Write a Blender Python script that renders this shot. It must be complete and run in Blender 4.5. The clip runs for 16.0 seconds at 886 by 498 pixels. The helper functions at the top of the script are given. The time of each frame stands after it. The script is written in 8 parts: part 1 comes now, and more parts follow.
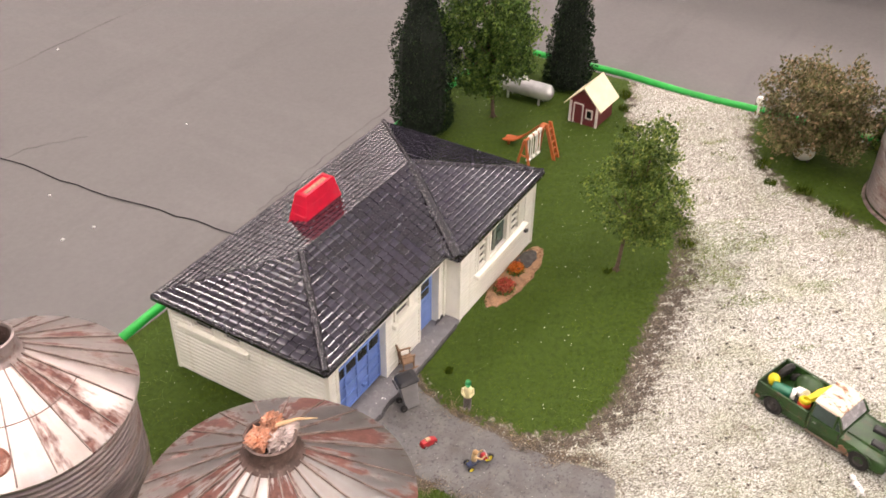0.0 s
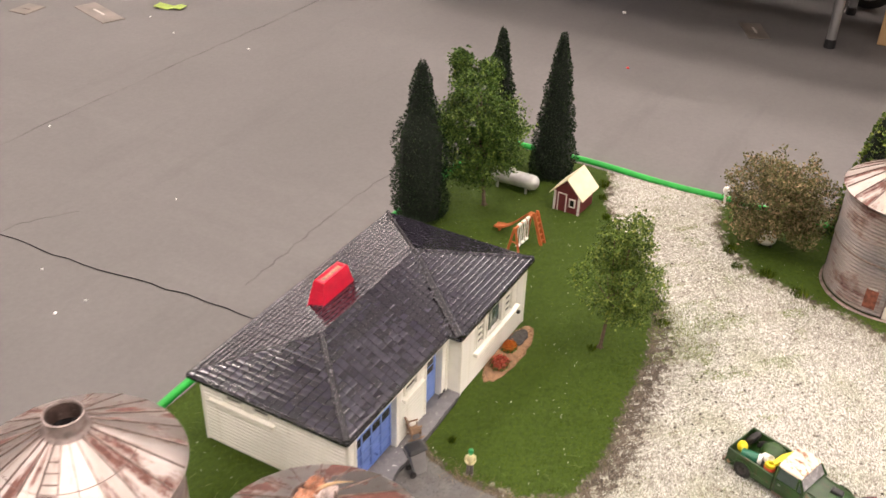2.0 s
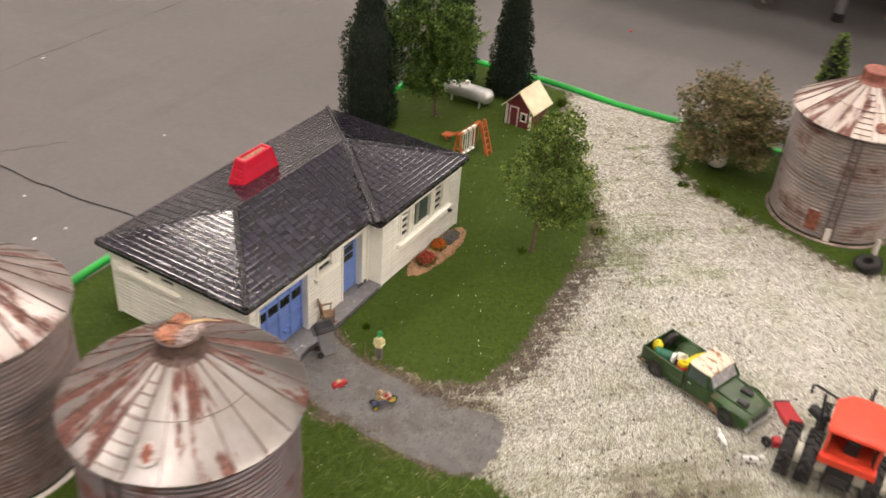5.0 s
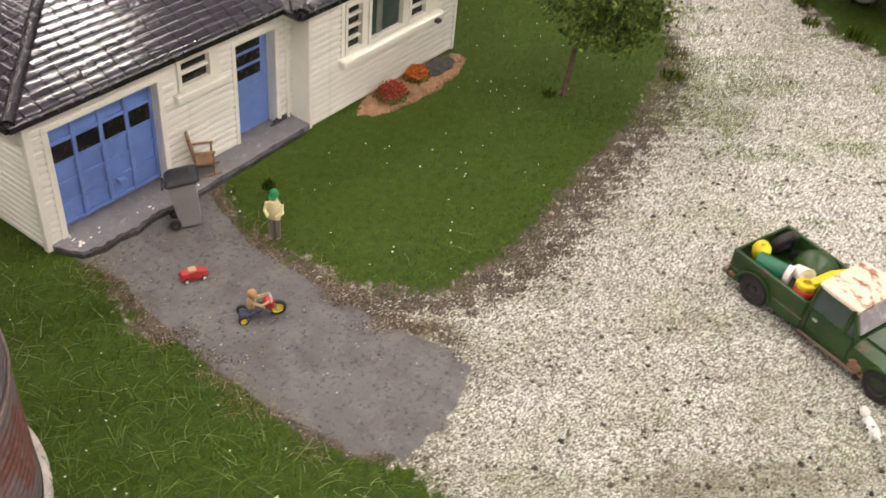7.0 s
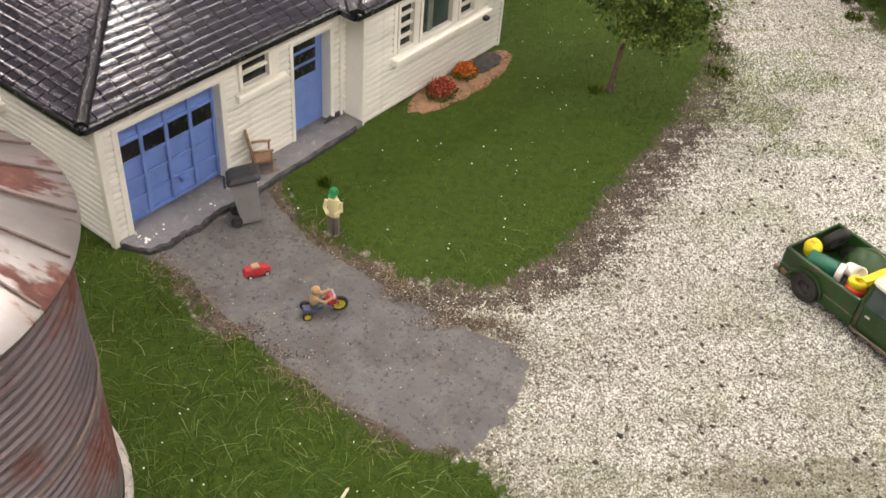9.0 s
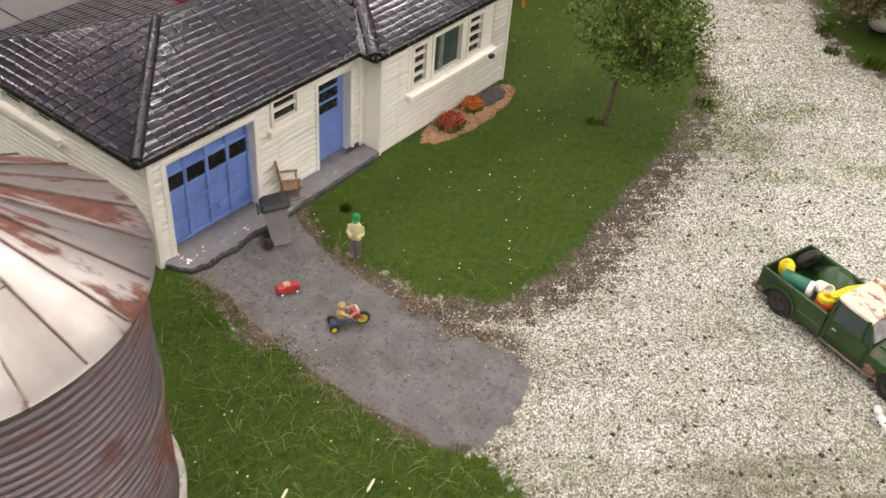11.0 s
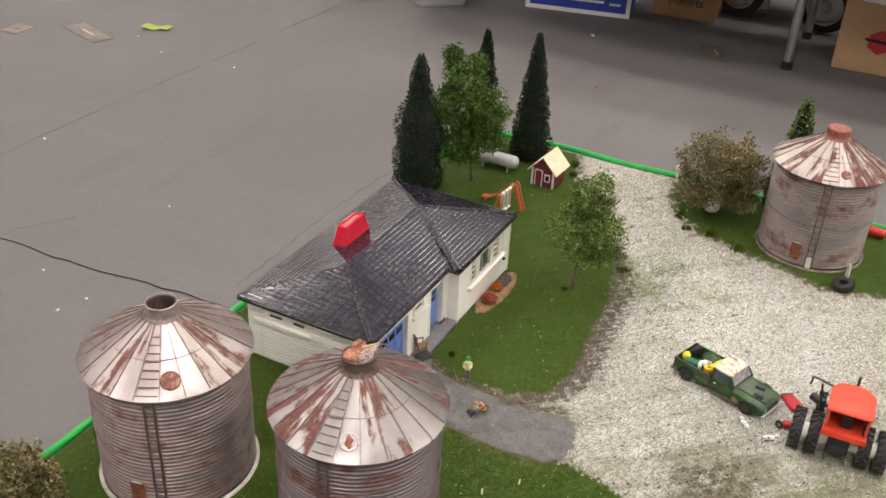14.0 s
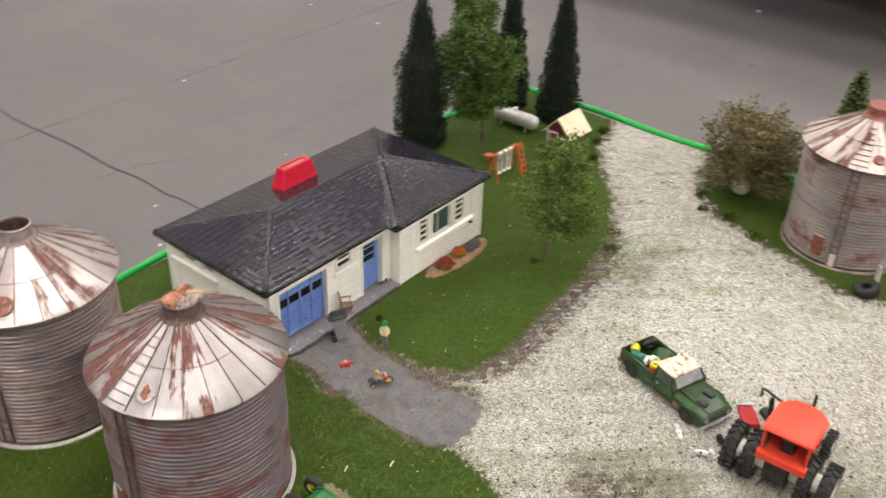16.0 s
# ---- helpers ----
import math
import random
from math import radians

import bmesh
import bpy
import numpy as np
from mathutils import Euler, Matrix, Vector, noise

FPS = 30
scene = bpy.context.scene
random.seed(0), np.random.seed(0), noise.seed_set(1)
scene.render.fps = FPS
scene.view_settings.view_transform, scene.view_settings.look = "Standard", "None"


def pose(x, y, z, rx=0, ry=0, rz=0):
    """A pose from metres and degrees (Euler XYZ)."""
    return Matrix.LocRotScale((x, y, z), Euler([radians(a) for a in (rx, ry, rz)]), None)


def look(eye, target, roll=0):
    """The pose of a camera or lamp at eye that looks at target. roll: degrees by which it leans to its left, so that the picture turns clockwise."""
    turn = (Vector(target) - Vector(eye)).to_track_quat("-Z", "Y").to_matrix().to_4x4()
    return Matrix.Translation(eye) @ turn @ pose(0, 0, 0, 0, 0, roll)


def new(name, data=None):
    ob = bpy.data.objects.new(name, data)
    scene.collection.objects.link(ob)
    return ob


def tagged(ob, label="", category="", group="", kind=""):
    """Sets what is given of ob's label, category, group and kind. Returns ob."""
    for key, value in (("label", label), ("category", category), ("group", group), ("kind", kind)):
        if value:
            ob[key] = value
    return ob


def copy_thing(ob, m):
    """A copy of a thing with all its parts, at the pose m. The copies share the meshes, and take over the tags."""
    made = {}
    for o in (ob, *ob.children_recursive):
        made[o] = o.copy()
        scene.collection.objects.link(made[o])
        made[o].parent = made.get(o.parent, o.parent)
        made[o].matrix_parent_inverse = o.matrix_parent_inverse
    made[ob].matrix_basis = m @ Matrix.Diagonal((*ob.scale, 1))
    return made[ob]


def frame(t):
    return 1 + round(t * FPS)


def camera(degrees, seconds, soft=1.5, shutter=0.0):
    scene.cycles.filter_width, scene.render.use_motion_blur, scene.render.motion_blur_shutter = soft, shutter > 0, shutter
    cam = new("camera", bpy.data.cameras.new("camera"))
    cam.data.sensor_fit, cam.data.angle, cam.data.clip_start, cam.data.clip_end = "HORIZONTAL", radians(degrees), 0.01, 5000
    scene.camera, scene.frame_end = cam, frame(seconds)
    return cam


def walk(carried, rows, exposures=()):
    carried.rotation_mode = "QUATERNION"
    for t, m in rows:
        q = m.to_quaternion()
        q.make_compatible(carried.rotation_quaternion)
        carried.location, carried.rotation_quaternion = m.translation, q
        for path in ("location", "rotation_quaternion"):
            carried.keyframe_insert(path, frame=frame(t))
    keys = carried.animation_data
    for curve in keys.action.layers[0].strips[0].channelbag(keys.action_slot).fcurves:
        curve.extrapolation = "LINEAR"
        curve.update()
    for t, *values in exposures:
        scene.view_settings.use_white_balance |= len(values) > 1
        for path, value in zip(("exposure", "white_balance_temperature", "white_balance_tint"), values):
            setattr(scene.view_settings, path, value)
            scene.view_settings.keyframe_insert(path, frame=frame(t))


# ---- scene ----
# Camera: a hand-held look over a small model farmstead (about 1:64) that stands on a table in a hall.
LENS = 49.2
cam = camera(LENS, 16.0, soft=1.55, shutter=0.6)
PATH = [
    (0, (-0.34941, -0.28495, 0.48407), (0.1387, -0.00374, 0.06854), 1.089),
    (0.5, (-0.35706, -0.30096, 0.50039), (0.1384, -0.01787, 0.09494), 1.111),
    (1, (-0.36113, -0.30638, 0.51877), (0.1468, -0.02905, 0.12496), 1.37),
    (1.5, (-0.37655, -0.30098, 0.53577), (0.14056, -0.02385, 0.15394), 1.768),
    (2, (-0.41446, -0.29649, 0.5425), (0.10603, -0.01586, 0.16788), 1.905),
    (2.5, (-0.49267, -0.30754, 0.56252), (0.03978, -0.05334, 0.18586), 2.365),
    (3, (-0.57281, -0.30573, 0.5704), (-0.02053, -0.10529, 0.18985), 3.472),
    (3.5, (-0.61549, -0.30783, 0.57543), (-0.05552, -0.13057, 0.19464), 3.494),
    (3.7, (-0.62047, -0.31729, 0.58136), (-0.06336, -0.1425, 0.19524), 3.587),
    (5.8, (-0.23231, -0.3786, 0.36479), (0.2414, -0.04731, -0.02999), 5.686),
    (6, (-0.20849, -0.36152, 0.33564), (0.26186, -0.02971, -0.0627), 5.864),
    (6.5, (-0.17063, -0.32883, 0.28617), (0.2924, -0.01115, -0.13179), 5.918),
    (7, (-0.16681, -0.30953, 0.27408), (0.28601, -0.01208, -0.16918), 5.898),
    (7.5, (-0.16779, -0.29848, 0.27221), (0.27766, -0.00606, -0.18173), 5.704),
    (8, (-0.16936, -0.2978, 0.2749), (0.27267, -0.0025, -0.18052), 5.416),
    (8.5, (-0.174, -0.29763, 0.28039), (0.26663, 0.00175, -0.17372), 5.102),
    (9, (-0.17994, -0.29848, 0.28207), (0.25973, 0.00562, -0.16983), 5.145),
    (9.2, (-0.17978, -0.3004, 0.28614), (0.2581, 0.00891, -0.16396), 4.559),
    (11.5, (-0.23836, -0.32306, 0.32771), (0.20868, -0.01252, -0.11244), 4.945),
    (12, (-0.28962, -0.33589, 0.3632), (0.16804, -0.03163, -0.07035), 3.243),
    (12.5, (-0.41054, -0.34542, 0.4556), (0.06117, -0.06124, 0.02348), 1.041),
    (13, (-0.5374, -0.34263, 0.52242), (-0.02368, -0.08558, 0.1224), 1.624),
    (13.5, (-0.59704, -0.33757, 0.56568), (-0.06306, -0.07676, 0.19575), 2.658),
    (14, (-0.59313, -0.36294, 0.57119), (-0.0541, -0.09484, 0.21402), 2.805),
    (14.5, (-0.58951, -0.38116, 0.58121), (-0.0527, -0.10537, 0.22657), 2.428),
    (15, (-0.56647, -0.42048, 0.57097), (-0.03785, -0.14059, 0.20736), 1.95),
    (15.5, (-0.46886, -0.47844, 0.54753), (0.0312, -0.16454, 0.1715), 1.119),
    (16, (-0.41638, -0.51006, 0.52336), (0.04505, -0.14464, 0.14447), 1.916),
]
# the film camera's own exposure and white balance drift a little
GRADE = [(0.0, 0.30, 6550, 15.0), (1.5, 0.30, 6700, 14.0), (2.5, 0.28, 6800, 12.0), (3.0, 0.16, 6850, 11.0), (3.5, -0.03, 6850, 11.0), (6.0, -0.08, 6550, 10.0), (8.0, -0.12, 6450, 10.0), (9.0, -0.08, 6400, 10.0), (12.0, -0.06, 6300, 9.0), (13.5, -0.12, 6300, 9.0), (14.5, 0.04, 6250, 8.0), (16.0, 0.02, 6200, 7.5)]
walk(cam, [(t, look(eye, target, roll)) for t, eye, target, roll in PATH], GRADE)

# ---- light: a closed hall with a grid of ceiling lamps ----
FLOOR = -0.98           # the hall's floor, below the model's ground at z = 0
CEIL = 6.2
world = bpy.data.worlds.new("hall_air")
world.use_nodes = True
world.node_tree.nodes["Background"].inputs[0].default_value = (0.9, 0.92, 1.0, 1)
world.node_tree.nodes["Background"].inputs[1].default_value = 0.02
scene.world = world
LAMPS = [(x, y) for x in (-6.8, -3.3, 0.2, 3.7, 7.2) for y in (-10.6, -5.6, -0.6)]
LAMPS += [(x, 4.35) for x in (-7.15, -3.65, -0.15, 3.35, 6.85)]
LAMP_TURN = -38.0       # the rows of strip lamps run slantwise to the table
FAR_LAMPS = [(x, y) for x in (11.0, 14.5, 18.0, 21.5) for y in (9.0, 12.5, 16.0, 19.5)] + [(x, y) for x in (-3.65, -0.15, 3.35, 6.85) for y in (7.6, 11.0)]
LAMP_WATTS = 76.0


def ceiling_lamp_light(x, y):
    data = bpy.data.lights.new("ceiling_lamp_light", "AREA")
    data.shape, data.size, data.energy, data.color = "RECTANGLE", 2.0, LAMP_WATTS, (1.0, 0.918, 0.835)
    data.size_y = 0.26
    ob = new("ceiling_lamp_light", data)
    ob.matrix_world = pose(x, y, CEIL - 0.38, 0, 0, LAMP_TURN)
    return ob


for lx, ly in LAMPS:
    ceiling_lamp_light(lx, ly)

# ---- small helpers ----
rnd = random.Random(5)
nrng = np.random.default_rng(7)
UP = Vector((0, 0, 1))


def to_mesh(name, bm, smooth=False):
    bmesh.ops.recalc_face_normals(bm, faces=bm.faces)
    me = bpy.data.meshes.new(name)
    bm.to_mesh(me)
    bm.free()
    if smooth:
        for p in me.polygons:
            p.use_smooth = True
    return me


def soft_edges(me, degrees=40):
    me.set_sharp_from_angle(angle=radians(degrees))


def part(name, bm, material, parent, label="", smooth=False, at=None):
    me = to_mesh(name, bm, smooth)
    if smooth:
        soft_edges(me)
    me.materials.append(material)
    ob = new(name, me)
    ob.parent = parent
    if at is not None:
        ob.matrix_basis = at
    if label:
        tagged(ob, label)
    return ob


def thing(name, m, label, category, group="", kind=""):
    ob = new(name)
    ob.empty_display_size = 0.01
    ob.matrix_basis = m
    return tagged(ob, label, category, group, kind)


def solo(name, bm, material, m, label, category, group="", kind="", smooth=False):
    me = to_mesh(name, bm, smooth)
    if smooth:
        soft_edges(me)
    me.materials.append(material)
    ob = new(name, me)
    ob.matrix_basis = m
    return tagged(ob, label, category, group, kind)


def structure(name, bm, material, label="", category="", smooth=False):
    me = to_mesh(name, bm, smooth)
    if smooth:
        soft_edges(me)
    me.materials.append(material)
    return tagged(new(name, me), label, category, "", "structure")


def block(bm, x0, x1, y0, y1, z0, z1, bevel=0.0, top=1.0, m=None, seg=1):
    """A box, its top scaled about its middle by top, with bevelled edges."""
    cx, cy = (x0 + x1) / 2, (y0 + y1) / 2
    vs = []
    for z, k in ((z0, 1.0), (z1, top)):
        for x, y in ((x0, y0), (x1, y0), (x1, y1), (x0, y1)):
            vs.append(bm.verts.new((cx + (x - cx) * k, cy + (y - cy) * k, z)))
    fs = [bm.faces.new([vs[i] for i in q]) for q in ((3, 2, 1, 0), (4, 5, 6, 7), (0, 1, 5, 4), (1, 2, 6, 5), (2, 3, 7, 6), (3, 0, 4, 7))]
    if bevel > 0:
        edges = {e for f in fs for e in f.edges}
        out = bmesh.ops.bevel(bm, geom=list(edges), offset=bevel, segments=seg, affect="EDGES", profile=0.5)
        vs = list({v for f in out["faces"] for v in f.verts} | {v for v in vs if v.is_valid})
    if m is not None:
        bmesh.ops.transform(bm, matrix=m, verts=[v for v in vs if v.is_valid])
    return vs


def hull(bm, rings, close=True):
    """Skins rings of equal count into a closed body."""
    rows = [[bm.verts.new(p) for p in r] for r in rings]
    n = len(rows[0])
    for a, b in zip(rows, rows[1:]):
        for i in range(n):
            bm.faces.new((a[i], a[(i + 1) % n], b[(i + 1) % n], b[i]))
    if close:
        bm.faces.new(rows[0][::-1])
        bm.faces.new(rows[-1])
    return rows


def ring(r, z, n, cx=0.0, cy=0.0, sx=1.0, sy=1.0, a0=0.0):
    return [(cx + r * sx * math.cos(a0 + 2 * math.pi * i / n), cy + r * sy * math.sin(a0 + 2 * math.pi * i / n), z) for i in range(n)]


def lathe(bm, profile, n=24, close=False):
    """profile: (radius, z) rows, turned about z."""
    rows = hull(bm, [ring(max(r, 1e-5), z, n) for r, z in profile], close)
    return rows


def tube(bm, pts, r0, r1=None, n=6, caps=True):
    """A round bar along the points, from radius r0 to r1."""
    r1 = r0 if r1 is None else r1
    pts = [Vector(p) for p in pts]
    rings = []
    for i, p in enumerate(pts):
        d = (pts[min(i + 1, len(pts) - 1)] - pts[max(i - 1, 0)]).normalized()
        a = d.cross(UP if abs(d.z) < 0.95 else Vector((1, 0, 0))).normalized()
        b = d.cross(a)
        r = r0 + (r1 - r0) * i / max(1, len(pts) - 1)
        rings.append([p + r * (math.cos(2 * math.pi * k / n) * a + math.sin(2 * math.pi * k / n) * b) for k in range(n)])
    hull(bm, rings, caps)


def wheel_shape(bm, r, w, hole, lugs=0, lug=0.0, n=24):
    """A tyre about the y axis."""
    prof = [(hole, -w / 2), (r * 0.86, -w / 2), (r * 0.97, -w * 0.36), (r, -w * 0.18), (r, w * 0.18), (r * 0.97, w * 0.36), (r * 0.86, w / 2), (hole, w / 2)]
    rows = [[bm.verts.new((q * math.cos(2 * math.pi * i / n), y, q * math.sin(2 * math.pi * i / n))) for i in range(n)] for q, y in prof]
    for a, b in zip(rows, rows[1:] + rows[:1]):
        for i in range(n):
            bm.faces.new((a[i], a[(i + 1) % n], b[(i + 1) % n], b[i]))
    for i in range(lugs):
        for side in (-1, 1):
            a = 2 * math.pi * (i + (0.5 if side > 0 else 0)) / lugs
            m = Matrix.Rotation(-a, 4, "Y") @ Matrix.Translation((r, side * w * 0.24, 0)) @ Matrix.Rotation(radians(28 * side), 4, "X")
            block(bm, -lug * 0.6, lug, -w * 0.26, w * 0.26, -lug * 0.55, lug * 0.55, m=m)


def disc_shape(bm, r, w, n=20, dish=0.3):
    """A rim about the y axis, dished on both sides."""
    prof = [(r, -w / 2), (r * 0.88, -w / 2), (r * 0.8, -w / 2 + w * dish), (r * 0.35, -w / 2 + w * dish), (r * 0.3, -w / 2 + w * dish * 0.4), (1e-5, -w / 2 + w * dish * 0.4)]
    prof = prof[::-1] + [(q, -y) for q, y in prof]
    rows = [[bm.verts.new((q * math.cos(2 * math.pi * i / n), y, q * math.sin(2 * math.pi * i / n))) for i in range(n)] for q, y in prof]
    for a, b in zip(rows, rows[1:]):
        for i in range(n):
            bm.faces.new((a[i], a[(i + 1) % n], b[(i + 1) % n], b[i]))


def blob(bm, c, r, sx=1.0, sy=1.0, sz=1.0, rough=0.0, sub=2, seed=0.0):
    out = bmesh.ops.create_icosphere(bm, subdivisions=sub, radius=1.0)
    for v in out["verts"]:
        k = r * (1 + rough * noise.noise(v.co * 2.3 + Vector((seed, seed * 1.7, 0))))
        v.co = Vector(c) + Vector((v.co.x * k * sx, v.co.y * k * sy, v.co.z * k * sz))


def soup(name, verts, faces, material, smooth=False):
    """A mesh from numpy arrays: verts (n, 3), faces (m, k)."""
    me = bpy.data.meshes.new(name)
    m, k = faces.shape
    me.vertices.add(len(verts))
    me.vertices.foreach_set("co", np.ascontiguousarray(verts, np.float32).ravel())
    me.loops.add(m * k)
    me.loops.foreach_set("vertex_index", np.ascontiguousarray(faces, np.int32).ravel())
    me.polygons.add(m)
    me.polygons.foreach_set("loop_start", np.arange(0, m * k, k, dtype=np.int32))
    me.update(calc_edges=True)
    me.validate()
    me.materials.append(material)
    me.polygons.foreach_set("use_smooth", np.full(m, smooth))
    return me


# ---- materials ----
class Nodes:
    """Short hand for building a node material."""

    def __init__(self, name):
        self.mat = bpy.data.materials.new(name)
        self.mat.use_nodes = True
        self.t = self.mat.node_tree
        self.b = self.t.nodes["Principled BSDF"]
        self.co = self.t.nodes.new("ShaderNodeTexCoord").outputs["Object"]

    def node(self, kind):
        return self.t.nodes.new(kind)

    def link(self, a, b):
        self.t.links.new(a, b)

    def put(self, socket, value):
        if isinstance(value, bpy.types.NodeSocket):
            self.link(value, socket)
        elif isinstance(value, (tuple, list)):
            socket.default_value = (*value, 1)[:4] if len(value) == 3 and socket.type == "RGBA" else value
        else:
            socket.default_value = value

    def noise(self, scale, detail=3.0, rough=0.55, co=None, stretch=None, out="Fac"):
        n = self.node("ShaderNodeTexNoise")
        n.inputs["Scale"].default_value, n.inputs["Detail"].default_value, n.inputs["Roughness"].default_value = scale, detail, rough
        src = co if co is not None else self.co
        if stretch:
            mp = self.node("ShaderNodeMapping")
            mp.inputs["Scale"].default_value = stretch
            self.link(src, mp.inputs["Vector"])
            src = mp.outputs["Vector"]
        self.link(src, n.inputs["Vector"])
        return n.outputs[out]

    def voronoi(self, scale, feature="F1", out="Distance", co=None):
        n = self.node("ShaderNodeTexVoronoi")
        n.feature = feature
        n.inputs["Scale"].default_value = scale
        self.link(co if co is not None else self.co, n.inputs["Vector"])
        return n.outputs[out]

    def ramp(self, fac, stops):
        n = self.node("ShaderNodeValToRGB")
        els = n.color_ramp.elements
        while len(els) < len(stops):
            els.new(0.5)
        for e, (p, c) in zip(els, stops):
            e.position = p
            e.color = (*c, 1) if isinstance(c, (tuple, list)) else (c, c, c, 1)
        self.put(n.inputs["Fac"], fac)
        return n.outputs["Color"]

    def mix(self, fac, a, b, blend="MIX"):
        n = self.node("ShaderNodeMix")
        n.data_type, n.blend_type = "RGBA", blend
        self.put(n.inputs[0], fac)
        self.put(n.inputs[6], a)
        self.put(n.inputs[7], b)
        return n.outputs[2]

    def math(self, op, a, b=0.0, clamp=False):
        n = self.node("ShaderNodeMath")
        n.operation, n.use_clamp = op, clamp
        self.put(n.inputs[0], a)
        self.put(n.inputs[1], b)
        return n.outputs[0]

    def attr(self, name):
        n = self.node("ShaderNodeAttribute")
        n.attribute_name = name
        return n.outputs["Fac"]

    def bump(self, height, strength, distance):
        n = self.node("ShaderNodeBump")
        n.inputs["Strength"].default_value, n.inputs["Distance"].default_value = strength, distance
        self.link(height, n.inputs["Height"])
        self.link(n.outputs["Normal"], self.b.inputs["Normal"])

    def done(self, color, rough=0.6, metal=0.0, spec=None):
        self.put(self.b.inputs["Base Color"], color)
        self.put(self.b.inputs["Roughness"], rough)
        self.put(self.b.inputs["Metallic"], metal)
        if spec is not None:
            self.b.inputs["Specular IOR Level"].default_value = spec
        return self.mat


def paint(name, color, rough=0.5, metal=0.0, vary=0.12, grain=900.0, stain=110.0, bump=0.15, dirt=None, dirt_amount=0.35, coat=0.0, per_piece=0.0, spec=None):
    """Paint, plastic or card: a base colour with blotches, grain, a little relief and dirt."""
    n = Nodes(name)
    dark = tuple(c * (1 - vary) for c in color)
    light = tuple(min(1, c * (1 + vary * 0.8)) for c in color)
    col = n.mix(n.ramp(n.noise(stain, 4), [(0.35, 0.0), (0.65, 1.0)]), dark, light)
    if per_piece:
        info = n.node("ShaderNodeObjectInfo").outputs["Random"]
        col = n.mix(n.math("MULTIPLY", info, per_piece), col, tuple(c * 0.6 for c in color))
    g = n.noise(grain, 3)
    col = n.mix(0.12, col, n.mix(g, (0.02, 0.02, 0.02), (1, 1, 1)), "SOFT_LIGHT")
    if dirt:
        spots = n.ramp(n.noise(stain * 1.7, 5, 0.7), [(0.56, 0.0), (0.72, 1.0)])
        col = n.mix(n.math("MULTIPLY", spots, dirt_amount), col, dirt)
    n.bump(g, bump, 0.0006)
    n.b.inputs["Coat Weight"].default_value = coat
    r = n.math("ADD", n.math("MULTIPLY", n.noise(stain * 2.1, 3), 0.25), rough - 0.12, True)
    return n.done(col, r, metal, spec)


def island_colors(name, stops, rough=0.7, spec=0.3, dry=None):
    """Leaves, blades and stones: each island takes its own shade."""
    n = Nodes(name)
    r = n.node("ShaderNodeNewGeometry").outputs["Random Per Island"]
    col = n.ramp(r, stops)
    big = n.ramp(n.noise(38.0, 3), [(0.3, 0.0), (0.7, 1.0)])
    col = n.mix(0.35, col, n.mix(big, (0.25, 0.25, 0.25), (0.8, 0.8, 0.8)), "OVERLAY")
    if dry:
        col = n.mix(n.math("MULTIPLY", n.ramp(n.noise(64.0, 5, 0.65), [(0.50, 0.0), (0.72, 1.0)]), 0.55), col, dry)
        patch = n.ramp(n.noise(13.0, 4, 0.6), [(0.46, 0.0), (0.66, 1.0)])
        deep = n.ramp(n.noise(27.0, 5, 0.68), [(0.36, 0.0), (0.56, 1.0)])
        col = n.mix(n.math("MULTIPLY", n.math("SUBTRACT", 1.0, deep), 0.72), col, n.mix(r, (0.011, 0.024, 0.002), (0.042, 0.068, 0.004)))
        col = n.mix(n.math("MULTIPLY", patch, 0.5), col, n.mix(r, (0.054, 0.088, 0.005), (0.15, 0.20, 0.018)))
    return n.done(col, rough, 0.0, spec)


def grit_material():
    """Loose grit: white to grey grains with patches of moss and dust."""
    n = Nodes("white_grit")
    r = n.node("ShaderNodeNewGeometry").outputs["Random Per Island"]
    col = n.ramp(r, [(0.0, (0.05, 0.046, 0.042)), (0.18, (0.20, 0.19, 0.17)), (0.36, (0.44, 0.43, 0.40)), (0.6, (0.70, 0.71, 0.655)), (1.0, (0.935, 0.95, 0.90))])
    stain = n.attr("stain")
    tone = n.ramp(n.noise(23.0, 4, 0.6), [(0.40, 0.0), (0.62, 1.0)])
    earth = n.mix(tone, n.mix(r, (0.045, 0.038, 0.030), (0.24, 0.215, 0.175)), n.mix(r, (0.06, 0.072, 0.026), (0.28, 0.30, 0.17)))
    moss = n.ramp(n.noise(17.0, 5, 0.65), [(0.50, 0.0), (0.70, 1.0)])
    col = n.mix(n.math("MULTIPLY", moss, 0.6), col, n.mix(r, (0.06, 0.075, 0.022), (0.64, 0.68, 0.47)))
    col = n.mix(stain, col, earth)
    return n.done(col, 0.75, 0.0, 0.35)


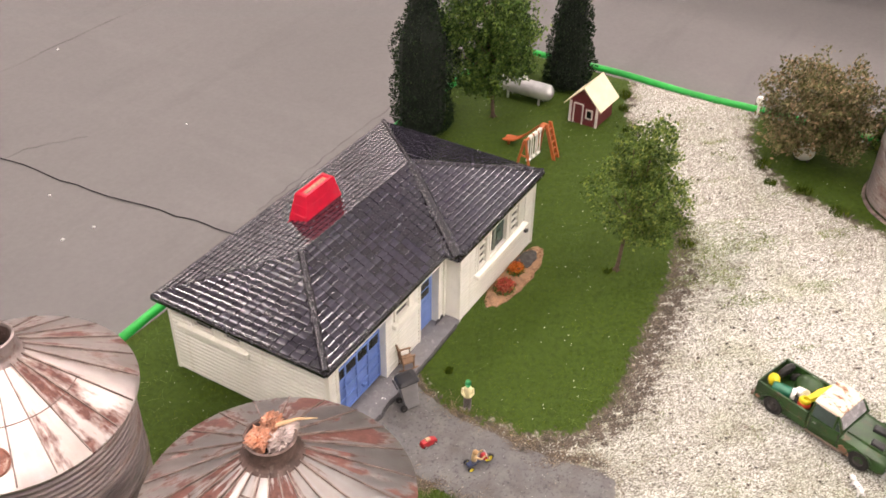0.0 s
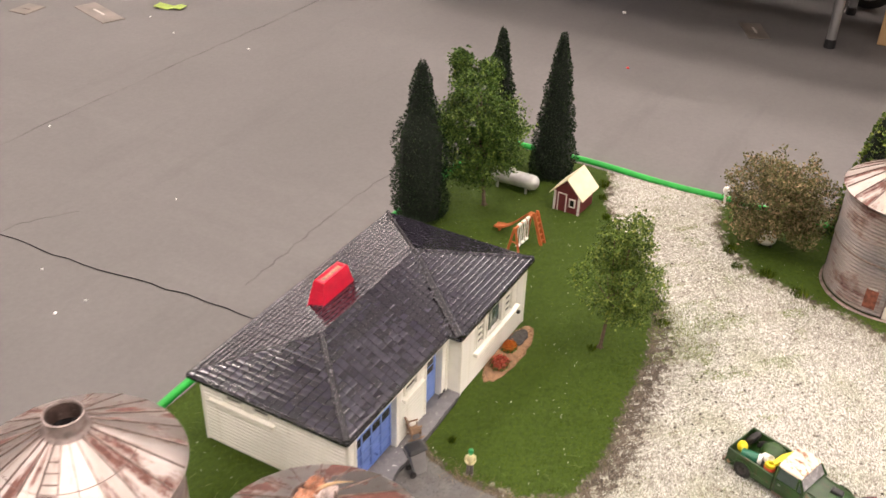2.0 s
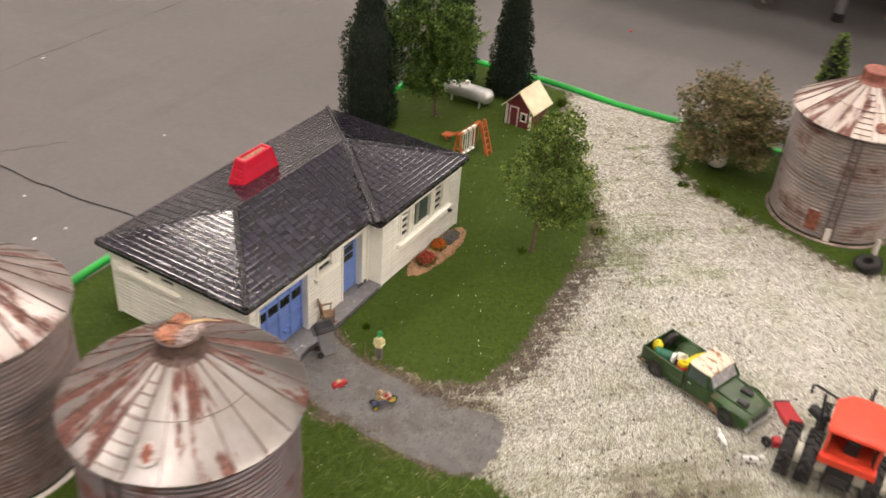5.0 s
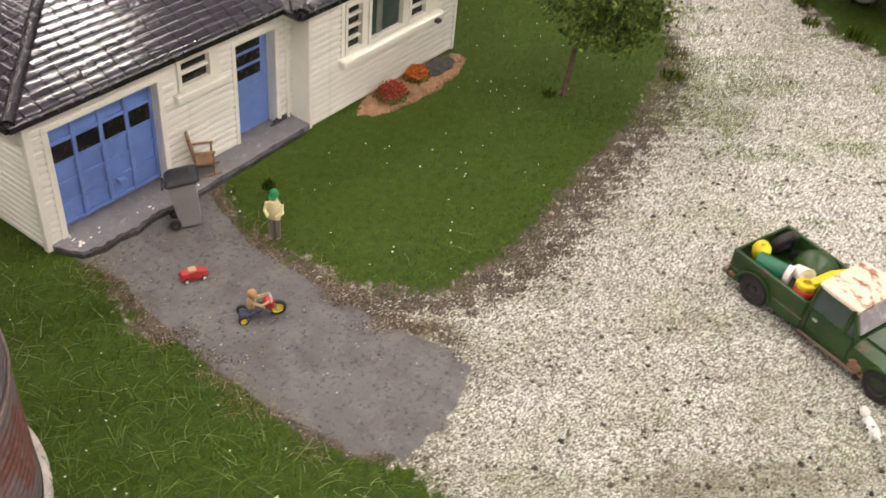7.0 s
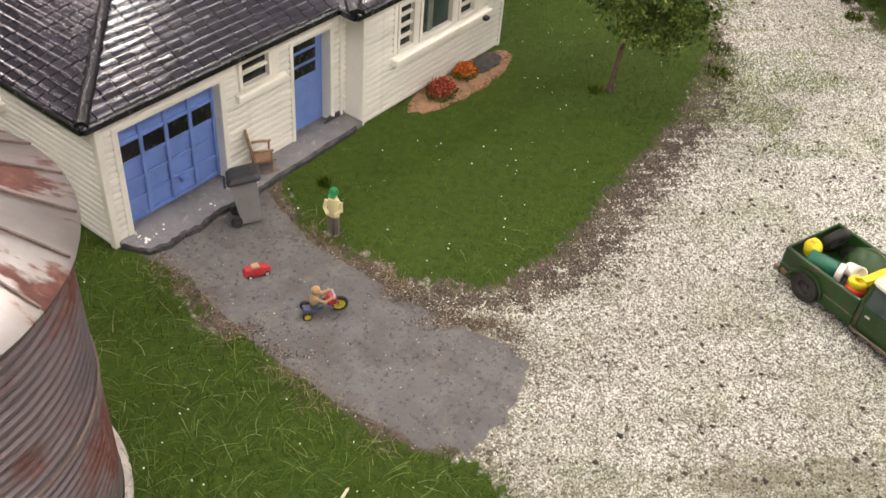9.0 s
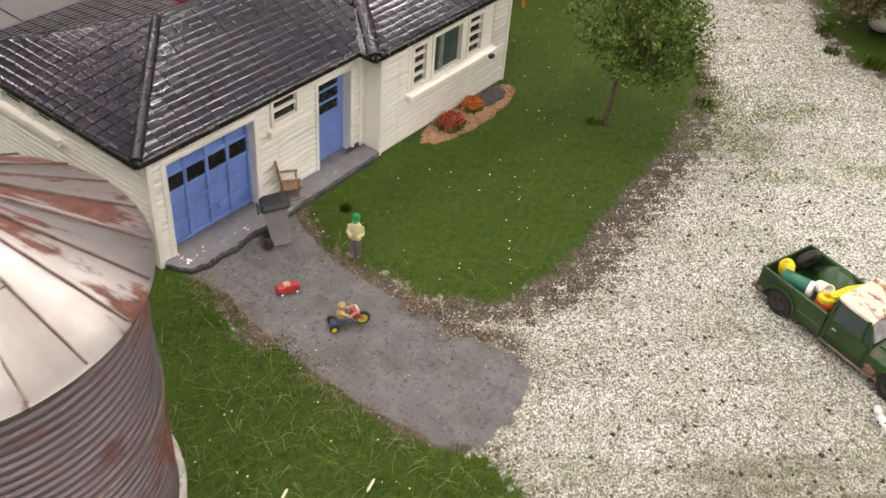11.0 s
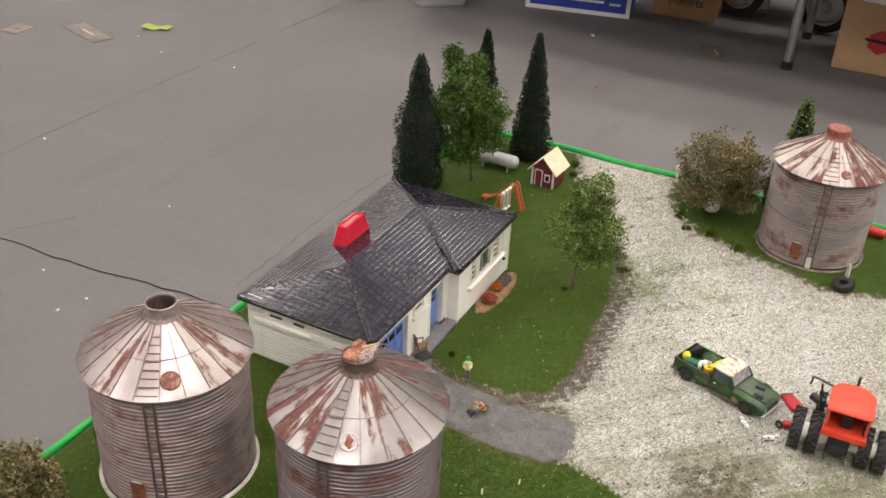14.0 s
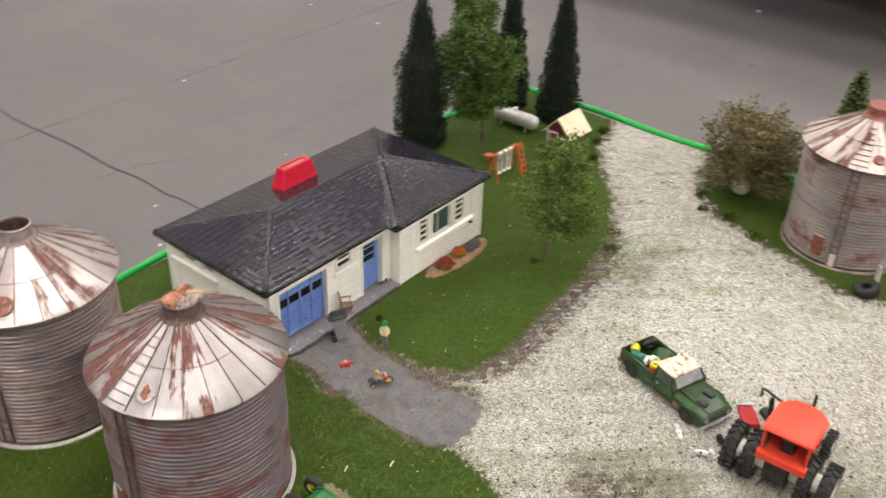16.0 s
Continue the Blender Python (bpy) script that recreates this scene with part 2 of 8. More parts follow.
def ground_material():
    """The model's ground: scatter grass, white grit, grey drive and bare soil, by where each was laid."""
    n = Nodes("ground_cover")
    fine, mid, big = n.noise(1400.0, 2), n.noise(240.0, 4), n.noise(16.0, 4)
    cell = n.voronoi(1050.0, out="Color")
    cd = n.voronoi(1050.0)
    grit = n.ramp(n.node_gray(cell), [(0.0, (0.12, 0.10, 0.085)), (0.3, (0.24, 0.22, 0.18)), (0.6, (0.46, 0.44, 0.39)), (1.0, (0.74, 0.72, 0.66))])
    grit = n.mix(n.ramp(cd, [(0.25, 0.0), (0.75, 0.7)]), grit, (0.12, 0.108, 0.085))
    moss = n.ramp(n.noise(17.0, 5, 0.65), [(0.46, 0.0), (0.66, 1.0)])
    grit = n.mix(n.math("MULTIPLY", n.math("ADD", n.math("MULTIPLY", moss, 0.25), n.attr("stain")), 0.7, True), grit, n.mix(mid, (0.10, 0.105, 0.05), (0.22, 0.215, 0.13)))
    specks = n.ramp(n.noise(330.0, 2), [(0.70, 0.0), (0.74, 1.0)])
    grit = n.mix(n.math("MULTIPLY", specks, 0.75), grit, (0.16, 0.15, 0.13))
    turf = n.mix(n.ramp(mid, [(0.3, 0.0), (0.7, 1.0)]), (0.024, 0.046, 0.003), (0.046, 0.078, 0.006))
    soil = n.mix(n.ramp(mid, [(0.35, 0.0), (0.65, 1.0)]), (0.045, 0.036, 0.028), (0.120, 0.096, 0.072))
    soil = n.mix(n.ramp(n.noise(700.0, 2), [(0.66, 0.0), (0.70, 0.7)]), soil, (0.5, 0.47, 0.41))
    tan = n.mix(n.ramp(mid, [(0.3, 0.0), (0.7, 1.0)]), (0.14, 0.098, 0.062), (0.30, 0.225, 0.155))
    tan = n.mix(n.ramp(n.noise(420.0, 3), [(0.58, 0.0), (0.66, 0.8)]), tan, (0.06, 0.045, 0.032))
    drive = n.mix(n.ramp(big, [(0.3, 0.0), (0.7, 1.0)]), (0.108, 0.105, 0.107), (0.160, 0.155, 0.155))
    drive = n.mix(n.ramp(n.noise(34.0, 4, 0.65), [(0.46, 0.0), (0.70, 0.8)]), drive, (0.088, 0.078, 0.070))
    dusty = n.ramp(n.noise(46.0, 5, 0.7), [(0.50, 0.0), (0.70, 0.55)])
    drive = n.mix(dusty, drive, (0.21, 0.195, 0.18))
    smear = n.ramp(n.noise(30.0, 4, 0.6, stretch=(3.0, 0.7, 1.0)), [(0.55, 0.0), (0.75, 0.5)])
    drive = n.mix(smear, drive, (0.075, 0.072, 0.073))
    drive = n.mix(n.ramp(n.noise(420.0, 4, 0.7), [(0.54, 0.0), (0.67, 0.85)]), drive, (0.05, 0.048, 0.05))
    drive = n.mix(n.ramp(n.noise(900.0, 2), [(0.73, 0.0), (0.76, 0.8)]), drive, (0.75, 0.74, 0.7))
    edge = n.math("SUBTRACT", n.math("MULTIPLY", mid, 0.9), 0.45)

    def mask(name, wide=0.5):
        a = n.math("ADD", n.attr(name), n.math("MULTIPLY", edge, wide))
        return n.ramp(a, [(0.40, 0.0), (0.60, 1.0)])

    col = n.mix(mask("soil", 0.8), grit, soil)
    col = n.mix(mask("tan", 1.1), col, tan)
    col = n.mix(mask("drive", 0.3), col, drive)
    col = n.mix(mask("turf", 1.1), col, turf)
    h = n.mix(n.attr("drive"), n.mix(0.5, n.math("SUBTRACT", 1.0, cd), fine), n.mix(0.5, mid, fine))
    n.bump(h, 0.55, 0.0009)
    return n.done(col, 0.85, 0.0, 0.25)


def node_gray(self, color):
    n = self.node("ShaderNodeSeparateColor")
    self.link(color, n.inputs[0])
    return n.outputs[0]


Nodes.node_gray = node_gray


def concrete_material():
    n = Nodes("hall_concrete")
    big, mid, fine = n.noise(0.55, 5, 0.6), n.noise(3.5, 6, 0.65), n.noise(70.0, 4, 0.6)
    col = n.mix(n.ramp(big, [(0.3, 0.0), (0.7, 1.0)]), (0.128, 0.121, 0.119), (0.160, 0.151, 0.148))
    col = n.mix(n.math("MULTIPLY", n.ramp(mid, [(0.35, 0.0), (0.75, 1.0)]), 0.45), col, (0.15, 0.142, 0.14))
    scuffs = n.ramp(n.noise(2.2, 5, 0.7, stretch=(0.35, 2.2, 1)), [(0.55, 0.0), (0.75, 1.0)])
    col = n.mix(n.math("MULTIPLY", scuffs, 0.38), col, (0.100, 0.096, 0.094))
    pale = n.ramp(n.noise(1.3, 6, 0.72, stretch=(1.6, 0.4, 1)), [(0.54, 0.0), (0.72, 1.0)])
    col = n.mix(n.math("MULTIPLY", pale, 0.35), col, (0.185, 0.176, 0.172))
    col = n.mix(0.25, col, n.mix(fine, (0.2, 0.2, 0.2), (0.75, 0.75, 0.75)), "SOFT_LIGHT")
    n.bump(fine, 0.08, 0.002)
    return n.done(col, n.math("ADD", n.math("MULTIPLY", mid, 0.25), 0.62), 0.0, 0.22)


SHEETS = 22             # roof sheets on each grain bin


def tin_material(name, base, rust_low, rust_high, roof=False, seed=0.0, rough=0.42, facing=0.0, panel=0.22, tarnish=(0.42, 0.34, 0.30), sheets=()):
    """Galvanised sheet with rust: running down the roof panels, in blotches and bands round the wall."""
    n = Nodes(name)
    sep = n.node("ShaderNodeSeparateXYZ")
    n.link(n.co, sep.inputs[0])
    x, y, z = sep.outputs
    ang = n.math("ARCTAN2", y, x)
    rad = n.math("SQRT", n.math("ADD", n.math("MULTIPLY", x, x), n.math("MULTIPLY", y, y)))
    comb = n.node("ShaderNodeCombineXYZ")
    if roof:
        n.link(n.math("MULTIPLY", ang, 5.2), comb.inputs[0])
        n.link(n.math("MULTIPLY", rad, 26.0), comb.inputs[1])
    else:
        n.link(n.math("MULTIPLY", ang, 1.0), comb.inputs[0])
        n.link(n.math("MULTIPLY", z, 44.0), comb.inputs[1])
    comb.inputs[2].default_value = seed
    streak = n.noise(1.0, 5, 0.62, co=comb.outputs[0])
    fine = n.noise(520.0, 4, 0.65)
    mid = n.noise(95.0, 4, 0.6)
    r = n.math("ADD", streak, n.math("MULTIPLY", n.math("SUBTRACT", mid, 0.5), 0.32))
    if roof:
        # each roof sheet has weathered in its own way
        sheet = n.math("FLOOR", n.math("ADD", n.math("MULTIPLY", n.math("SUBTRACT", ang, radians(facing)), SHEETS / (2 * math.pi)), 0.5 + 2 * SHEETS))
        wear = n.node("ShaderNodeValToRGB")
        wear.color_ramp.interpolation = "CONSTANT"
        els = wear.color_ramp.elements
        while len(els) < SHEETS:
            els.new(0.5)
        for k, (e, v) in enumerate(zip(els, sheets)):
            e.position, e.color = k / SHEETS, (v, v, v, 1)
        n.link(n.math("DIVIDE", n.math("ADD", n.math("MODULO", sheet, SHEETS), 0.5), SHEETS), wear.inputs["Fac"])
        r = n.math("ADD", r, n.math("MULTIPLY", n.math("SUBTRACT", wear.outputs["Color"], 0.5), panel))
    rust = n.ramp(r, [(rust_low, 0.0), (rust_high, 1.0)])
    rustc = n.ramp(n.noise(210.0, 4, 0.7), [(0.3, (0.066, 0.025, 0.020)), (0.55, (0.142, 0.054, 0.042)), (0.8, (0.25, 0.13, 0.098))])
    metal = n.mix(n.ramp(mid, [(0.3, 0.0), (0.7, 1.0)]), tuple(c * 0.82 for c in base), base)
    tarn = n.ramp(streak, [(rust_low - 0.2, 0.0), (rust_low + 0.02, 1.0)])
    metal = n.mix(n.math("MULTIPLY", tarn, 0.55), metal, tarnish)
    col = n.mix(rust, metal, rustc)
    n.bump(fine, 0.12, 0.0005)
    n.put(n.b.inputs["Metallic"], n.math("SUBTRACT", 0.92 if roof else 0.5, n.math("MULTIPLY", rust, 0.8 if roof else 0.45)))
    rr = n.math("ADD", n.math("MULTIPLY", fine, 0.22), n.math("ADD", n.math("MULTIPLY", rust, 0.3), rough - 0.1))
    n.put(n.b.inputs["Base Color"], col)
    n.put(n.b.inputs["Roughness"], rr)
    return n.mat


def flaking_paint():
    """White paint flaking in streaks down to rust."""
    n = Nodes("white_over_rust")
    s = n.noise(1.0, 5, 0.65, stretch=(75.0, 125.0, 120.0))
    rust = n.ramp(s, [(0.53, 0.0), (0.59, 1.0)])
    rc = n.ramp(n.noise(420.0, 3), [(0.3, (0.10, 0.035, 0.016)), (0.7, (0.40, 0.17, 0.08))])
    col = n.mix(rust, n.mix(n.noise(160.0, 3), (0.60, 0.48, 0.36), (0.80, 0.72, 0.60)), rc)
    n.bump(s, 0.3, 0.0006)
    return n.done(col, n.math("ADD", n.math("MULTIPLY", rust, 0.3), 0.42))


def shingle_material():
    n = Nodes("black_gloss_shingle")
    n.co = n.node("ShaderNodeNewGeometry").outputs["Position"]
    r = n.node("ShaderNodeObjectInfo").outputs["Random"]
    isl = n.node("ShaderNodeNewGeometry").outputs["Random Per Island"]
    g = n.noise(600.0, 3)
    dust = n.ramp(n.noise(60.0, 5, 0.65), [(0.45, 0.0), (0.75, 1.0)])
    col = n.mix(n.math("MULTIPLY", n.math("ADD", r, isl), 0.5), (0.015, 0.0135, 0.020), (0.033, 0.030, 0.042))
    col = n.mix(n.math("MULTIPLY", dust, 0.10), col, (0.07, 0.063, 0.08))
    n.bump(g, 0.10, 0.0005)
    return n.done(col, n.math("ADD", n.math("MULTIPLY", dust, 0.05), 0.105), 0.0, 0.8)


M = dict(
    ground=ground_material(),
    concrete=concrete_material(),
    blade=island_colors("turf_blades", [(0.0, (0.022, 0.042, 0.003)), (0.45, (0.038, 0.070, 0.003)), (0.8, (0.068, 0.104, 0.006)), (1.0, (0.16, 0.18, 0.028))], 0.9, 0.06, dry=(0.078, 0.078, 0.016)),
    weed=island_colors("pale_weeds", [(0.0, (0.05, 0.085, 0.012)), (0.5, (0.12, 0.175, 0.035)), (1.0, (0.26, 0.30, 0.09))], 0.85, 0.1),
    straw=island_colors("long_fibres", [(0.0, (0.03, 0.07, 0.006)), (0.6, (0.085, 0.15, 0.018)), (0.9, (0.15, 0.21, 0.045)), (1.0, (0.30, 0.30, 0.13))], 0.7, 0.3),
    stalks=island_colors("dead_stalks", [(0.0, (0.06, 0.04, 0.026)), (0.5, (0.15, 0.105, 0.066)), (1.0, (0.34, 0.26, 0.17))], 0.8, 0.2),
    grit=grit_material(),
    pebble=island_colors("dark_pebbles", [(0.0, (0.025, 0.021, 0.018)), (0.5, (0.078, 0.064, 0.052)), (0.85, (0.15, 0.12, 0.09)), (1.0, (0.32, 0.28, 0.23))], 0.8, 0.3),
    mulch=island_colors("bark_mulch", [(0.0, (0.11, 0.055, 0.028)), (0.5, (0.22, 0.125, 0.07)), (1.0, (0.36, 0.24, 0.15))], 0.85, 0.2),
    leaf=island_colors("broad_leaves", [(0.0, (0.024, 0.052, 0.006)), (0.35, (0.062, 0.112, 0.014)), (0.7, (0.125, 0.185, 0.028)), (1.0, (0.24, 0.28, 0.06))], 0.65, 0.3),
    leaf_dark=island_colors("shade_leaves", [(0.0, (0.014, 0.036, 0.004)), (0.4, (0.038, 0.084, 0.010)), (0.75, (0.085, 0.148, 0.020)), (1.0, (0.17, 0.23, 0.045))], 0.65, 0.3),
    leaf_lime=island_colors("lime_leaves", [(0.0, (0.08, 0.11, 0.008)), (0.5, (0.17, 0.21, 0.016)), (1.0, (0.30, 0.33, 0.04))], 0.7, 0.2),
    leaf_brown=island_colors("dry_brown_leaves", [(0.0, (0.05, 0.026, 0.018)), (0.5, (0.12, 0.066, 0.046)), (1.0, (0.22, 0.14, 0.10))], 0.8, 0.2),
    leaf_olive=island_colors("olive_leaves", [(0.0, (0.05, 0.045, 0.015)), (0.35, (0.10, 0.105, 0.03)), (0.7, (0.18, 0.15, 0.07)), (1.0, (0.33, 0.22, 0.13))], 0.7, 0.3),
    needle=island_colors("dark_needles", [(0.0, (0.002, 0.006, 0.002)), (0.5, (0.007, 0.019, 0.006)), (0.9, (0.018, 0.040, 0.012)), (1.0, (0.045, 0.065, 0.022))], 0.75, 0.25),
    flower_red=island_colors("red_flowers", [(0.0, (0.16, 0.028, 0.016)), (0.6, (0.38, 0.066, 0.040)), (1.0, (0.50, 0.14, 0.085))], 0.7, 0.2),
    flower_orange=island_colors("orange_flowers", [(0.0, (0.26, 0.06, 0.01)), (0.6, (0.50, 0.13, 0.02)), (1.0, (0.62, 0.22, 0.04))], 0.7, 0.2),
    bark=paint("bark", (0.12, 0.08, 0.055), 0.85, vary=0.35, stain=260.0, bump=0.6),
    edging=paint("green_edging", (0.008, 0.36, 0.045), 0.5, vary=0.14, stain=30.0, bump=0.25, dirt=(0.02, 0.16, 0.04), dirt_amount=0.4),
    board=paint("board_plywood", (0.42, 0.30, 0.18), 0.7),
    cloth_black=paint("black_table_cloth", (0.015, 0.015, 0.017), 0.9, vary=0.3, stain=12.0),
    siding=paint("white_siding", (0.875, 0.86, 0.795), 0.5, vary=0.03, stain=70.0, bump=0.12, dirt=(0.60, 0.55, 0.45), dirt_amount=0.22, per_piece=0.03),
    trim=paint("cream_trim", (0.88, 0.86, 0.78), 0.45, vary=0.03, stain=90.0, dirt=(0.5, 0.44, 0.34), dirt_amount=0.25),
    blue=paint("blue_door_paint", (0.17, 0.275, 0.64), 0.42, vary=0.1, stain=80.0, dirt=(0.07, 0.10, 0.25), dirt_amount=0.3),
    dark=paint("dark_opening", (0.012, 0.012, 0.014), 0.25, vary=0.3, bump=0.05),
    shingle=shingle_material(),
    ridge=paint("black_gloss_ridge", (0.014, 0.012, 0.017), 0.24, vary=0.4, stain=120.0, bump=0.2, dirt=(0.05, 0.045, 0.05), dirt_amount=0.25, spec=0.6),
    red_plastic=paint("red_plastic", (0.56, 0.008, 0.035), 0.34, vary=0.12, bump=0.1),
    stoop=paint("grey_stoop", (0.165, 0.16, 0.168), 0.8, vary=0.15, stain=120.0, bump=0.4, dirt=(0.62, 0.6, 0.55), dirt_amount=0.3),
    stoop_edge=paint("dark_stoop_edge", (0.058, 0.056, 0.058), 0.85, vary=0.4, stain=200.0, bump=0.5),
    curtain=paint("drawn_curtain", (0.30, 0.32, 0.27), 0.8, vary=0.3),
    wall_tin=tin_material("galvanised_wall", (0.165, 0.134, 0.150), 0.50, 0.70, False, 1.3, 0.40),
    wall_tin_rusty=tin_material("galvanised_rusty_wall", (0.150, 0.130, 0.142), 0.505, 0.62, False, 4.1, 0.40, tarnish=(0.21, 0.165, 0.172)),
    wall_tin_bright=tin_material("galvanised_bright_wall", (0.25, 0.232, 0.236), 0.545, 0.72, False, 8.2, 0.38),
    roof_tin=tin_material("galvanised_roof", (0.50, 0.46, 0.455), 0.52, 0.64, True, 2.2, 0.36, 209, 0.36, sheets=(0.32, 0.22, 0.20, 0.30, 0.72, 0.62, 0.40, 0.50, 0.62, 0.66, 0.55, 0.50, 0.58, 0.55, 0.60, 0.50, 0.58, 0.55, 0.40, 0.36, 0.74, 0.45)),
    roof_tin_worn=tin_material("galvanised_worn_roof", (0.40, 0.38, 0.38), 0.535, 0.60, True, 6.4, 0.35, 188.5, 0.36, tarnish=(0.30, 0.26, 0.23), sheets=(0.40, 0.34, 0.56, 0.60, 0.46, 0.28, 0.38, 0.68, 0.56, 0.66, 0.60, 0.50, 0.55, 0.50, 0.55, 0.60, 0.55, 0.62, 0.70, 0.66, 0.70, 0.60)),
    roof_tin_rusty=tin_material("galvanised_rusty_roof", (0.54, 0.50, 0.47), 0.485, 0.60, True, 11.5, 0.46, 188, 0.36, sheets=(0.36, 0.58, 0.72, 0.62, 0.74, 0.60, 0.66, 0.50, 0.60, 0.50, 0.60, 0.50, 0.60, 0.55, 0.60, 0.70, 0.45, 0.72, 0.35, 0.74, 0.30, 0.55)),
    rust=paint("rusted_steel", (0.22, 0.075, 0.045), 0.75, vary=0.4, stain=260.0, bump=0.4),
    rust_brown=paint("brown_rust", (0.30, 0.16, 0.10), 0.6, vary=0.4, stain=200.0, bump=0.4, dirt=(0.5, 0.42, 0.34)),
    hatch_rust=paint("flaking_rust", (0.20, 0.075, 0.05), 0.6, 0.1, vary=0.35, stain=160.0, bump=0.4, dirt=(0.45, 0.36, 0.31), dirt_amount=0.9),
    collar_rust=paint("dark_rusty_collar", (0.11, 0.072, 0.062), 0.5, 0.4, vary=0.4, stain=200.0, bump=0.4, dirt=(0.30, 0.24, 0.21), dirt_amount=0.7),
    car_red=paint("toy_car_red", (0.36, 0.022, 0.026), 0.45, vary=0.2, stain=300.0, bump=0.1),
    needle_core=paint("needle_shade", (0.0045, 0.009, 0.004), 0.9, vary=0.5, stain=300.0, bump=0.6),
    rung=paint("stained_rung", (0.15, 0.10, 0.085), 0.65, 0.1, vary=0.4, stain=160.0),
    hatch_flake=paint("part_rusted_lid", (0.44, 0.40, 0.39), 0.45, 0.4, vary=0.3, stain=120.0, bump=0.4, dirt=(0.16, 0.06, 0.045), dirt_amount=1.0),
    collar=paint("tarnished_collar", (0.27, 0.22, 0.21), 0.5, 0.5, vary=0.3, stain=140.0, dirt=(0.17, 0.075, 0.05), dirt_amount=0.8),
    seam=paint("weathered_seam", (0.23, 0.175, 0.155), 0.55, 0.4, vary=0.4, stain=160.0),
    rail=paint("stained_rail", (0.14, 0.10, 0.095), 0.6, 0.3, vary=0.35, stain=160.0),
    base_ring=paint("pale_base_ring", (0.50, 0.46, 0.425), 0.6, vary=0.2, stain=90.0, dirt=(0.22, 0.15, 0.11), dirt_amount=0.7),
    cap_red=paint("red_oxide_cap", (0.27, 0.095, 0.07), 0.6, vary=0.25, stain=160.0),
    paper_orange=paint("crumpled_orange_paper", (0.42, 0.185, 0.11), 0.5, vary=0.5, stain=220.0, dirt=(0.60, 0.46, 0.38), dirt_amount=0.8),
    mulch_straw=paint("tan_straw", (0.48, 0.33, 0.19), 0.7, vary=0.2),
    paper_foil=paint("crumpled_pale_foil", (0.44, 0.36, 0.34), 0.34, 0.5, vary=0.3, stain=150.0),
    shed_red=paint("barn_red", (0.13, 0.018, 0.022), 0.6, vary=0.2, stain=150.0),
    shed_white=paint("white_trim", (0.72, 0.66, 0.62), 0.6, vary=0.1),
    shed_roof=paint("cream_shed_roof", (0.72, 0.65, 0.46), 0.65, vary=0.1, stain=100.0, dirt=(0.5, 0.43, 0.28)),
    tank=paint("silver_tank", (0.62, 0.62, 0.62), 0.35, 0.45, vary=0.1, stain=120.0),
    orange_plastic=paint("orange_brown_plastic", (0.42, 0.105, 0.03), 0.45, vary=0.15),
    white_plastic=paint("white_plastic", (0.80, 0.78, 0.74), 0.4, vary=0.06, dirt=(0.5, 0.46, 0.4)),
    truck_green=paint("dark_green_enamel", (0.018, 0.055, 0.010), 0.33, vary=0.4, stain=70.0, dirt=(0.13, 0.06, 0.035), dirt_amount=0.8),
    tyre=paint("black_rubber", (0.022, 0.020, 0.020), 0.7, vary=0.3, stain=240.0, bump=0.3, dirt=(0.10, 0.085, 0.07), dirt_amount=0.35),
    hub_dark=paint("dark_hub", (0.06, 0.055, 0.052), 0.55, 0.3, vary=0.3),
    hub_cream=paint("cream_rim", (0.72, 0.70, 0.62), 0.5, vary=0.08),
    hub_yellow=paint("yellow_rim", (0.65, 0.55, 0.03), 0.45, vary=0.1),
    hub_brown=paint("brown_hub", (0.18, 0.13, 0.10), 0.6, 0.2, vary=0.3),
    rust_white=flaking_paint(),
    chrome=paint("dull_chrome", (0.6, 0.6, 0.6), 0.3, 0.85, vary=0.15),
    screen=paint("pale_windscreen", (0.27, 0.26, 0.27), 0.25, vary=0.2),
    window_dark=paint("smoked_window", (0.05, 0.075, 0.07), 0.15, vary=0.2, bump=0.02),
    black=paint("black_plastic", (0.018, 0.018, 0.02), 0.45, vary=0.25),
    tractor_orange=paint("orange_red_enamel", (0.68, 0.058, 0.026), 0.4, vary=0.08, stain=90.0),
    red=paint("red_enamel", (0.40, 0.018, 0.025), 0.4, vary=0.15),
    red_bright=paint("bright_red", (0.58, 0.03, 0.025), 0.4, vary=0.12),
    blue_engine=paint("dark_blue_enamel", (0.02, 0.035, 0.10), 0.4, vary=0.2),
    green=paint("farm_green", (0.012, 0.145, 0.03), 0.35, vary=0.12, stain=110.0),
    green_tractor=paint("field_green", (0.02, 0.11, 0.02), 0.45, vary=0.2, dirt=(0.3, 0.36, 0.26), dirt_amount=0.3),
    pale_green=paint("pale_green", (0.42, 0.52, 0.36), 0.5, vary=0.1),
    yellow=paint("yellow_enamel", (0.74, 0.60, 0.02), 0.4, vary=0.08),
    can_grey=paint("grey_can", (0.24, 0.235, 0.24), 0.6, vary=0.1),
    can_lid=paint("black_lid", (0.025, 0.025, 0.028), 0.55, vary=0.2),
    wood=paint("chair_wood", (0.21, 0.125, 0.07), 0.6, vary=0.3, stain=220.0, bump=0.35),
    tan_figure=paint("tan_figure", (0.48, 0.31, 0.17), 0.6, vary=0.25),
    card=paint("brown_cardboard", (0.42, 0.27, 0.14), 0.8, vary=0.1, grain=300.0, stain=6.0),
    card_dark=paint("dark_cardboard", (0.27, 0.15, 0.07), 0.8, vary=0.15, grain=300.0, stain=6.0),
    card_blue=paint("blue_printed_card", (0.025, 0.05, 0.36), 0.5, vary=0.12, grain=300.0, stain=6.0),
    white_card=paint("white_card", (0.75, 0.75, 0.73), 0.6, vary=0.05, grain=300.0, stain=6.0),
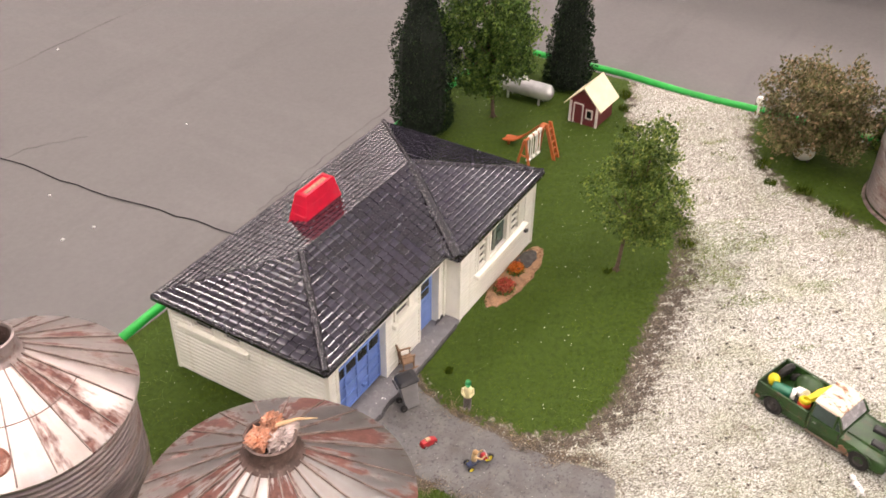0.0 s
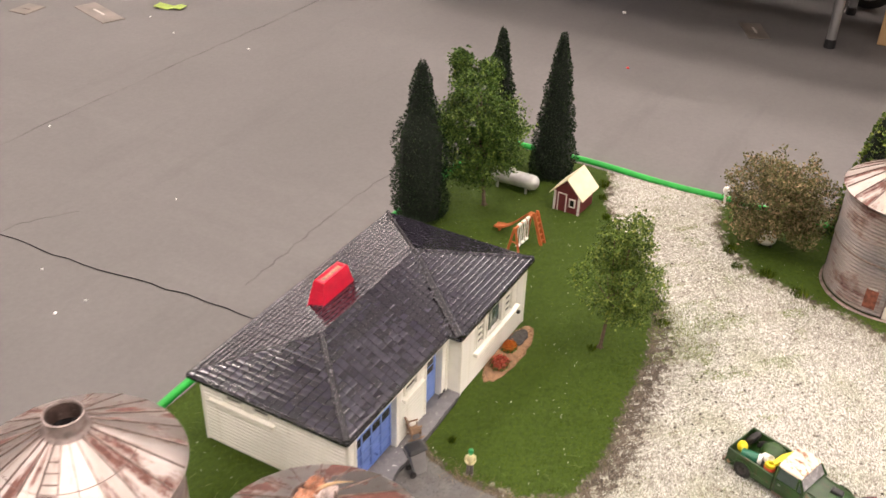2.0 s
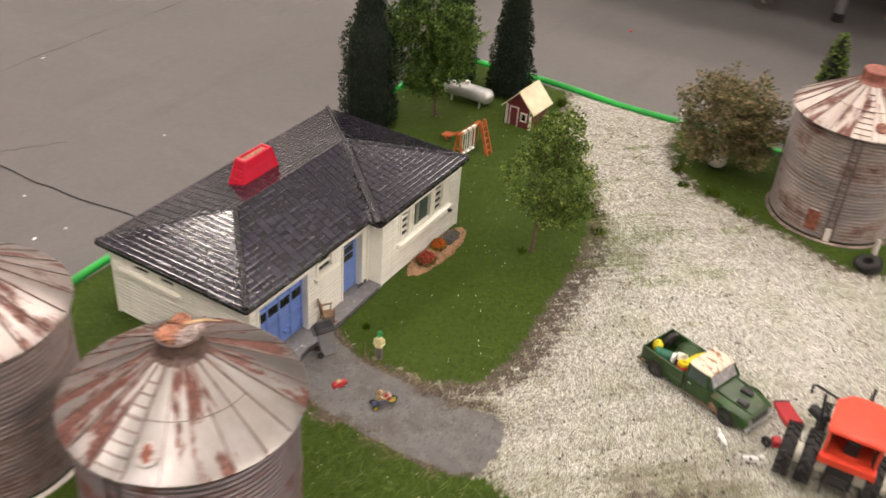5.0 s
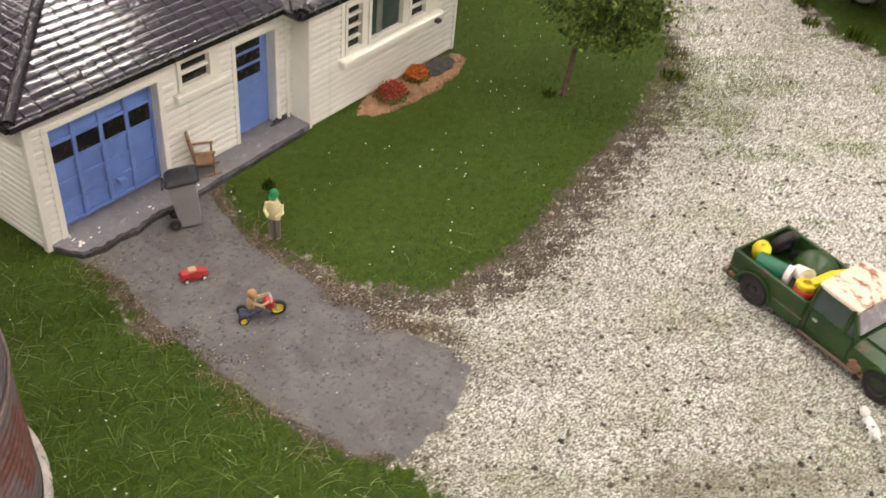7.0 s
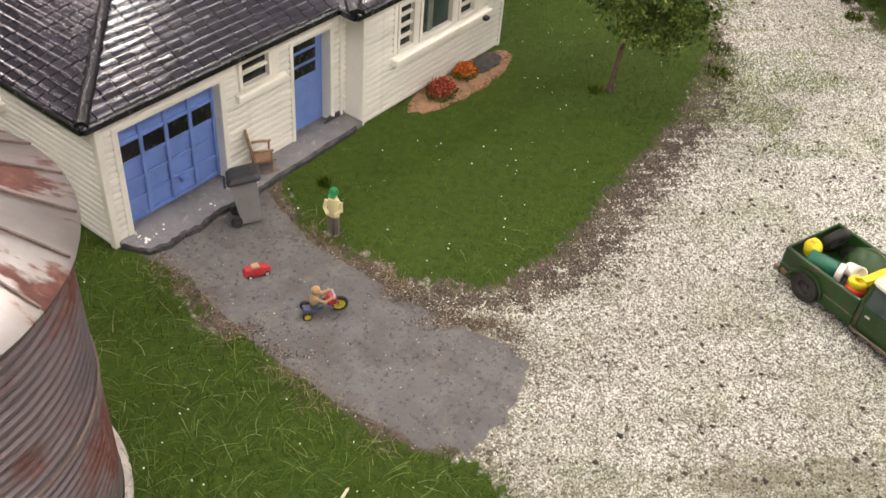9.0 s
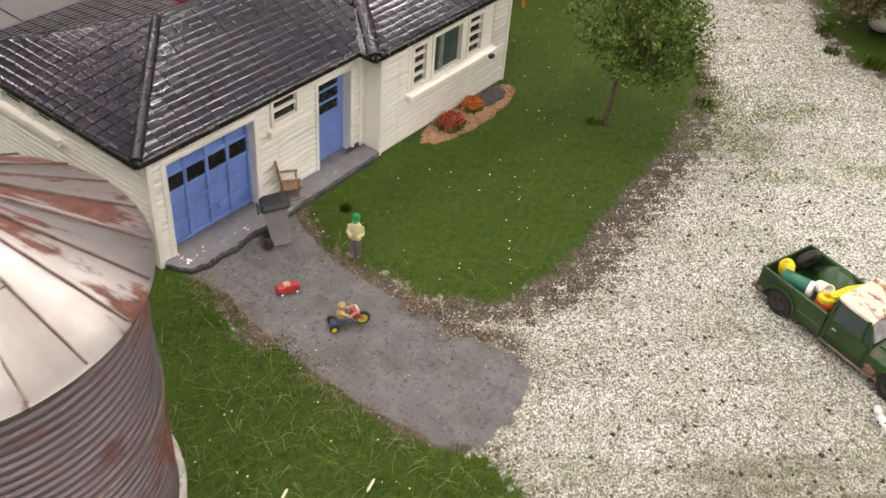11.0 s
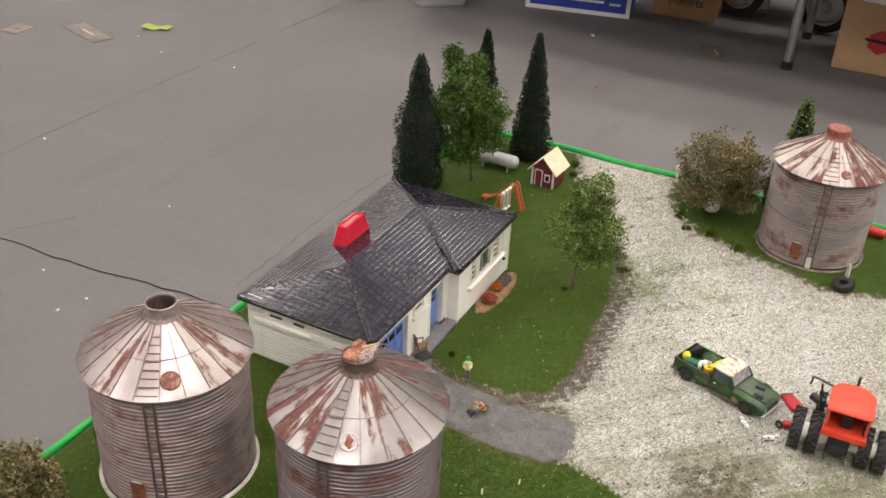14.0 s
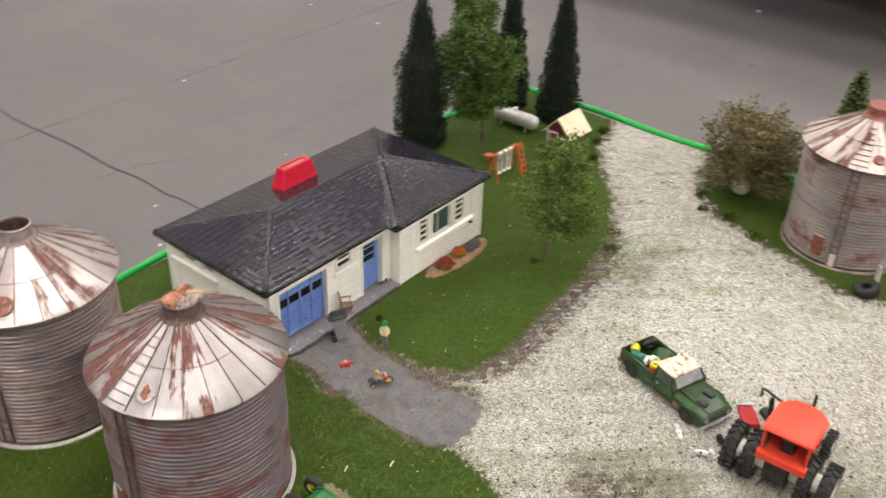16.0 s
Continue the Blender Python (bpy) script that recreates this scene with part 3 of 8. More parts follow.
    tote=paint("grey_tote_plastic", (0.36, 0.37, 0.39), 0.45, vary=0.1, grain=300.0, stain=9.0),
    steel=paint("grey_steel_tube", (0.42, 0.42, 0.43), 0.35, 0.8, vary=0.1, grain=200.0, stain=10.0),
    plate=paint("brown_steel_plate", (0.17, 0.145, 0.125), 0.45, 0.4, vary=0.3, grain=120.0, stain=9.0),
    yellow_paper=paint("yellow_green_paper", (0.27, 0.37, 0.07), 0.7, vary=0.12, grain=200.0, stain=20.0),
    hall_wall=paint("hall_wall_paint", (0.72, 0.70, 0.67), 0.8, vary=0.06, grain=40.0, stain=1.2),
    hall_ceiling=paint("hall_ceiling_paint", (0.42, 0.41, 0.40), 0.85, vary=0.06, grain=40.0, stain=1.0),
)


def lamp_glow():
    n = Nodes("lamp_glow")
    n.b.inputs["Emission Color"].default_value = (1.0, 0.87, 0.80, 1)
    n.b.inputs["Emission Strength"].default_value = 35.0
    return n.done((0.9, 0.9, 0.9), 0.5)


M["lamp"] = lamp_glow()


def speckled_material():
    n = Nodes("speckled_white")
    spots = n.ramp(n.voronoi(330.0), [(0.34, 1.0), (0.40, 0.0)])
    col = n.mix(n.noise(300.0, 2), (0.62, 0.61, 0.60), (0.80, 0.79, 0.77))
    return n.done(n.mix(spots, col, (0.03, 0.03, 0.03)), 0.5)


M["speckled"] = speckled_material()

# ---- the hall ----
def build_hall():
    bm = bmesh.new()
    block(bm, -14, 24, -14, 22, FLOOR - 0.25, FLOOR)
    structure("floor", bm, M["concrete"], "worn grey concrete hall floor with cracks and scuffs", "floor")
    bm = bmesh.new()
    block(bm, -14.3, 24.3, -14.3, 22.3, CEIL, CEIL + 0.3)
    structure("ceiling", bm, M["hall_ceiling"], "plain painted hall ceiling", "ceiling")
    for name, q in (("wall_north", (-14, 24, 22, 22.3)), ("wall_south", (-14, 24, -14.3, -14)), ("wall_east", (24, 24.3, -14.3, 22.3)), ("wall_west", (-14.3, -14, -14.3, 22.3))):
        bm = bmesh.new()
        block(bm, *q, FLOOR, CEIL)
        structure(name, bm, M["hall_wall"], "plain painted hall wall", "wall")
    first = thing("ceiling_lamp", pose(*LAMPS[0], CEIL, 0, 0, LAMP_TURN), "long white ceiling lamp hung on two short rods", "lamp", "ceiling lamps")
    bm = bmesh.new()
    block(bm, -1.06, 1.06, -0.19, 0.19, -0.355, -0.30, 0.01, 0.9)
    part("housing", bm, M["tote"], first)
    bm = bmesh.new()
    block(bm, -1.01, 1.01, -0.14, 0.14, -0.366, -0.357, 0.002)
    part("diffuser", bm, M["lamp"], first)
    for rx in (-0.7, 0.7):
        bm = bmesh.new()
        tube(bm, [(rx, 0, -0.31), (rx, 0, 0.0)], 0.008)
        part("rod", bm, M["steel"], first)
    for x, y in LAMPS[1:] + FAR_LAMPS:
        copy_thing(first, pose(x, y, CEIL, 0, 0, LAMP_TURN))


build_hall()

# ---- the model's ground ----
BX0, BX1, BY0, BY1 = -0.62, 0.600, -0.66, 0.184
LAWN = [(0.072, -0.020), (0.058, -0.045), (0.058, -0.092), (0.066, -0.122), (0.095, -0.143), (0.136, -0.149), (0.201, -0.141), (0.276, -0.134), (0.323, -0.124),
        (0.368, -0.110), (0.415, -0.084), (0.450, -0.056), (0.475, -0.032), (0.520, 0.000), (0.555, 0.012), (0.62, 0.030), (0.62, 0.2), (-0.7, 0.2), (-0.7, -0.7),
        (-0.16, -0.7), (-0.060, -0.40), (-0.036, -0.31), (-0.018, -0.288), (-0.004, -0.245), (0.004, -0.218), (0.004, -0.195), (-0.004, -0.167), (-0.006, -0.14), (-0.004, -0.104),
        (-0.003, -0.074), (0.006, -0.043), (0.004, -0.019), (0.03, 0.02)]
FAR_LAWN = [(0.62, -0.112), (0.545, -0.126), (0.505, -0.148), (0.472, -0.18), (0.452, -0.24), (0.438, -0.29), (0.415, -0.335), (0.436, -0.39), (0.43, -0.5), (0.42, -0.7), (0.62, -0.7)]
SIDE_LAWN = [(0.34, -0.7), (0.325, -0.52), (0.312, -0.476), (0.27, -0.462), (0.235, -0.47), (0.21, -0.52), (0.19, -0.7)]
NEAR_LAWN = [(0.17, -0.7), (0.165, -0.50), (0.145, -0.455), (0.10, -0.435), (0.05, -0.45), (0.01, -0.50), (-0.01, -0.7)]
DRIVE = [(0.002, -0.012), (0.006, -0.040), (-0.001, -0.072), (-0.004, -0.106), (-0.003, -0.141), (0.001, -0.170), (0.010, -0.187), (0.034, -0.187), (0.063, -0.181),
         (0.066, -0.164), (0.060, -0.141), (0.058, -0.118), (0.058, -0.085), (0.058, -0.060), (0.072, -0.02), (0.06, -0.01)]
TAN = [(-0.077, -0.132), (-0.073, -0.148), (-0.0765, -0.172), (-0.077, -0.20), (-0.073, -0.23), (-0.077, -0.30), (-0.12, -0.36), (-0.18, -0.30), (-0.165, -0.18), (-0.11, -0.172), (-0.088, -0.158), (-0.084, -0.145)]


def inside(P, poly):
    """Signed distance of points to a polygon: above zero inside."""
    q = np.array(poly)
    a, b = q, np.roll(q, -1, 0)
    odd = np.zeros(len(P), bool)
    best = np.full(len(P), 9.0)
    for (ax, ay), (bx, by) in zip(a, b):
        cross = ((ay > P[:, 1]) != (by > P[:, 1])) & (P[:, 0] < (bx - ax) * (P[:, 1] - ay) / (by - ay + 1e-12) + ax)
        odd ^= cross
        d = np.array([bx - ax, by - ay])
        t = np.clip(((P - (ax, ay)) @ d) / (d @ d), 0, 1)
        best = np.minimum(best, np.hypot(P[:, 0] - ax - t * d[0], P[:, 1] - ay - t * d[1]))
    return np.where(odd, best, -best)


def wobble(P, size, seed=0.0):
    """A cheap smooth noise in -1..1."""
    x, y = P[:, 0] / size, P[:, 1] / size
    return (np.sin(x * 2.1 + 1.7 * np.sin(y * 1.3 + seed)) + np.sin(y * 2.7 + 1.3 * np.sin(x * 1.9 + seed * 2)) + np.sin((x + y) * 3.7 + seed * 3)) / 3


def smooth01(v, a, b):
    k = np.clip((v - a) / (b - a), 0, 1)
    return k * k * (3 - 2 * k)


def covers(P):
    """How much of each cover lies at the points."""
    w = 0.0022 * wobble(P, 0.012, 1.0) + 0.0020 * wobble(P, 0.004, 2.0)
    lawn = inside(P, LAWN) + w + 0.0075 * (P[:, 0] < 0.035) * smooth01(-P[:, 1], 0.02, 0.05) * (1 - smooth01(-P[:, 1], 0.185, 0.215))
    lawn = lawn - (0.0065 + 0.004 * wobble(P, 0.011, 75.0)) * ((P[:, 0] > 0.035) & (P[:, 0] < 0.11)) * smooth01(P[:, 1], -0.145, -0.115) * (1 - smooth01(P[:, 0], 0.075, 0.11))
    far = inside(P, FAR_LAWN) + w * 1.4
    side = np.maximum(inside(P, SIDE_LAWN), inside(P, NEAR_LAWN)) + w * 1.6 + 0.008 * wobble(P, 0.022, 41.0) - 0.004
    tan = inside(P, TAN) + w
    turf = np.maximum(smooth01(lawn + 0.004 * wobble(P, 0.0026, 9.0), -0.011, 0.012), np.maximum(smooth01(far + 0.004 * wobble(P, 0.0026, 6.0), -0.014, 0.016), smooth01(side + 0.006 * wobble(P, 0.0021, 4.0) + 0.004 * wobble(P, 0.009, 44.0), -0.034, 0.050)))
    slab = inside(P, DRIVE)
    ragged = 0.0028 * wobble(P, 0.0075, 51.0) * smooth01(-P[:, 1], 0.150, 0.172)
    drive = smooth01(slab + ragged + 0.0009 * wobble(P, 0.0045, 1.0) + 0.0012 * wobble(P, 0.0016, 17.0), -0.0024, 0.0034)
    tan_k = smooth01(tan, -0.003, 0.004)
    # trodden earth along the drive's open side, most of it near the house
    bald = np.clip(0.62 + 0.8 * wobble(P, 0.019, 12.0) + 0.6 * wobble(P, 0.005, 13.0), 0, 1)
    worn = np.exp(-np.square((slab + 0.002) / (0.0058 + 0.007 * smooth01(P[:, 1], -0.10, -0.05)))) * (P[:, 0] < 0.02) * smooth01(-P[:, 1], 0.022, 0.035) * bald * (0.55 + 0.45 * smooth01(P[:, 1], -0.11, -0.06))
    turf = turf * (1 - 0.95 * worn)
    turf = turf * (1 - tan_k) * (1 - drive)
    side_k = smooth01(P[:, 0], 0.06, 0.12) * (1 - smooth01(P[:, 0], 0.30, 0.40))
    rim = np.exp(-np.square(np.minimum(lawn + 0.003, 0) / (0.011 + 0.014 * side_k))) * smooth01(P[:, 0], -0.02, 0.06) * (0.52 + 0.38 * smooth01(-P[:, 1], 0.10, 0.13))
    # a dark crumbly skirt where the lawn's corner, drive and grit meet
    rim = np.maximum(rim, 0.75 * np.exp(-np.square(slab / 0.012)) * (drive < 0.5) * (P[:, 0] > 0.03) * smooth01(P[:, 1] + 0.5 * P[:, 0], -0.150, -0.115))
    rim = np.maximum(rim, 0.7 * np.exp(-np.square(slab / 0.0055)) * (drive < 0.5) * (P[:, 0] < 0.02) * np.clip(0.5 + wobble(P, 0.012, 21.0), 0, 1))
    rim = np.maximum(rim, 0.6 * np.exp(-np.square(np.minimum(far, 0) / 0.013)))
    bare = 0.66 * np.exp(-(np.square(P[:, 0] - 0.042) / 0.0030 + np.square(P[:, 1] + 0.312) / 0.0030)) + 0.35 * np.exp(-(np.square(P[:, 0] - 0.10) / 0.003 + np.square(P[:, 1] + 0.41) / 0.0016))
    soil = np.clip(np.maximum(np.maximum(rim, bare), 0.95 * worn) * (1 + 0.6 * wobble(P, 0.006, 5.0) + 0.35 * wobble(P, 0.0021, 22.0)), 0, 1) * (1 - 0.7 * drive)
    seam = np.exp(-np.square(np.minimum(slab, 0) / 0.010)) * (slab < 0.006) * np.where(P[:, 0] < 0.03, smooth01(P[:, 1], -0.192, -0.176), smooth01(P[:, 1], -0.150, -0.128))
    soil = np.maximum(soil, np.clip(seam * (0.95 + 0.4 * wobble(P, 0.003, 23.0)), 0, 1))
    return turf, drive, tan_k, soil


def dirt(P):
    """Where the grit is stained: moss and dust towards the yard's near side, clean white further off."""
    x, y = P[:, 0], P[:, 1]
    k = 1.0 * np.exp(-(np.square(x - 0.045) / 0.0060 + np.square(y + 0.325) / 0.0050))
    k = np.maximum(k, 0.75 * np.exp(-(np.square(x - 0.09) / 0.005 + np.square(y + 0.42) / 0.004)))
    k = np.maximum(k, 0.72 * np.exp(-(np.square(x - 0.03) / 0.0060 + np.square(y + 0.425) / 0.0055)))
    k = np.maximum(k, 0.55 * np.exp(-(np.square(x - 0.16) / 0.003 + np.square(y + 0.45) / 0.002)))
    k = np.maximum(k, 0.35 * np.exp(-(np.square(x - 0.30) / 0.004 + np.square(y + 0.165) / 0.0012)))
    k = np.maximum(k, 0.26 * (1 - smooth01(x, 0.12, 0.26)))
    return np.clip(k * (1 + 0.7 * wobble(P, 0.021, 31.0) + 0.45 * wobble(P, 0.006, 32.0)) + 0.10 * np.clip(wobble(P, 0.034, 33.0), 0, 1), 0, 1)


def height(P):
    return 0.0007 * wobble(P, 0.05, 3.0) + 0.0004 * wobble(P, 0.013, 4.0)


def build_ground():
    step = 0.0034
    xs, ys = np.arange(BX0, BX1 + 1e-6, step), np.arange(BY0, BY1 + 1e-6, step)
    X, Y = np.meshgrid(xs, ys)
    P = np.stack([X.ravel(), Y.ravel()], 1)
    turf, drive, tan_k, soil = covers(P)
    z = height(P) * (1 - drive * 0.8) + turf * 0.0006 + drive * 0.0004
    i = np.arange(len(P)).reshape(X.shape)
    F = np.stack([i[:-1, :-1].ravel(), i[:-1, 1:].ravel(), i[1:, 1:].ravel(), i[1:, :-1].ravel()], 1)
    me = soup("ground", np.column_stack([P, z]), F, M["ground"], True)
    for name, v in (("turf", turf), ("drive", drive), ("tan", tan_k), ("soil", soil), ("stain", dirt(P))):
        me.attributes.new(name, "FLOAT", "POINT").data.foreach_set("value", np.ascontiguousarray(v, np.float32))
    tagged(new("ground", me), "model ground of green turf, white grit and a grey drive", "ground", "", "structure")
    table = thing("display_table", pose(0, 0, 0), "display table with a black cloth under the model", "table")
    bm = bmesh.new()
    block(bm, BX0, BX1, BY0, BY1, -0.045, -0.003)
    part("baseboard_panel", bm, M["board"], table)
    bm = bmesh.new()
    block(bm, BX0 - 0.01, BX1 + 0.004, BY0 - 0.01, BY1 + 0.004, -0.075, -0.046)
    part("tabletop", bm, M["cloth_black"], table)
    for x in (BX0 + 0.1, BX1 - 0.1):
        for y in (BY0 + 0.1, BY1 - 0.1):
            bm = bmesh.new()
            lathe(bm, [(0.02, FLOOR), (0.02, -0.076)], 12, True)
            part("leg", bm, M["steel"], table)
    # green edging along the two open sides
    bm = bmesh.new()
    pts = []
    for x in np.arange(BX0, BX1 + 0.004, 0.02):
        pts.append((x, BY1 + 0.003 + 0.0012 * math.sin(x * 23), 0.0022 + 0.0008 * math.sin(x * 41)))
    for y in np.arange(BY1 - 0.006, BY0, -0.02):
        pts.append((BX1 + 0.004 + 0.0014 * math.sin(y * 19), y, 0.0022 + 0.0009 * math.sin(y * 37)))
    tube(bm, pts, 0.0037, n=10)
    solo("edging", bm, M["edging"], Matrix(), "bright green rounded edging strip along the board", "edging", "", "structure", smooth=True)


def footprints(P):
    """Where something stands, so that nothing grows or lies."""
    x, y = P[:, 0], P[:, 1]
    hit = (x > -0.004) & (x < 0.269) & (y > -0.003) & (y < 0.132)
    hit |= (x > 0.142) & (x < 0.269) & (y > -0.0165) & (y < 0)
    hit |= (x > -0.003) & (x < 0.145) & (y > -0.019) & (y < 0.01)
    for cx, cy, r in BINS:
        hit |= np.hypot(x - cx, y - cy) < r
    hit |= (np.square((x - 0.222) / 0.052) + np.square((y + 0.024) / 0.0135)) < 1
    return hit


BINS = [(-0.150, 0.0915, 0.062), (-0.1285, -0.070, 0.062), (0.508, -0.304, 0.060)]


def scatter(n, box):
    return np.column_stack([nrng.uniform(box[0], box[1], n), nrng.uniform(box[2], box[3], n)])


def scatter_soft(n, box, margin):
    """Scattered points that thin out towards the box's edges."""
    P = scatter(n, box)
    rim = np.minimum(np.minimum(P[:, 0] - box[0], box[1] - P[:, 0]), np.minimum(P[:, 1] - box[2], box[3] - P[:, 1]))
    return P[nrng.random(len(P)) < smooth01(rim, 0.0, margin)]


def blades(P, length, width, lean, base=0.0):
    n = len(P)
    a = nrng.uniform(0, 2 * np.pi, n)
    L = nrng.uniform(*length, n)
    t = nrng.uniform(*lean, n)
    d = np.column_stack([np.cos(a), np.sin(a)])
    s = np.column_stack([-np.sin(a), np.cos(a)]) * (nrng.uniform(0.7, 1.3, n) * width / 2)[:, None]
    z = height(P) + base
    p0 = np.column_stack([P - s, z])
    p1 = np.column_stack([P + s, z])
    p2 = np.column_stack([P + d * (L * np.sin(t))[:, None], z + L * np.cos(t)])
    return np.stack([p0, p1, p2], 1).reshape(-1, 3), np.arange(3 * n).reshape(-1, 3)


def fibres(P, length, width):
    """Long thin blades that bow over and bend sideways."""
    n = len(P)
    a, bend = nrng.uniform(0, 2 * np.pi, n), nrng.normal(0, 0.55, n)
    L, rise = nrng.uniform(*length, n), nrng.uniform(0.12, 0.55, n)
    rows = []
    p = np.column_stack([P, height(P) + 0.0006])
    for k in range(5):
        s = np.column_stack([-np.sin(a), np.cos(a), np.zeros(n)]) * (width * (1 - 0.2 * k))
        rows += [p - s, p + s]
        step = L / 4
        p = p + np.column_stack([np.cos(a) * step, np.sin(a) * step, step * (rise - 0.26 * rise * k * 1.6)])
        p[:, 2] = np.maximum(p[:, 2], 0.0012)
        a = a + bend / 4
    V = np.stack(rows, 1).reshape(-1, 3)
    q = np.array([(2 * k, 2 * k + 1, 2 * k + 3, 2 * k + 2) for k in range(4)])
    return V, (q[None] + (np.arange(n) * 10)[:, None, None]).reshape(-1, 4)


def stones(P, size, squash=0.7):
    n = len(P)
    base = np.array([[1, 0, 0], [0, 1, 0], [-1, 0, 0], [0, -1, 0], [0, 0, 1.0]])
    tris = np.array([[0, 1, 4], [1, 2, 4], [2, 3, 4], [3, 0, 4]])
    r = nrng.uniform(*size, n)
    V = base[None] * r[:, None, None] * nrng.uniform(0.65, 1.35, (n, 5, 1))
    a = nrng.uniform(0, 2 * np.pi, n)
    c, s = np.cos(a)[:, None], np.sin(a)[:, None]
    x, y = V[..., 0] * c - V[..., 1] * s, V[..., 0] * s + V[..., 1] * c
    x, y = x + (V[..., 2] > 0) * (nrng.uniform(-0.4, 0.4, (n, 1)) * r[:, None]), y + (V[..., 2] > 0) * (nrng.uniform(-0.4, 0.4, (n, 1)) * r[:, None])
    z = V[..., 2] * squash + height(P)[:, None]
    out = np.stack([x + P[:, :1], y + P[:, 1:], z], -1).reshape(-1, 3)
    return out, (tris[None] + (np.arange(n) * 5)[:, None, None]).reshape(-1, 3)


def build_cover():
    # short turf, densest where the walk passes nearest
    P = np.vstack([scatter(230000, (-0.30, 0.60, -0.30, 0.184)), scatter_soft(80000, (-0.24, 0.40, -0.36, 0.04), 0.04), scatter(45000, (0.10, 0.60, -0.62, -0.10))])
    turf, drive, tan_k, soil = covers(P)
    keep = (turf > nrng.uniform(0.05, 0.85, len(P))) & ~footprints(P)
    V, F = blades(P[keep], (0.0011, 0.0028), 0.00056, (0.45, 1.35))
    tagged(new("turf", soup("turf", V, F, M["blade"])), "short dense green model turf with lighter tips", "grass", "", "stuff")
    # a shaggier growth on the near side of the drive and round the bins
    P = scatter(42000, (-0.26, 0.02, -0.34, 0.10))
    shag = np.clip(0.5 + 0.9 * wobble(P, 0.021, 71.0) + 0.5 * wobble(P, 0.007, 72.0), 0.08, 1)
    keep = (covers(P)[0] > 0.55) & (nrng.random(len(P)) < shag) & ~footprints(P)
    V, F = blades(P[keep], (0.0030, 0.0070), 0.00042, (0.3, 1.4))
    tagged(new("shaggy_grass", soup("shaggy_grass", V, F, M["blade"])), "shaggy dark green grass beside the drive", "grass", "", "stuff")
    P = np.vstack([scatter(8000, (-0.28, 0.55, -0.30, 0.18)), scatter(4200, (-0.16, 0.06, -0.32, 0.0))])
    turf, drive, tan_k, soil = covers(P)
    keep = (turf > 0.6) & ~footprints(P) & ((P[:, 0] < 0.05) | (nrng.random(len(P)) < 0.22))
    V, F = fibres(P[keep], (0.004, 0.0135), 0.000115)
    tagged(new("long_grass", soup("long_grass", V, F, M["straw"])), "long pale grass fibres lying over the turf", "grass", "", "stuff")
    P = scatter(800, (-0.2, 0.5, -0.30, 0.17))
    P = P[(covers(P)[0] > 0.6) & ~footprints(P)]
    V, F = stones(P, (0.0002, 0.0005))
    V[:, 2] += 0.0014
    tagged(new("stray_grit", soup("stray_grit", V, F, M["siding"])), "stray white grains caught in the turf", "gravel", "", "stuff")
    # ragged tufts and weeds in the grit
    P = np.vstack([scatter(150000, (0.25, 0.60, -0.26, 0.06)), scatter(110000, (-0.05, 0.45, -0.60, -0.18))])
    turf, drive, tan_k, soil = covers(P)
    patch = wobble(P, 0.028, 7.0) + 0.6 * wobble(P, 0.009, 8.0)
    for cx, cy, r in ((0.285, -0.151, 0.012), (0.335, -0.146, 0.020), (0.330, -0.130, 0.022), (0.305, -0.150, 0.016), (0.315, -0.172, 0.017), (0.360, -0.165, 0.018), (0.385, -0.155, 0.018), (0.300, -0.215, 0.012), (0.357, -0.126, 0.014), (0.314, -0.440, 0.02), (0.262, -0.425, 0.018), (0.175, -0.468, 0.02), (0.08, -0.43, 0.02), (0.38, -0.346, 0.02), (0.31, -0.386, 0.018), (0.065, -0.37, 0.022), (0.10, -0.40, 0.026), (0.075, -0.455, 0.028), (0.045, -0.470, 0.024), (0.150, -0.455, 0.020), (0.14, -0.42, 0.022), (0.10, -0.345, 0.016), (0.318, -0.122, 0.020), (0.345, -0.112, 0.016)):
        patch += 0.95 * np.exp(-(np.square(P[:, 0] - cx) + np.square(P[:, 1] - cy)) / r ** 2)
    keep = (patch > 0.30 + 1.0 * nrng.random(len(P))) & (drive < 0.1) & (turf < 0.5) & ~footprints(P)
    V, F = blades(P[keep], (0.0007, 0.0022), 0.0005, (0.3, 1.4))
    tagged(new("weeds", soup("weeds", V, F, M["weed"])), "thin green weeds scattered through the white grit", "weeds", "", "stuff")
    # dead stalks trodden into the earth beside the drive
    P = scatter(30000, (-0.025, 0.095, -0.19, -0.022))
    slab = inside(P, DRIVE)
    near = np.exp(-np.square((slab + 0.004) / 0.0065)) * np.clip(0.45 + 0.8 * wobble(P, 0.017, 61.0), 0.04, 1) * (1 - smooth01(-P[:, 1], 0.155, 0.18))
    keep = (nrng.random(len(P)) < near * 0.55) & ~footprints(P)
    V, F = fibres(P[keep], (0.002, 0.006), 0.00011)
    V[:, 2] = np.minimum(V[:, 2], 0.0028)
    tagged(new("dead_grass", soup("dead_grass", V, F, M["stalks"])), "short brown dead stalks along the drive's edges", "grass", "", "stuff")
    # white grit
    P = np.vstack([scatter(300000, (-0.06, 0.60, -0.60, 0.06)), scatter_soft(300000, (-0.06, 0.42, -0.42, -0.02), 0.10)])
    turf, drive, tan_k, soil = covers(P)
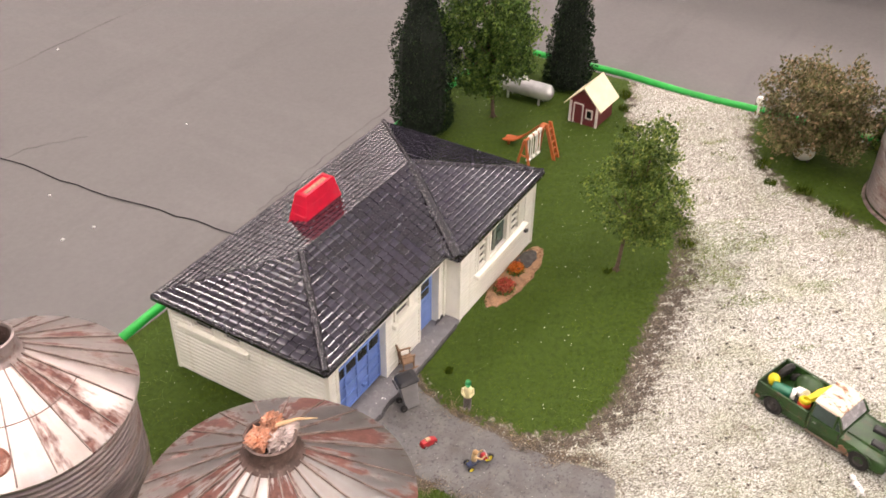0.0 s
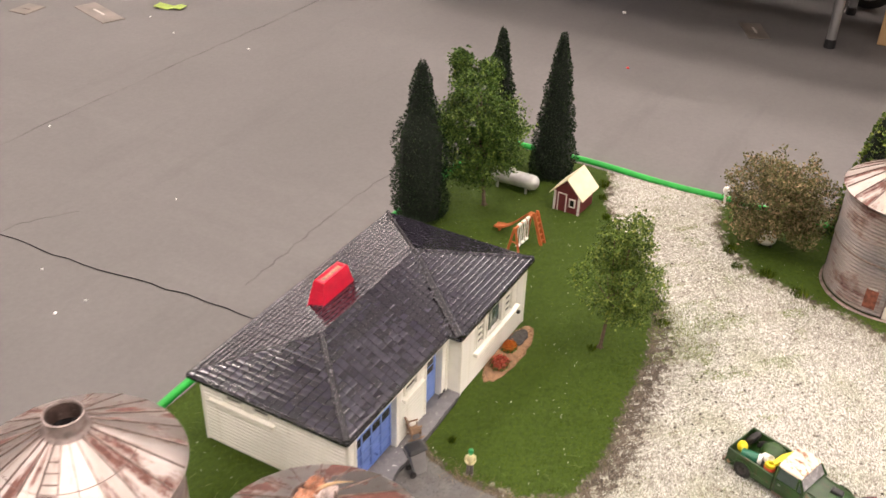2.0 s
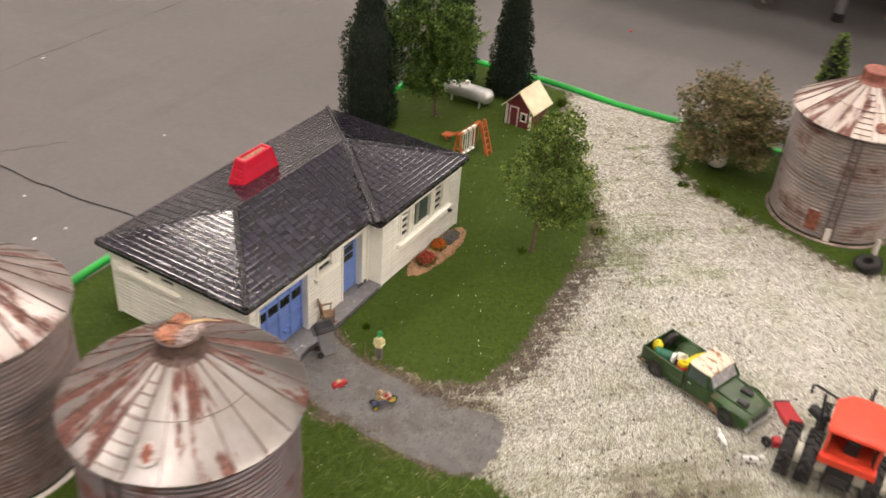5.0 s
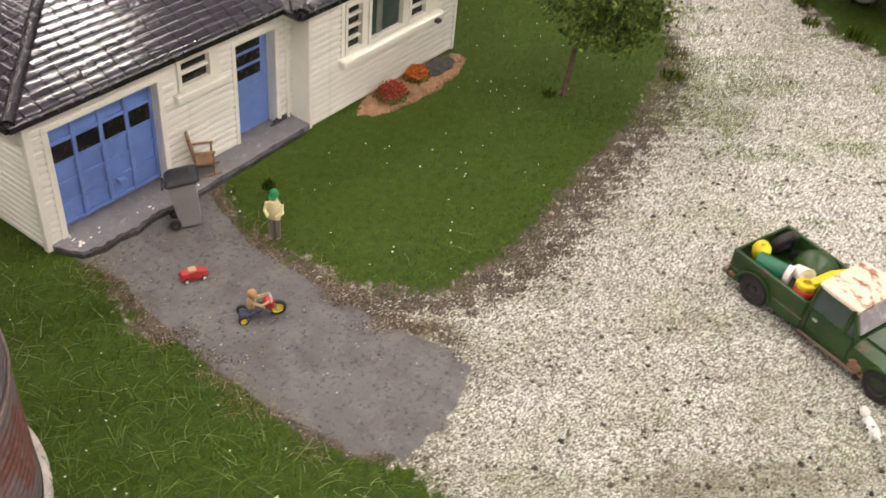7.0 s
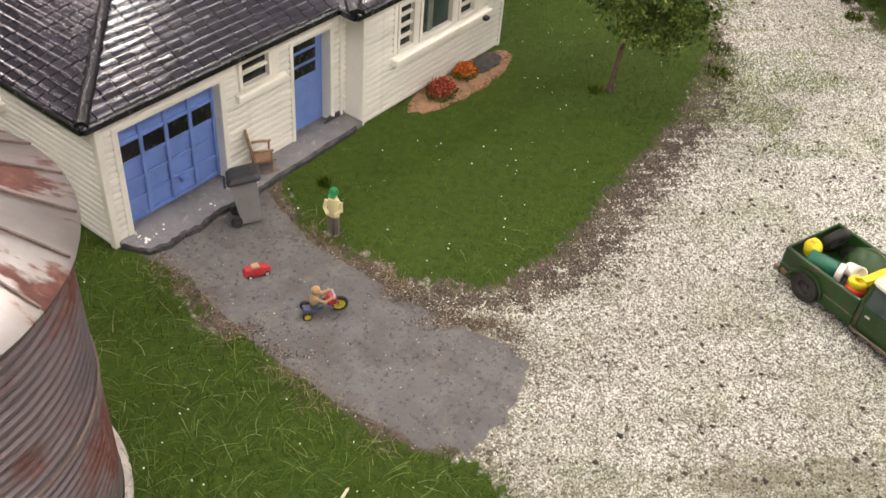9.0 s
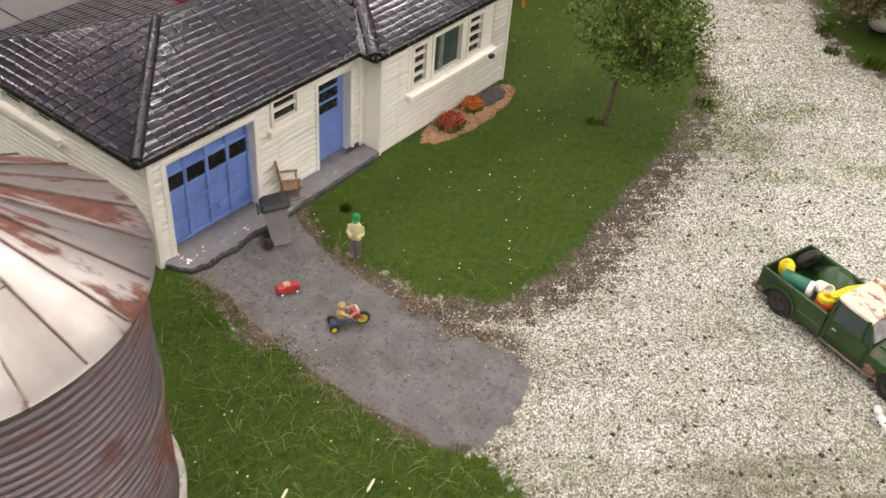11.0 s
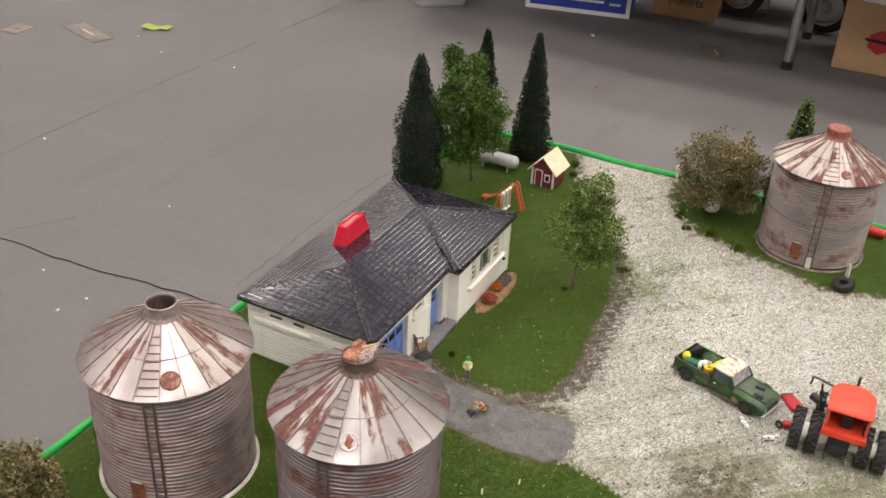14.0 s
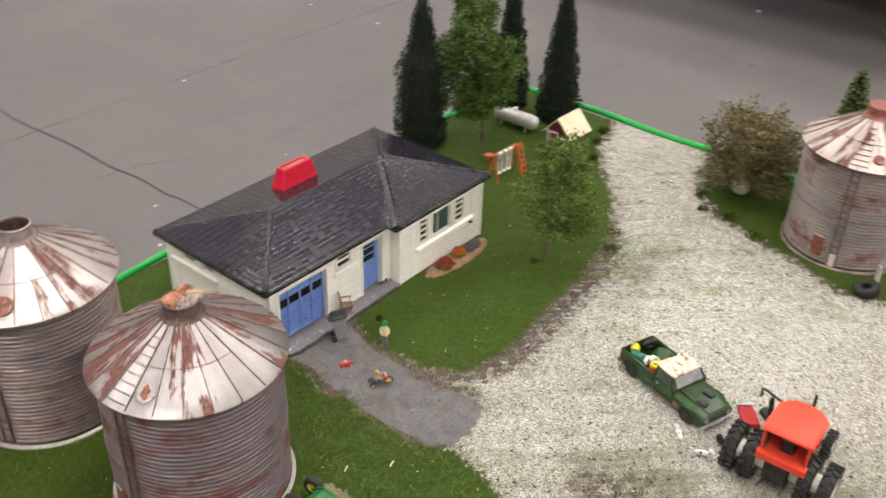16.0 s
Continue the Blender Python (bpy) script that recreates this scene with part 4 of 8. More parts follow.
    keep = (turf < 0.25) & ((drive < nrng.uniform(0.02, 0.9, len(P))) | (nrng.random(len(P)) < 0.006 + 0.10 * smooth01(-P[:, 1] + 0.35 * P[:, 0], 0.178, 0.210))) & (tan_k < 0.3) & (soil < nrng.uniform(0.06, 1.02, len(P))) & ((P[:, 0] > 0.045) | (P[:, 1] < -0.183) | (inside(P, DRIVE) < -0.03) | (nrng.random(len(P)) < 0.05)) & ~footprints(P)
    V, F = stones(P[keep], (0.00024, 0.00058))
    me = soup("grit", V, F, M["grit"])
    me.attributes.new("stain", "FLOAT", "POINT").data.foreach_set("value", np.repeat(dirt(P[keep]), 5).astype(np.float32))
    tagged(new("grit", me), "loose white and grey grit over the yard", "gravel", "", "stuff")
    # darker pebbles where grit meets turf, and a few strewn about
    P = np.vstack([scatter(190000, (-0.03, 0.56, -0.34, 0.06)), scatter_soft(190000, (0.03, 0.38, -0.21, -0.07), 0.03), scatter(40000, (-0.05, 0.45, -0.56, -0.2))])
    turf, drive, tan_k, soil = covers(P)
    keep = ((soil > nrng.uniform(0.25, 1.0, len(P))) | (nrng.random(len(P)) < 0.050)) & (turf < 0.75) & (drive < nrng.uniform(0.0, 1.5, len(P)) ** 0.25) & ~footprints(P)
    V, F = stones(P[keep], (0.00022, 0.00066))
    P = np.vstack([scatter(1500, (-0.02, 0.58, -0.56, 0.04)), scatter_soft(1500, (-0.05, 0.36, -0.40, -0.06), 0.06)])
    turf, drive, tan_k, soil = covers(P)
    big, few = stones(P[(turf < 0.3) & (drive < 0.5) & (nrng.random(len(P)) < 0.55) & ~footprints(P)], (0.0007, 0.0017))
    F = np.vstack([F, few + len(V)])
    V = np.vstack([V, big])
    P = scatter(9000, (-0.01, 0.07, -0.195, -0.02))
    spot = wobble(P, 0.013, 15.0) + 0.6 * wobble(P, 0.005, 16.0)
    P = P[(covers(P)[1] > 0.5) & (nrng.random(len(P)) < 0.03 + 0.22 * smooth01(-P[:, 1], 0.06, 0.18) * smooth01(spot, -0.3, 0.7)) & ~footprints(P)]
    specks, few = stones(P, (0.0002, 0.0006), 0.5)
    F = np.vstack([F, few + len(V)])
    V = np.vstack([V, specks])
    # fine earth spilt over the drive's edges
    P = scatter(80000, (-0.022, 0.085, -0.20, -0.02))
    edge = np.exp(-np.square((inside(P, DRIVE) - 0.001 + 0.003 * wobble(P, 0.009, 18.0)) / 0.0070)) * np.clip(0.6 + 0.6 * wobble(P, 0.016, 19.0), 0.1, 1)
    P = P[(nrng.random(len(P)) < edge * (1 - smooth01(-P[:, 1] - 0.35 * P[:, 0], 0.15, 0.175) * (P[:, 0] > 0.015))) & ~footprints(P)]
    specks, few = stones(P, (0.0002, 0.0006), 0.5)
    F = np.vstack([F, few + len(V)])
    V = np.vstack([V, specks])
    tagged(new("pebbles", soup("pebbles", V, F, M["pebble"])), "brown and black pebbles along the lawn edge", "gravel", "", "stuff")


build_ground()
build_cover()

# ---- the house ----
EAVE, RIDGE = 0.0680, 0.0858       # eave line and ridge height
HX0, HX1, HY0, HY1 = -0.002, 0.267, -0.003, 0.131   # wall faces of the main block
WX0, WY0 = 0.1440, -0.0152         # the wing steps forward from here
ROW = 0.00345                      # one course of siding
WALL_TOP = 0.0665


def siding(wall, face, along0, along1, openings, flip):
    """Courses of siding on one wall face; openings are (a0, a1, z0, z1)."""
    z = 0.0012
    shared = {}
    while z < WALL_TOP - 0.001:
        z1 = min(z + ROW, WALL_TOP)
        cuts = [(along0, along1)]
        for a0, a1, o0, o1 in openings:
            if z1 > o0 + 0.0004 and z < o1 - 0.0004:
                cuts = [c for s, e in cuts for c in ((s, min(e, a0)), (max(s, a1), e)) if c[1] - c[0] > 0.0012]
        for s, e in cuts:
            key = (round(s, 4), round(e, 4), round(z1 - z, 5))
            if key not in shared:
                bm = bmesh.new()
                L, h = e - s, z1 - z
                # a rounded board, with a deep groove above it
                prof = [(0.0003, 0.0), (-0.0007, 0.0), (-0.0010, 0.0004), (-0.0010, h * 0.55), (-0.0007, h - 0.0009), (0.0003, h - 0.00065)]
                hull(bm, [[(x, y, z) for y, z in prof] for x in (0.0, L)])
                me = to_mesh("clapboard", bm)
                me.materials.append(M["siding"])
                shared[key] = me
            ob = new("clapboard", shared[key])
            ob.parent = wall
            if flip == "front":
                ob.matrix_basis = Matrix.Translation((s, face, z))
            elif flip == "left":
                ob.matrix_basis = Matrix.Translation((face, e, z)) @ Matrix.Rotation(radians(-90), 4, "Z")
            elif flip == "right":
                ob.matrix_basis = Matrix.Translation((face, s, z)) @ Matrix.Rotation(radians(90), 4, "Z")
            else:
                ob.matrix_basis = Matrix.Translation((e, face, z)) @ Matrix.Rotation(radians(180), 4, "Z")
        z = z1


def wall_panel(house, x0, x1, y0, y1, openings=(), axis="x"):
    """A wall with openings right through it, built of butted blocks."""
    bm = bmesh.new()
    lo, hi = (x0, x1) if axis == "x" else (y0, y1)
    edges = sorted({lo, hi, *[a for o in openings for a in o[:2]]})
    for a, b in zip(edges, edges[1:]):
        mid = (a + b) / 2
        hole = [(o[2], o[3]) for o in openings if o[0] < mid < o[1]]
        spans = [(0.0, WALL_TOP)]
        for h0, h1 in hole:
            spans = [c for s, e in spans for c in ((s, min(e, h0)), (max(s, h1), e)) if c[1] - c[0] > 1e-4]
        for s, e in spans:
            if axis == "x":
                block(bm, a, b, y0, y1, s, e)
            else:
                block(bm, x0, x1, a, b, s, e)
    bmesh.ops.remove_doubles(bm, verts=bm.verts, dist=1e-6)
    return part("wall", bm, M["siding"], house)


def bar(name, x0, x1, y0, y1, z0, z1, mat, parent, label="", bevel=0.0003):
    bm = bmesh.new()
    block(bm, x0, x1, y0, y1, z0, z1, bevel)
    return part(name, bm, mat, parent, label)


def louvre_window(house, x0, x1, z0, z1, y, panes, mullion=0.0012):
    """A window of stacked narrow panes in a white frame."""
    win = part("window", frame_ring(x0, x1, z0, z1, y - 0.0016, y + 0.0022, 0.0018), M["trim"], house)
    n = panes
    gap = 0.0014
    h = (z1 - z0 - 0.0036 - gap * (n - 1)) / n
    for i in range(n):
        a = z0 + 0.0018 + i * (h + gap)
        bar("pane", x0 + 0.0018, x1 - 0.0018, y + 0.0012, y + 0.0018, a, a + h, M["dark"], win, bevel=0)
        if i:
            bar("glazing_bar", x0 + 0.0018, x1 - 0.0018, y - 0.0006, y + 0.0018, a - gap, a, M["trim"], win, bevel=0.0002)
    return win


def frame_ring(x0, x1, z0, z1, y0, y1, w):
    bm = bmesh.new()
    block(bm, x0, x1, y0, y1, z0, z0 + w)
    block(bm, x0, x1, y0, y1, z1 - w, z1)
    block(bm, x0, x0 + w, y0, y1, z0 + w, z1 - w)
    block(bm, x1 - w, x1, y0, y1, z0 + w, z1 - w)
    return bm


SLAB = ((0, 6, 7, 1), (1, 7, 8, 2), (2, 8, 9, 3), (3, 9, 10, 4), (4, 10, 11, 5), (0, 1, 2, 3), (9, 8, 7, 6), (0, 3, 4, 5), (11, 10, 9, 6))   # faces of one shingle


def shingles(roof, corners, proud, pick):
    """Lapped shingles over a roof face; corners: eave start, eave end, then up and round. Returns pieces for the joined rest."""
    A, B = Vector(corners[0]), Vector(corners[1])
    u = (B - A).normalized()
    nrm = (B - A).cross(Vector(corners[2]) - A).normalized()
    if nrm.z < 0:
        nrm = -nrm
    v = nrm.cross(u)
    if v.z < 0:
        v = -v
    poly = [((Vector(c) - A).dot(u), (Vector(c) - A).dot(v)) for c in corners]
    top = max(p[1] for p in poly)

    def span(h):
        hits = []
        for (a0, b0), (a1, b1) in zip(poly, poly[1:] + poly[:1]):
            if (b0 <= h) != (b1 <= h):
                hits.append(a0 + (a1 - a0) * (h - b0) / (b1 - b0))
        return (min(hits), max(hits)) if len(hits) >= 2 else None

    W, H = 0.0078, 0.0049
    rows = max(1, round(top / H))
    H = top / rows
    rest = []
    shared = {}
    for r in range(rows):
        lo, hi = span(r * H + 1e-5), span((r + 1) * H - 1e-5)
        if not lo or not hi:
            continue
        a = lo[0] + (-(W / 2) if r % 2 else 0)
        while a < lo[1]:
            s, e = max(a, lo[0]), min(a + W - 0.0006, lo[1])
            ts, te = max(a, hi[0]), min(a + W - 0.0006, hi[1])
            a += W
            if e - s < 0.0006:
                continue
            if te - ts < 0.0004:
                mid = min(max((s + e) / 2, hi[0]), hi[1])
                ts, te = mid - 0.0001, mid + 0.0001
            t0, t1 = 0.00118, 0.00106
            o = Vector((s, r * H, 0))
            local = [(x - o.x, y, z) for lx, ux in ((s, ts), (e, te)) for x, y, z in ((lx, 0.0, -0.0002), (lx, 0.0, t0 - 0.00085), (lx, 0.0003, t0 - 0.00036), (lx, 0.0010, t0 - 0.00008), (lx + (ux - lx) * 0.42, 0.0021, t0), (ux, H, t1))]
            m = Matrix((u, v, nrm)).transposed().to_4x4()
            m = m @ Matrix.Rotation(rnd.gauss(0, 0.005), 4, "Y") @ Matrix.Rotation(rnd.gauss(0, 0.005), 4, "X")
            m.translation = A + u * o.x + v * o.y + nrm * proud
            if pick(m.translation):
                key = tuple(round(q, 4) for p in local for q in p)
                if key not in shared:
                    bm = bmesh.new()
                    vs = [bm.verts.new(p) for p in local]
                    for q in SLAB:
                        bm.faces.new([vs[i] for i in q])
                    me = to_mesh("shingle", bm, True)
                    soft_edges(me, 46)
                    me.materials.append(M["shingle"])
                    shared[key] = me
                ob = new("shingle", shared[key])
                ob.parent = roof
                ob.matrix_basis = m
            else:
                rest.append([m @ Vector(p) for p in local])
    return rest


def build_house():
    house = thing("house", pose(0, 0, 0), "white clapboard ranch house with black hip roof and blue doors", "house")
    g = (0.0072, 0.0620, 0.0022, 0.0566)      # garage opening
    w1 = (0.0732, 0.0932, 0.0465, 0.0618)     # small window
    d = (0.1072, 0.1330, 0.0022, 0.0566)      # front door
    front = wall_panel(house, HX0, WX0, HY0, HY0 + 0.004, [g, w1, d])
    tagged(front, "white clapboard front wall")
    siding(front, HY0, HX0 + 0.0022, WX0, [(g[0] - 0.0028, g[1] + 0.0026, 0, g[3] + 0.0025), (w1[0] - 0.002, w1[1] + 0.002, w1[2] - 0.004, w1[3] + 0.002), (d[0] - 0.0022, d[1] + 0.0022, 0, d[3] + 0.002)], "front")
    lw = [(0.0660, 0.0825, 0.0490, 0.0565), (0.0905, 0.1090, 0.0490, 0.0565)]
    left = wall_panel(house, HX0, HX0 + 0.004, HY0 + 0.004, HY1, lw, "y")
    siding(left, HX0, HY0 + 0.0022, HY1, [(0.063, 0.112, 0.0400, 0.0595)], "left")
    wing = [(0.1700, 0.1845, 0.0326, 0.0602), (0.1880, 0.2180, 0.0326, 0.0610), (0.2222, 0.2385, 0.0326, 0.0602)]
    wf = wall_panel(house, WX0, HX1, WY0, WY0 + 0.004, wing)
    siding(wf, WY0, WX0 + 0.0016, HX1 - 0.0016, [(0.1670, 0.2500, 0.0255, 0.0625)], "front")
    ws = wall_panel(house, WX0, WX0 + 0.004, WY0 + 0.004, HY0, (), "y")
    right = wall_panel(house, HX1 - 0.004, HX1, WY0 + 0.004, HY1, (), "y")
    siding(right, HX1, WY0 + 0.0016, HY1, [], "right")
    back = wall_panel(house, HX0 + 0.004, HX1 - 0.004, HY1 - 0.004, HY1)
    siding(back, HY1, HX0, HX1, [], "back")
    # corner boards
    for x0, x1, y0, y1 in ((HX0 - 0.0012, HX0 + 0.0022, HY0 - 0.0012, HY0 + 0.0022), (WX0 - 0.0005, WX0 + 0.0016, WY0 - 0.0012, WY0 + 0.0016), (HX1 - 0.0016, HX1 + 0.0012, WY0 - 0.0012, WY0 + 0.0016), (HX0 - 0.0012, HX0 + 0.0022, HY1 - 0.0016, HY1 + 0.0012)):
        bar("corner_board", x0, x1, y0, y1, 0.0, WALL_TOP, M["trim"], house)
    # garage: casing, reveal, sectional door
    bar("casing", g[0] - 0.0028, g[0] + 0.0003, HY0 - 0.0014, HY0 + 0.0080, 0.0, g[3] - 0.0002, M["trim"], house)
    bar("casing", g[1] - 0.0003, g[1] + 0.0026, HY0 - 0.0014, HY0 + 0.0080, 0.0, g[3] - 0.0002, M["trim"], house)
    bar("header", g[0] - 0.0028, g[1] + 0.0026, HY0 - 0.0016, HY0 + 0.0080, g[3] - 0.0003, g[3] + 0.0025, M["trim"], house)
    door = bar("garage_door", g[0], g[1], HY0 + 0.0053, HY0 + 0.0077, 0.0030, g[3], M["blue"], house, "blue sectional garage door with a row of dark windows")
    cols, rws = 4, 5
    cw, ch = (g[1] - g[0] - 0.0015) / cols, (g[3] - 0.0060) / rws
    for i in range(cols):
        x0 = g[0] + 0.0008 + i * cw
        for j in range(rws):
            z0 = 0.0052 + j * ch
            if j == 3:
                bar("pane", x0 + 0.0016, x0 + cw - 0.0012, HY0 + 0.0043, HY0 + 0.0051, z0 + 0.001, z0 + ch - 0.0012, M["dark"], door, bevel=0)
    for i in range(cols + 1):
        x = g[0] + 0.0008 + i * cw
        bar("stile", max(x - 0.0010, g[0]), min(x + 0.0010, g[1]), HY0 + 0.0038, HY0 + 0.0052, 0.0042, g[3], M["blue"], door)
    for j in range(rws + 1):
        z = 0.0052 + j * ch
        for i in range(cols):
            x0 = g[0] + 0.0008 + i * cw
            bar("rail", x0 + 0.0010, x0 + cw - 0.0010, HY0 + 0.0040, HY0 + 0.0052, max(z - 0.0009, 0.0042), min(z + 0.0009, g[3]), M["blue"], door, bevel=0.0002)
    bar("handle", 0.0375, 0.0415, HY0 + 0.0006, HY0 + 0.0037, 0.0135, 0.0160, M["blue"], door)
    # small window with sill
    louvre_window(house, *w1, HY0, 2)
    bar("casing", w1[1], w1[1] + 0.0045, HY0 - 0.0014, HY0 + 0.003, w1[2] - 0.001, w1[3] + 0.002, M["trim"], house)
    bar("sill", w1[0] - 0.003, w1[1] + 0.0075, HY0 - 0.0042, HY0 + 0.0005, w1[2] - 0.0042, w1[2] - 0.0006, M["trim"], house, "deep cream window sill")
    # front door
    bar("casing", d[0] - 0.0022, d[0] + 0.0003, HY0 - 0.0014, HY0 + 0.0075, 0.0, d[3] - 0.0002, M["trim"], house)
    bar("casing", d[1] - 0.0003, d[1] + 0.0022, HY0 - 0.0014, HY0 + 0.0075, 0.0, d[3] - 0.0002, M["trim"], house)
    bar("header", d[0] - 0.0022, d[1] + 0.0022, HY0 - 0.0016, HY0 + 0.0075, d[3] - 0.0003, d[3] + 0.002, M["trim"], house)
    fd = bar("front_door", d[0], d[1], HY0 + 0.0048, HY0 + 0.0072, 0.0030, d[3], M["blue"], house, "blue front door with three dark panes")
    for i in range(3):
        z0 = 0.0335 + i * 0.0073
        bar("pane", d[0] + 0.0018, d[1] - 0.0052, HY0 + 0.0044, HY0 + 0.0050, z0, z0 + 0.0054, M["dark"], fd, bevel=0)
    bar("panel", d[0] + 0.0040, d[1] - 0.0045, HY0 + 0.0042, HY0 + 0.0049, 0.010, 0.029, M["blue"], fd)
    bar("handle", d[0] + 0.0016, d[0] + 0.0026, HY0 + 0.0032, HY0 + 0.0050, 0.026, 0.0275, M["chrome"], fd)
    bar("pilaster", WX0 - 0.0045, WX0 - 0.0022, HY0 - 0.0018, HY0 + 0.001, 0.0038, WALL_TOP, M["trim"], house)
    # wing windows
    louvre_window(house, *wing[0], WY0, 4)
    louvre_window(house, *wing[2], WY0, 4)
    x0, x1, z0, z1 = wing[1]
    big = part("window", frame_ring(x0, x1, z0, z1, WY0 - 0.0018, WY0 + 0.0024, 0.0020), M["trim"], house, "picture window with a drawn grey-green curtain")
    bar("pane", x0 + 0.002, x1 - 0.002, WY0 + 0.0012, WY0 + 0.0017, z0 + 0.002, z1 - 0.002, M["window_dark"], big, bevel=0)
    bm = bmesh.new()
    for k in range(7):
        lathe_x = x0 + 0.009 + k * 0.0006
        block(bm, lathe_x, lathe_x + 0.0004, WY0 + 0.0003, WY0 + 0.0011, z0 + 0.0022, z1 - 0.0022)
    part("curtain", bm, M["curtain"], big)
    bar("casing", 0.1670, 0.1700, WY0 - 0.0012, WY0 + 0.002, 0.0318, 0.0622, M["trim"], house)
    bar("casing", 0.1845, 0.1880, WY0 - 0.0012, WY0 + 0.002, 0.0318, 0.0622, M["trim"], house)
    bar("casing", 0.2180, 0.2222, WY0 - 0.0012, WY0 + 0.002, 0.0318, 0.0622, M["trim"], house)
    bar("casing", 0.2385, 0.2420, WY0 - 0.0012, WY0 + 0.002, 0.0318, 0.0622, M["trim"], house)
    bar("sill", 0.1655, 0.2510, WY0 - 0.0050, WY0 + 0.0005, 0.0270, 0.0315, M["trim"], house, "long cream sill under the wing windows", 0.0006)
    bar("hose_tap", 0.2410, 0.2445, WY0 - 0.0078, WY0 - 0.0048, 0.0277, 0.0300, M["black"], house, "small black tap")
    # left wall windows
    for a0, a1, b0, b1 in lw:
        bm = frame_ring(-a1, -a0, b0, b1, -0.0016, 0.0022, 0.0014)
        win = part("window", bm, M["trim"], house, at=Matrix.Translation((HX0, 0, 0)) @ Matrix.Rotation(radians(-90), 4, "Z"))
        bar("pane", -a1 + 0.001, -a0 - 0.001, 0.0008, 0.0014, b0 + 0.001, b1 - 0.001, M["dark"], win, bevel=0)
    bar("sill", HX0 - 0.0040, HX0 + 0.0005, 0.0610, 0.1230, 0.0425, 0.0462, M["trim"], house)
    bar("casing", HX0 - 0.0012, HX0 + 0.001, 0.0825, 0.0905, 0.0465, 0.0595, M["trim"], house)
    # roof: the bare deck, fascia, shingles, caps
    e = dict(fl=(-0.0100, -0.0078, EAVE), m0=(0.1352, -0.0078, EAVE), m=(0.1352, -0.0190, EAVE), fr=(0.2740, -0.0190, EAVE), br=(0.2740, 0.1370, EAVE), bl=(-0.0100, 0.1370, EAVE))
    r0, r1 = (0.0635, 0.065, RIDGE), (0.2035, 0.065, RIDGE)
    bm = bmesh.new()
    v = {k: bm.verts.new(p) for k, p in e.items()}
    a, b = bm.verts.new(r0), bm.verts.new(r1)
    low = {k: bm.verts.new((p[0], p[1], EAVE - 0.0026)) for k, p in e.items()}
    for f in ((v["fl"], v["m0"], b, a), (v["m0"], v["m"], b), (v["m"], v["fr"], b), (v["fr"], v["br"], b), (v["br"], v["bl"], a, b), (v["bl"], v["fl"], a)):
        bm.faces.new(f)
    names = ("fl", "m0", "m", "fr", "br", "bl")
    for s, t in zip(names, names[1:] + names[:1]):
        bm.faces.new((v[s], low[s], low[t], v[t]))
    bm.faces.new([low[k] for k in names])
    roof = part("roof", bm, M["ridge"], house, "glossy black hip roof with lapped shingles")
    near = lambda p: p.y < 0.036 and p.x < 0.122
    rest = []
    faces = ([e["fl"], e["m0"], r1, r0], [e["m"], e["fr"], r1], [e["fr"], e["br"], r1], [e["br"], e["bl"], r0, r1], [e["bl"], e["fl"], r0])
    for i, c in enumerate(faces):
        rest += shingles(roof, c, 0.0002, near if i == 0 else (lambda p: False))
    V = np.array([[tuple(p) for p in piece] for piece in rest]).reshape(-1, 3)
    F = (np.array(SLAB)[None] + (np.arange(len(rest)) * 12)[:, None, None]).reshape(-1, 4)
    me = soup("shingle_field", V, F, M["shingle"], True)
    soft_edges(me, 46)
    ob = new("shingle_field", me)
    ob.parent = roof
    tagged(ob, "further courses of black shingles", kind="stuff")
    for name, p0, p1, w in (("ridge_cap", r0, r1, 0.0010), ("hip_cap", e["fl"], r0, 0.0027), ("hip_cap", e["bl"], r0, 0.0012), ("hip_cap", e["m"], r1, 0.0040), ("hip_cap", e["fr"], r1, 0.0020), ("hip_cap", e["br"], r1, 0.0020)):
        bm = bmesh.new()
        p0, p1 = Vector(p0), Vector(p1)
        u = (p1 - p0).normalized()
        s = u.cross(UP).normalized()
        n = s.cross(u)
        k = 0.55 if w < 0.0015 else 1.0
        prof = [(-w, -0.0008), (-w, 0.0006 * k), (-w * 0.86, 0.0013 * k), (-w * 0.62, 0.0020 * k), (-w * 0.3, 0.0025 * k), (0.0, 0.0027 * k), (w * 0.3, 0.0025 * k), (w * 0.62, 0.0020 * k), (w * 0.86, 0.0013 * k), (w, 0.0006 * k), (w, -0.0008)]
        hull(bm, [[p + s * x + n * (z + 0.0004) for x, z in prof] for p in (p0 + u * 0.0005, p1 - u * 0.0002)])
        part(name, bm, M["ridge"], roof, smooth=True)
    for s, t in zip(names, names[1:] + names[:1]):
        p0, p1 = Vector(e[s]), Vector(e[t])
        bm = bmesh.new()
        d2 = (p1 - p0).normalized()
        o = d2.cross(UP)
        hull(bm, [[p + o * x + UP * z for x, z in ((-0.0004, -0.0032), (0.0012, -0.0032), (0.0015, -0.0004), (0.0008, 0.0004), (-0.0004, 0.0004))] for p in (p0, p1)])
        part("gutter", bm, M["ridge"], roof)
    # chimney: a red stepped box, open along its top
    bm = bmesh.new()
    rings = []
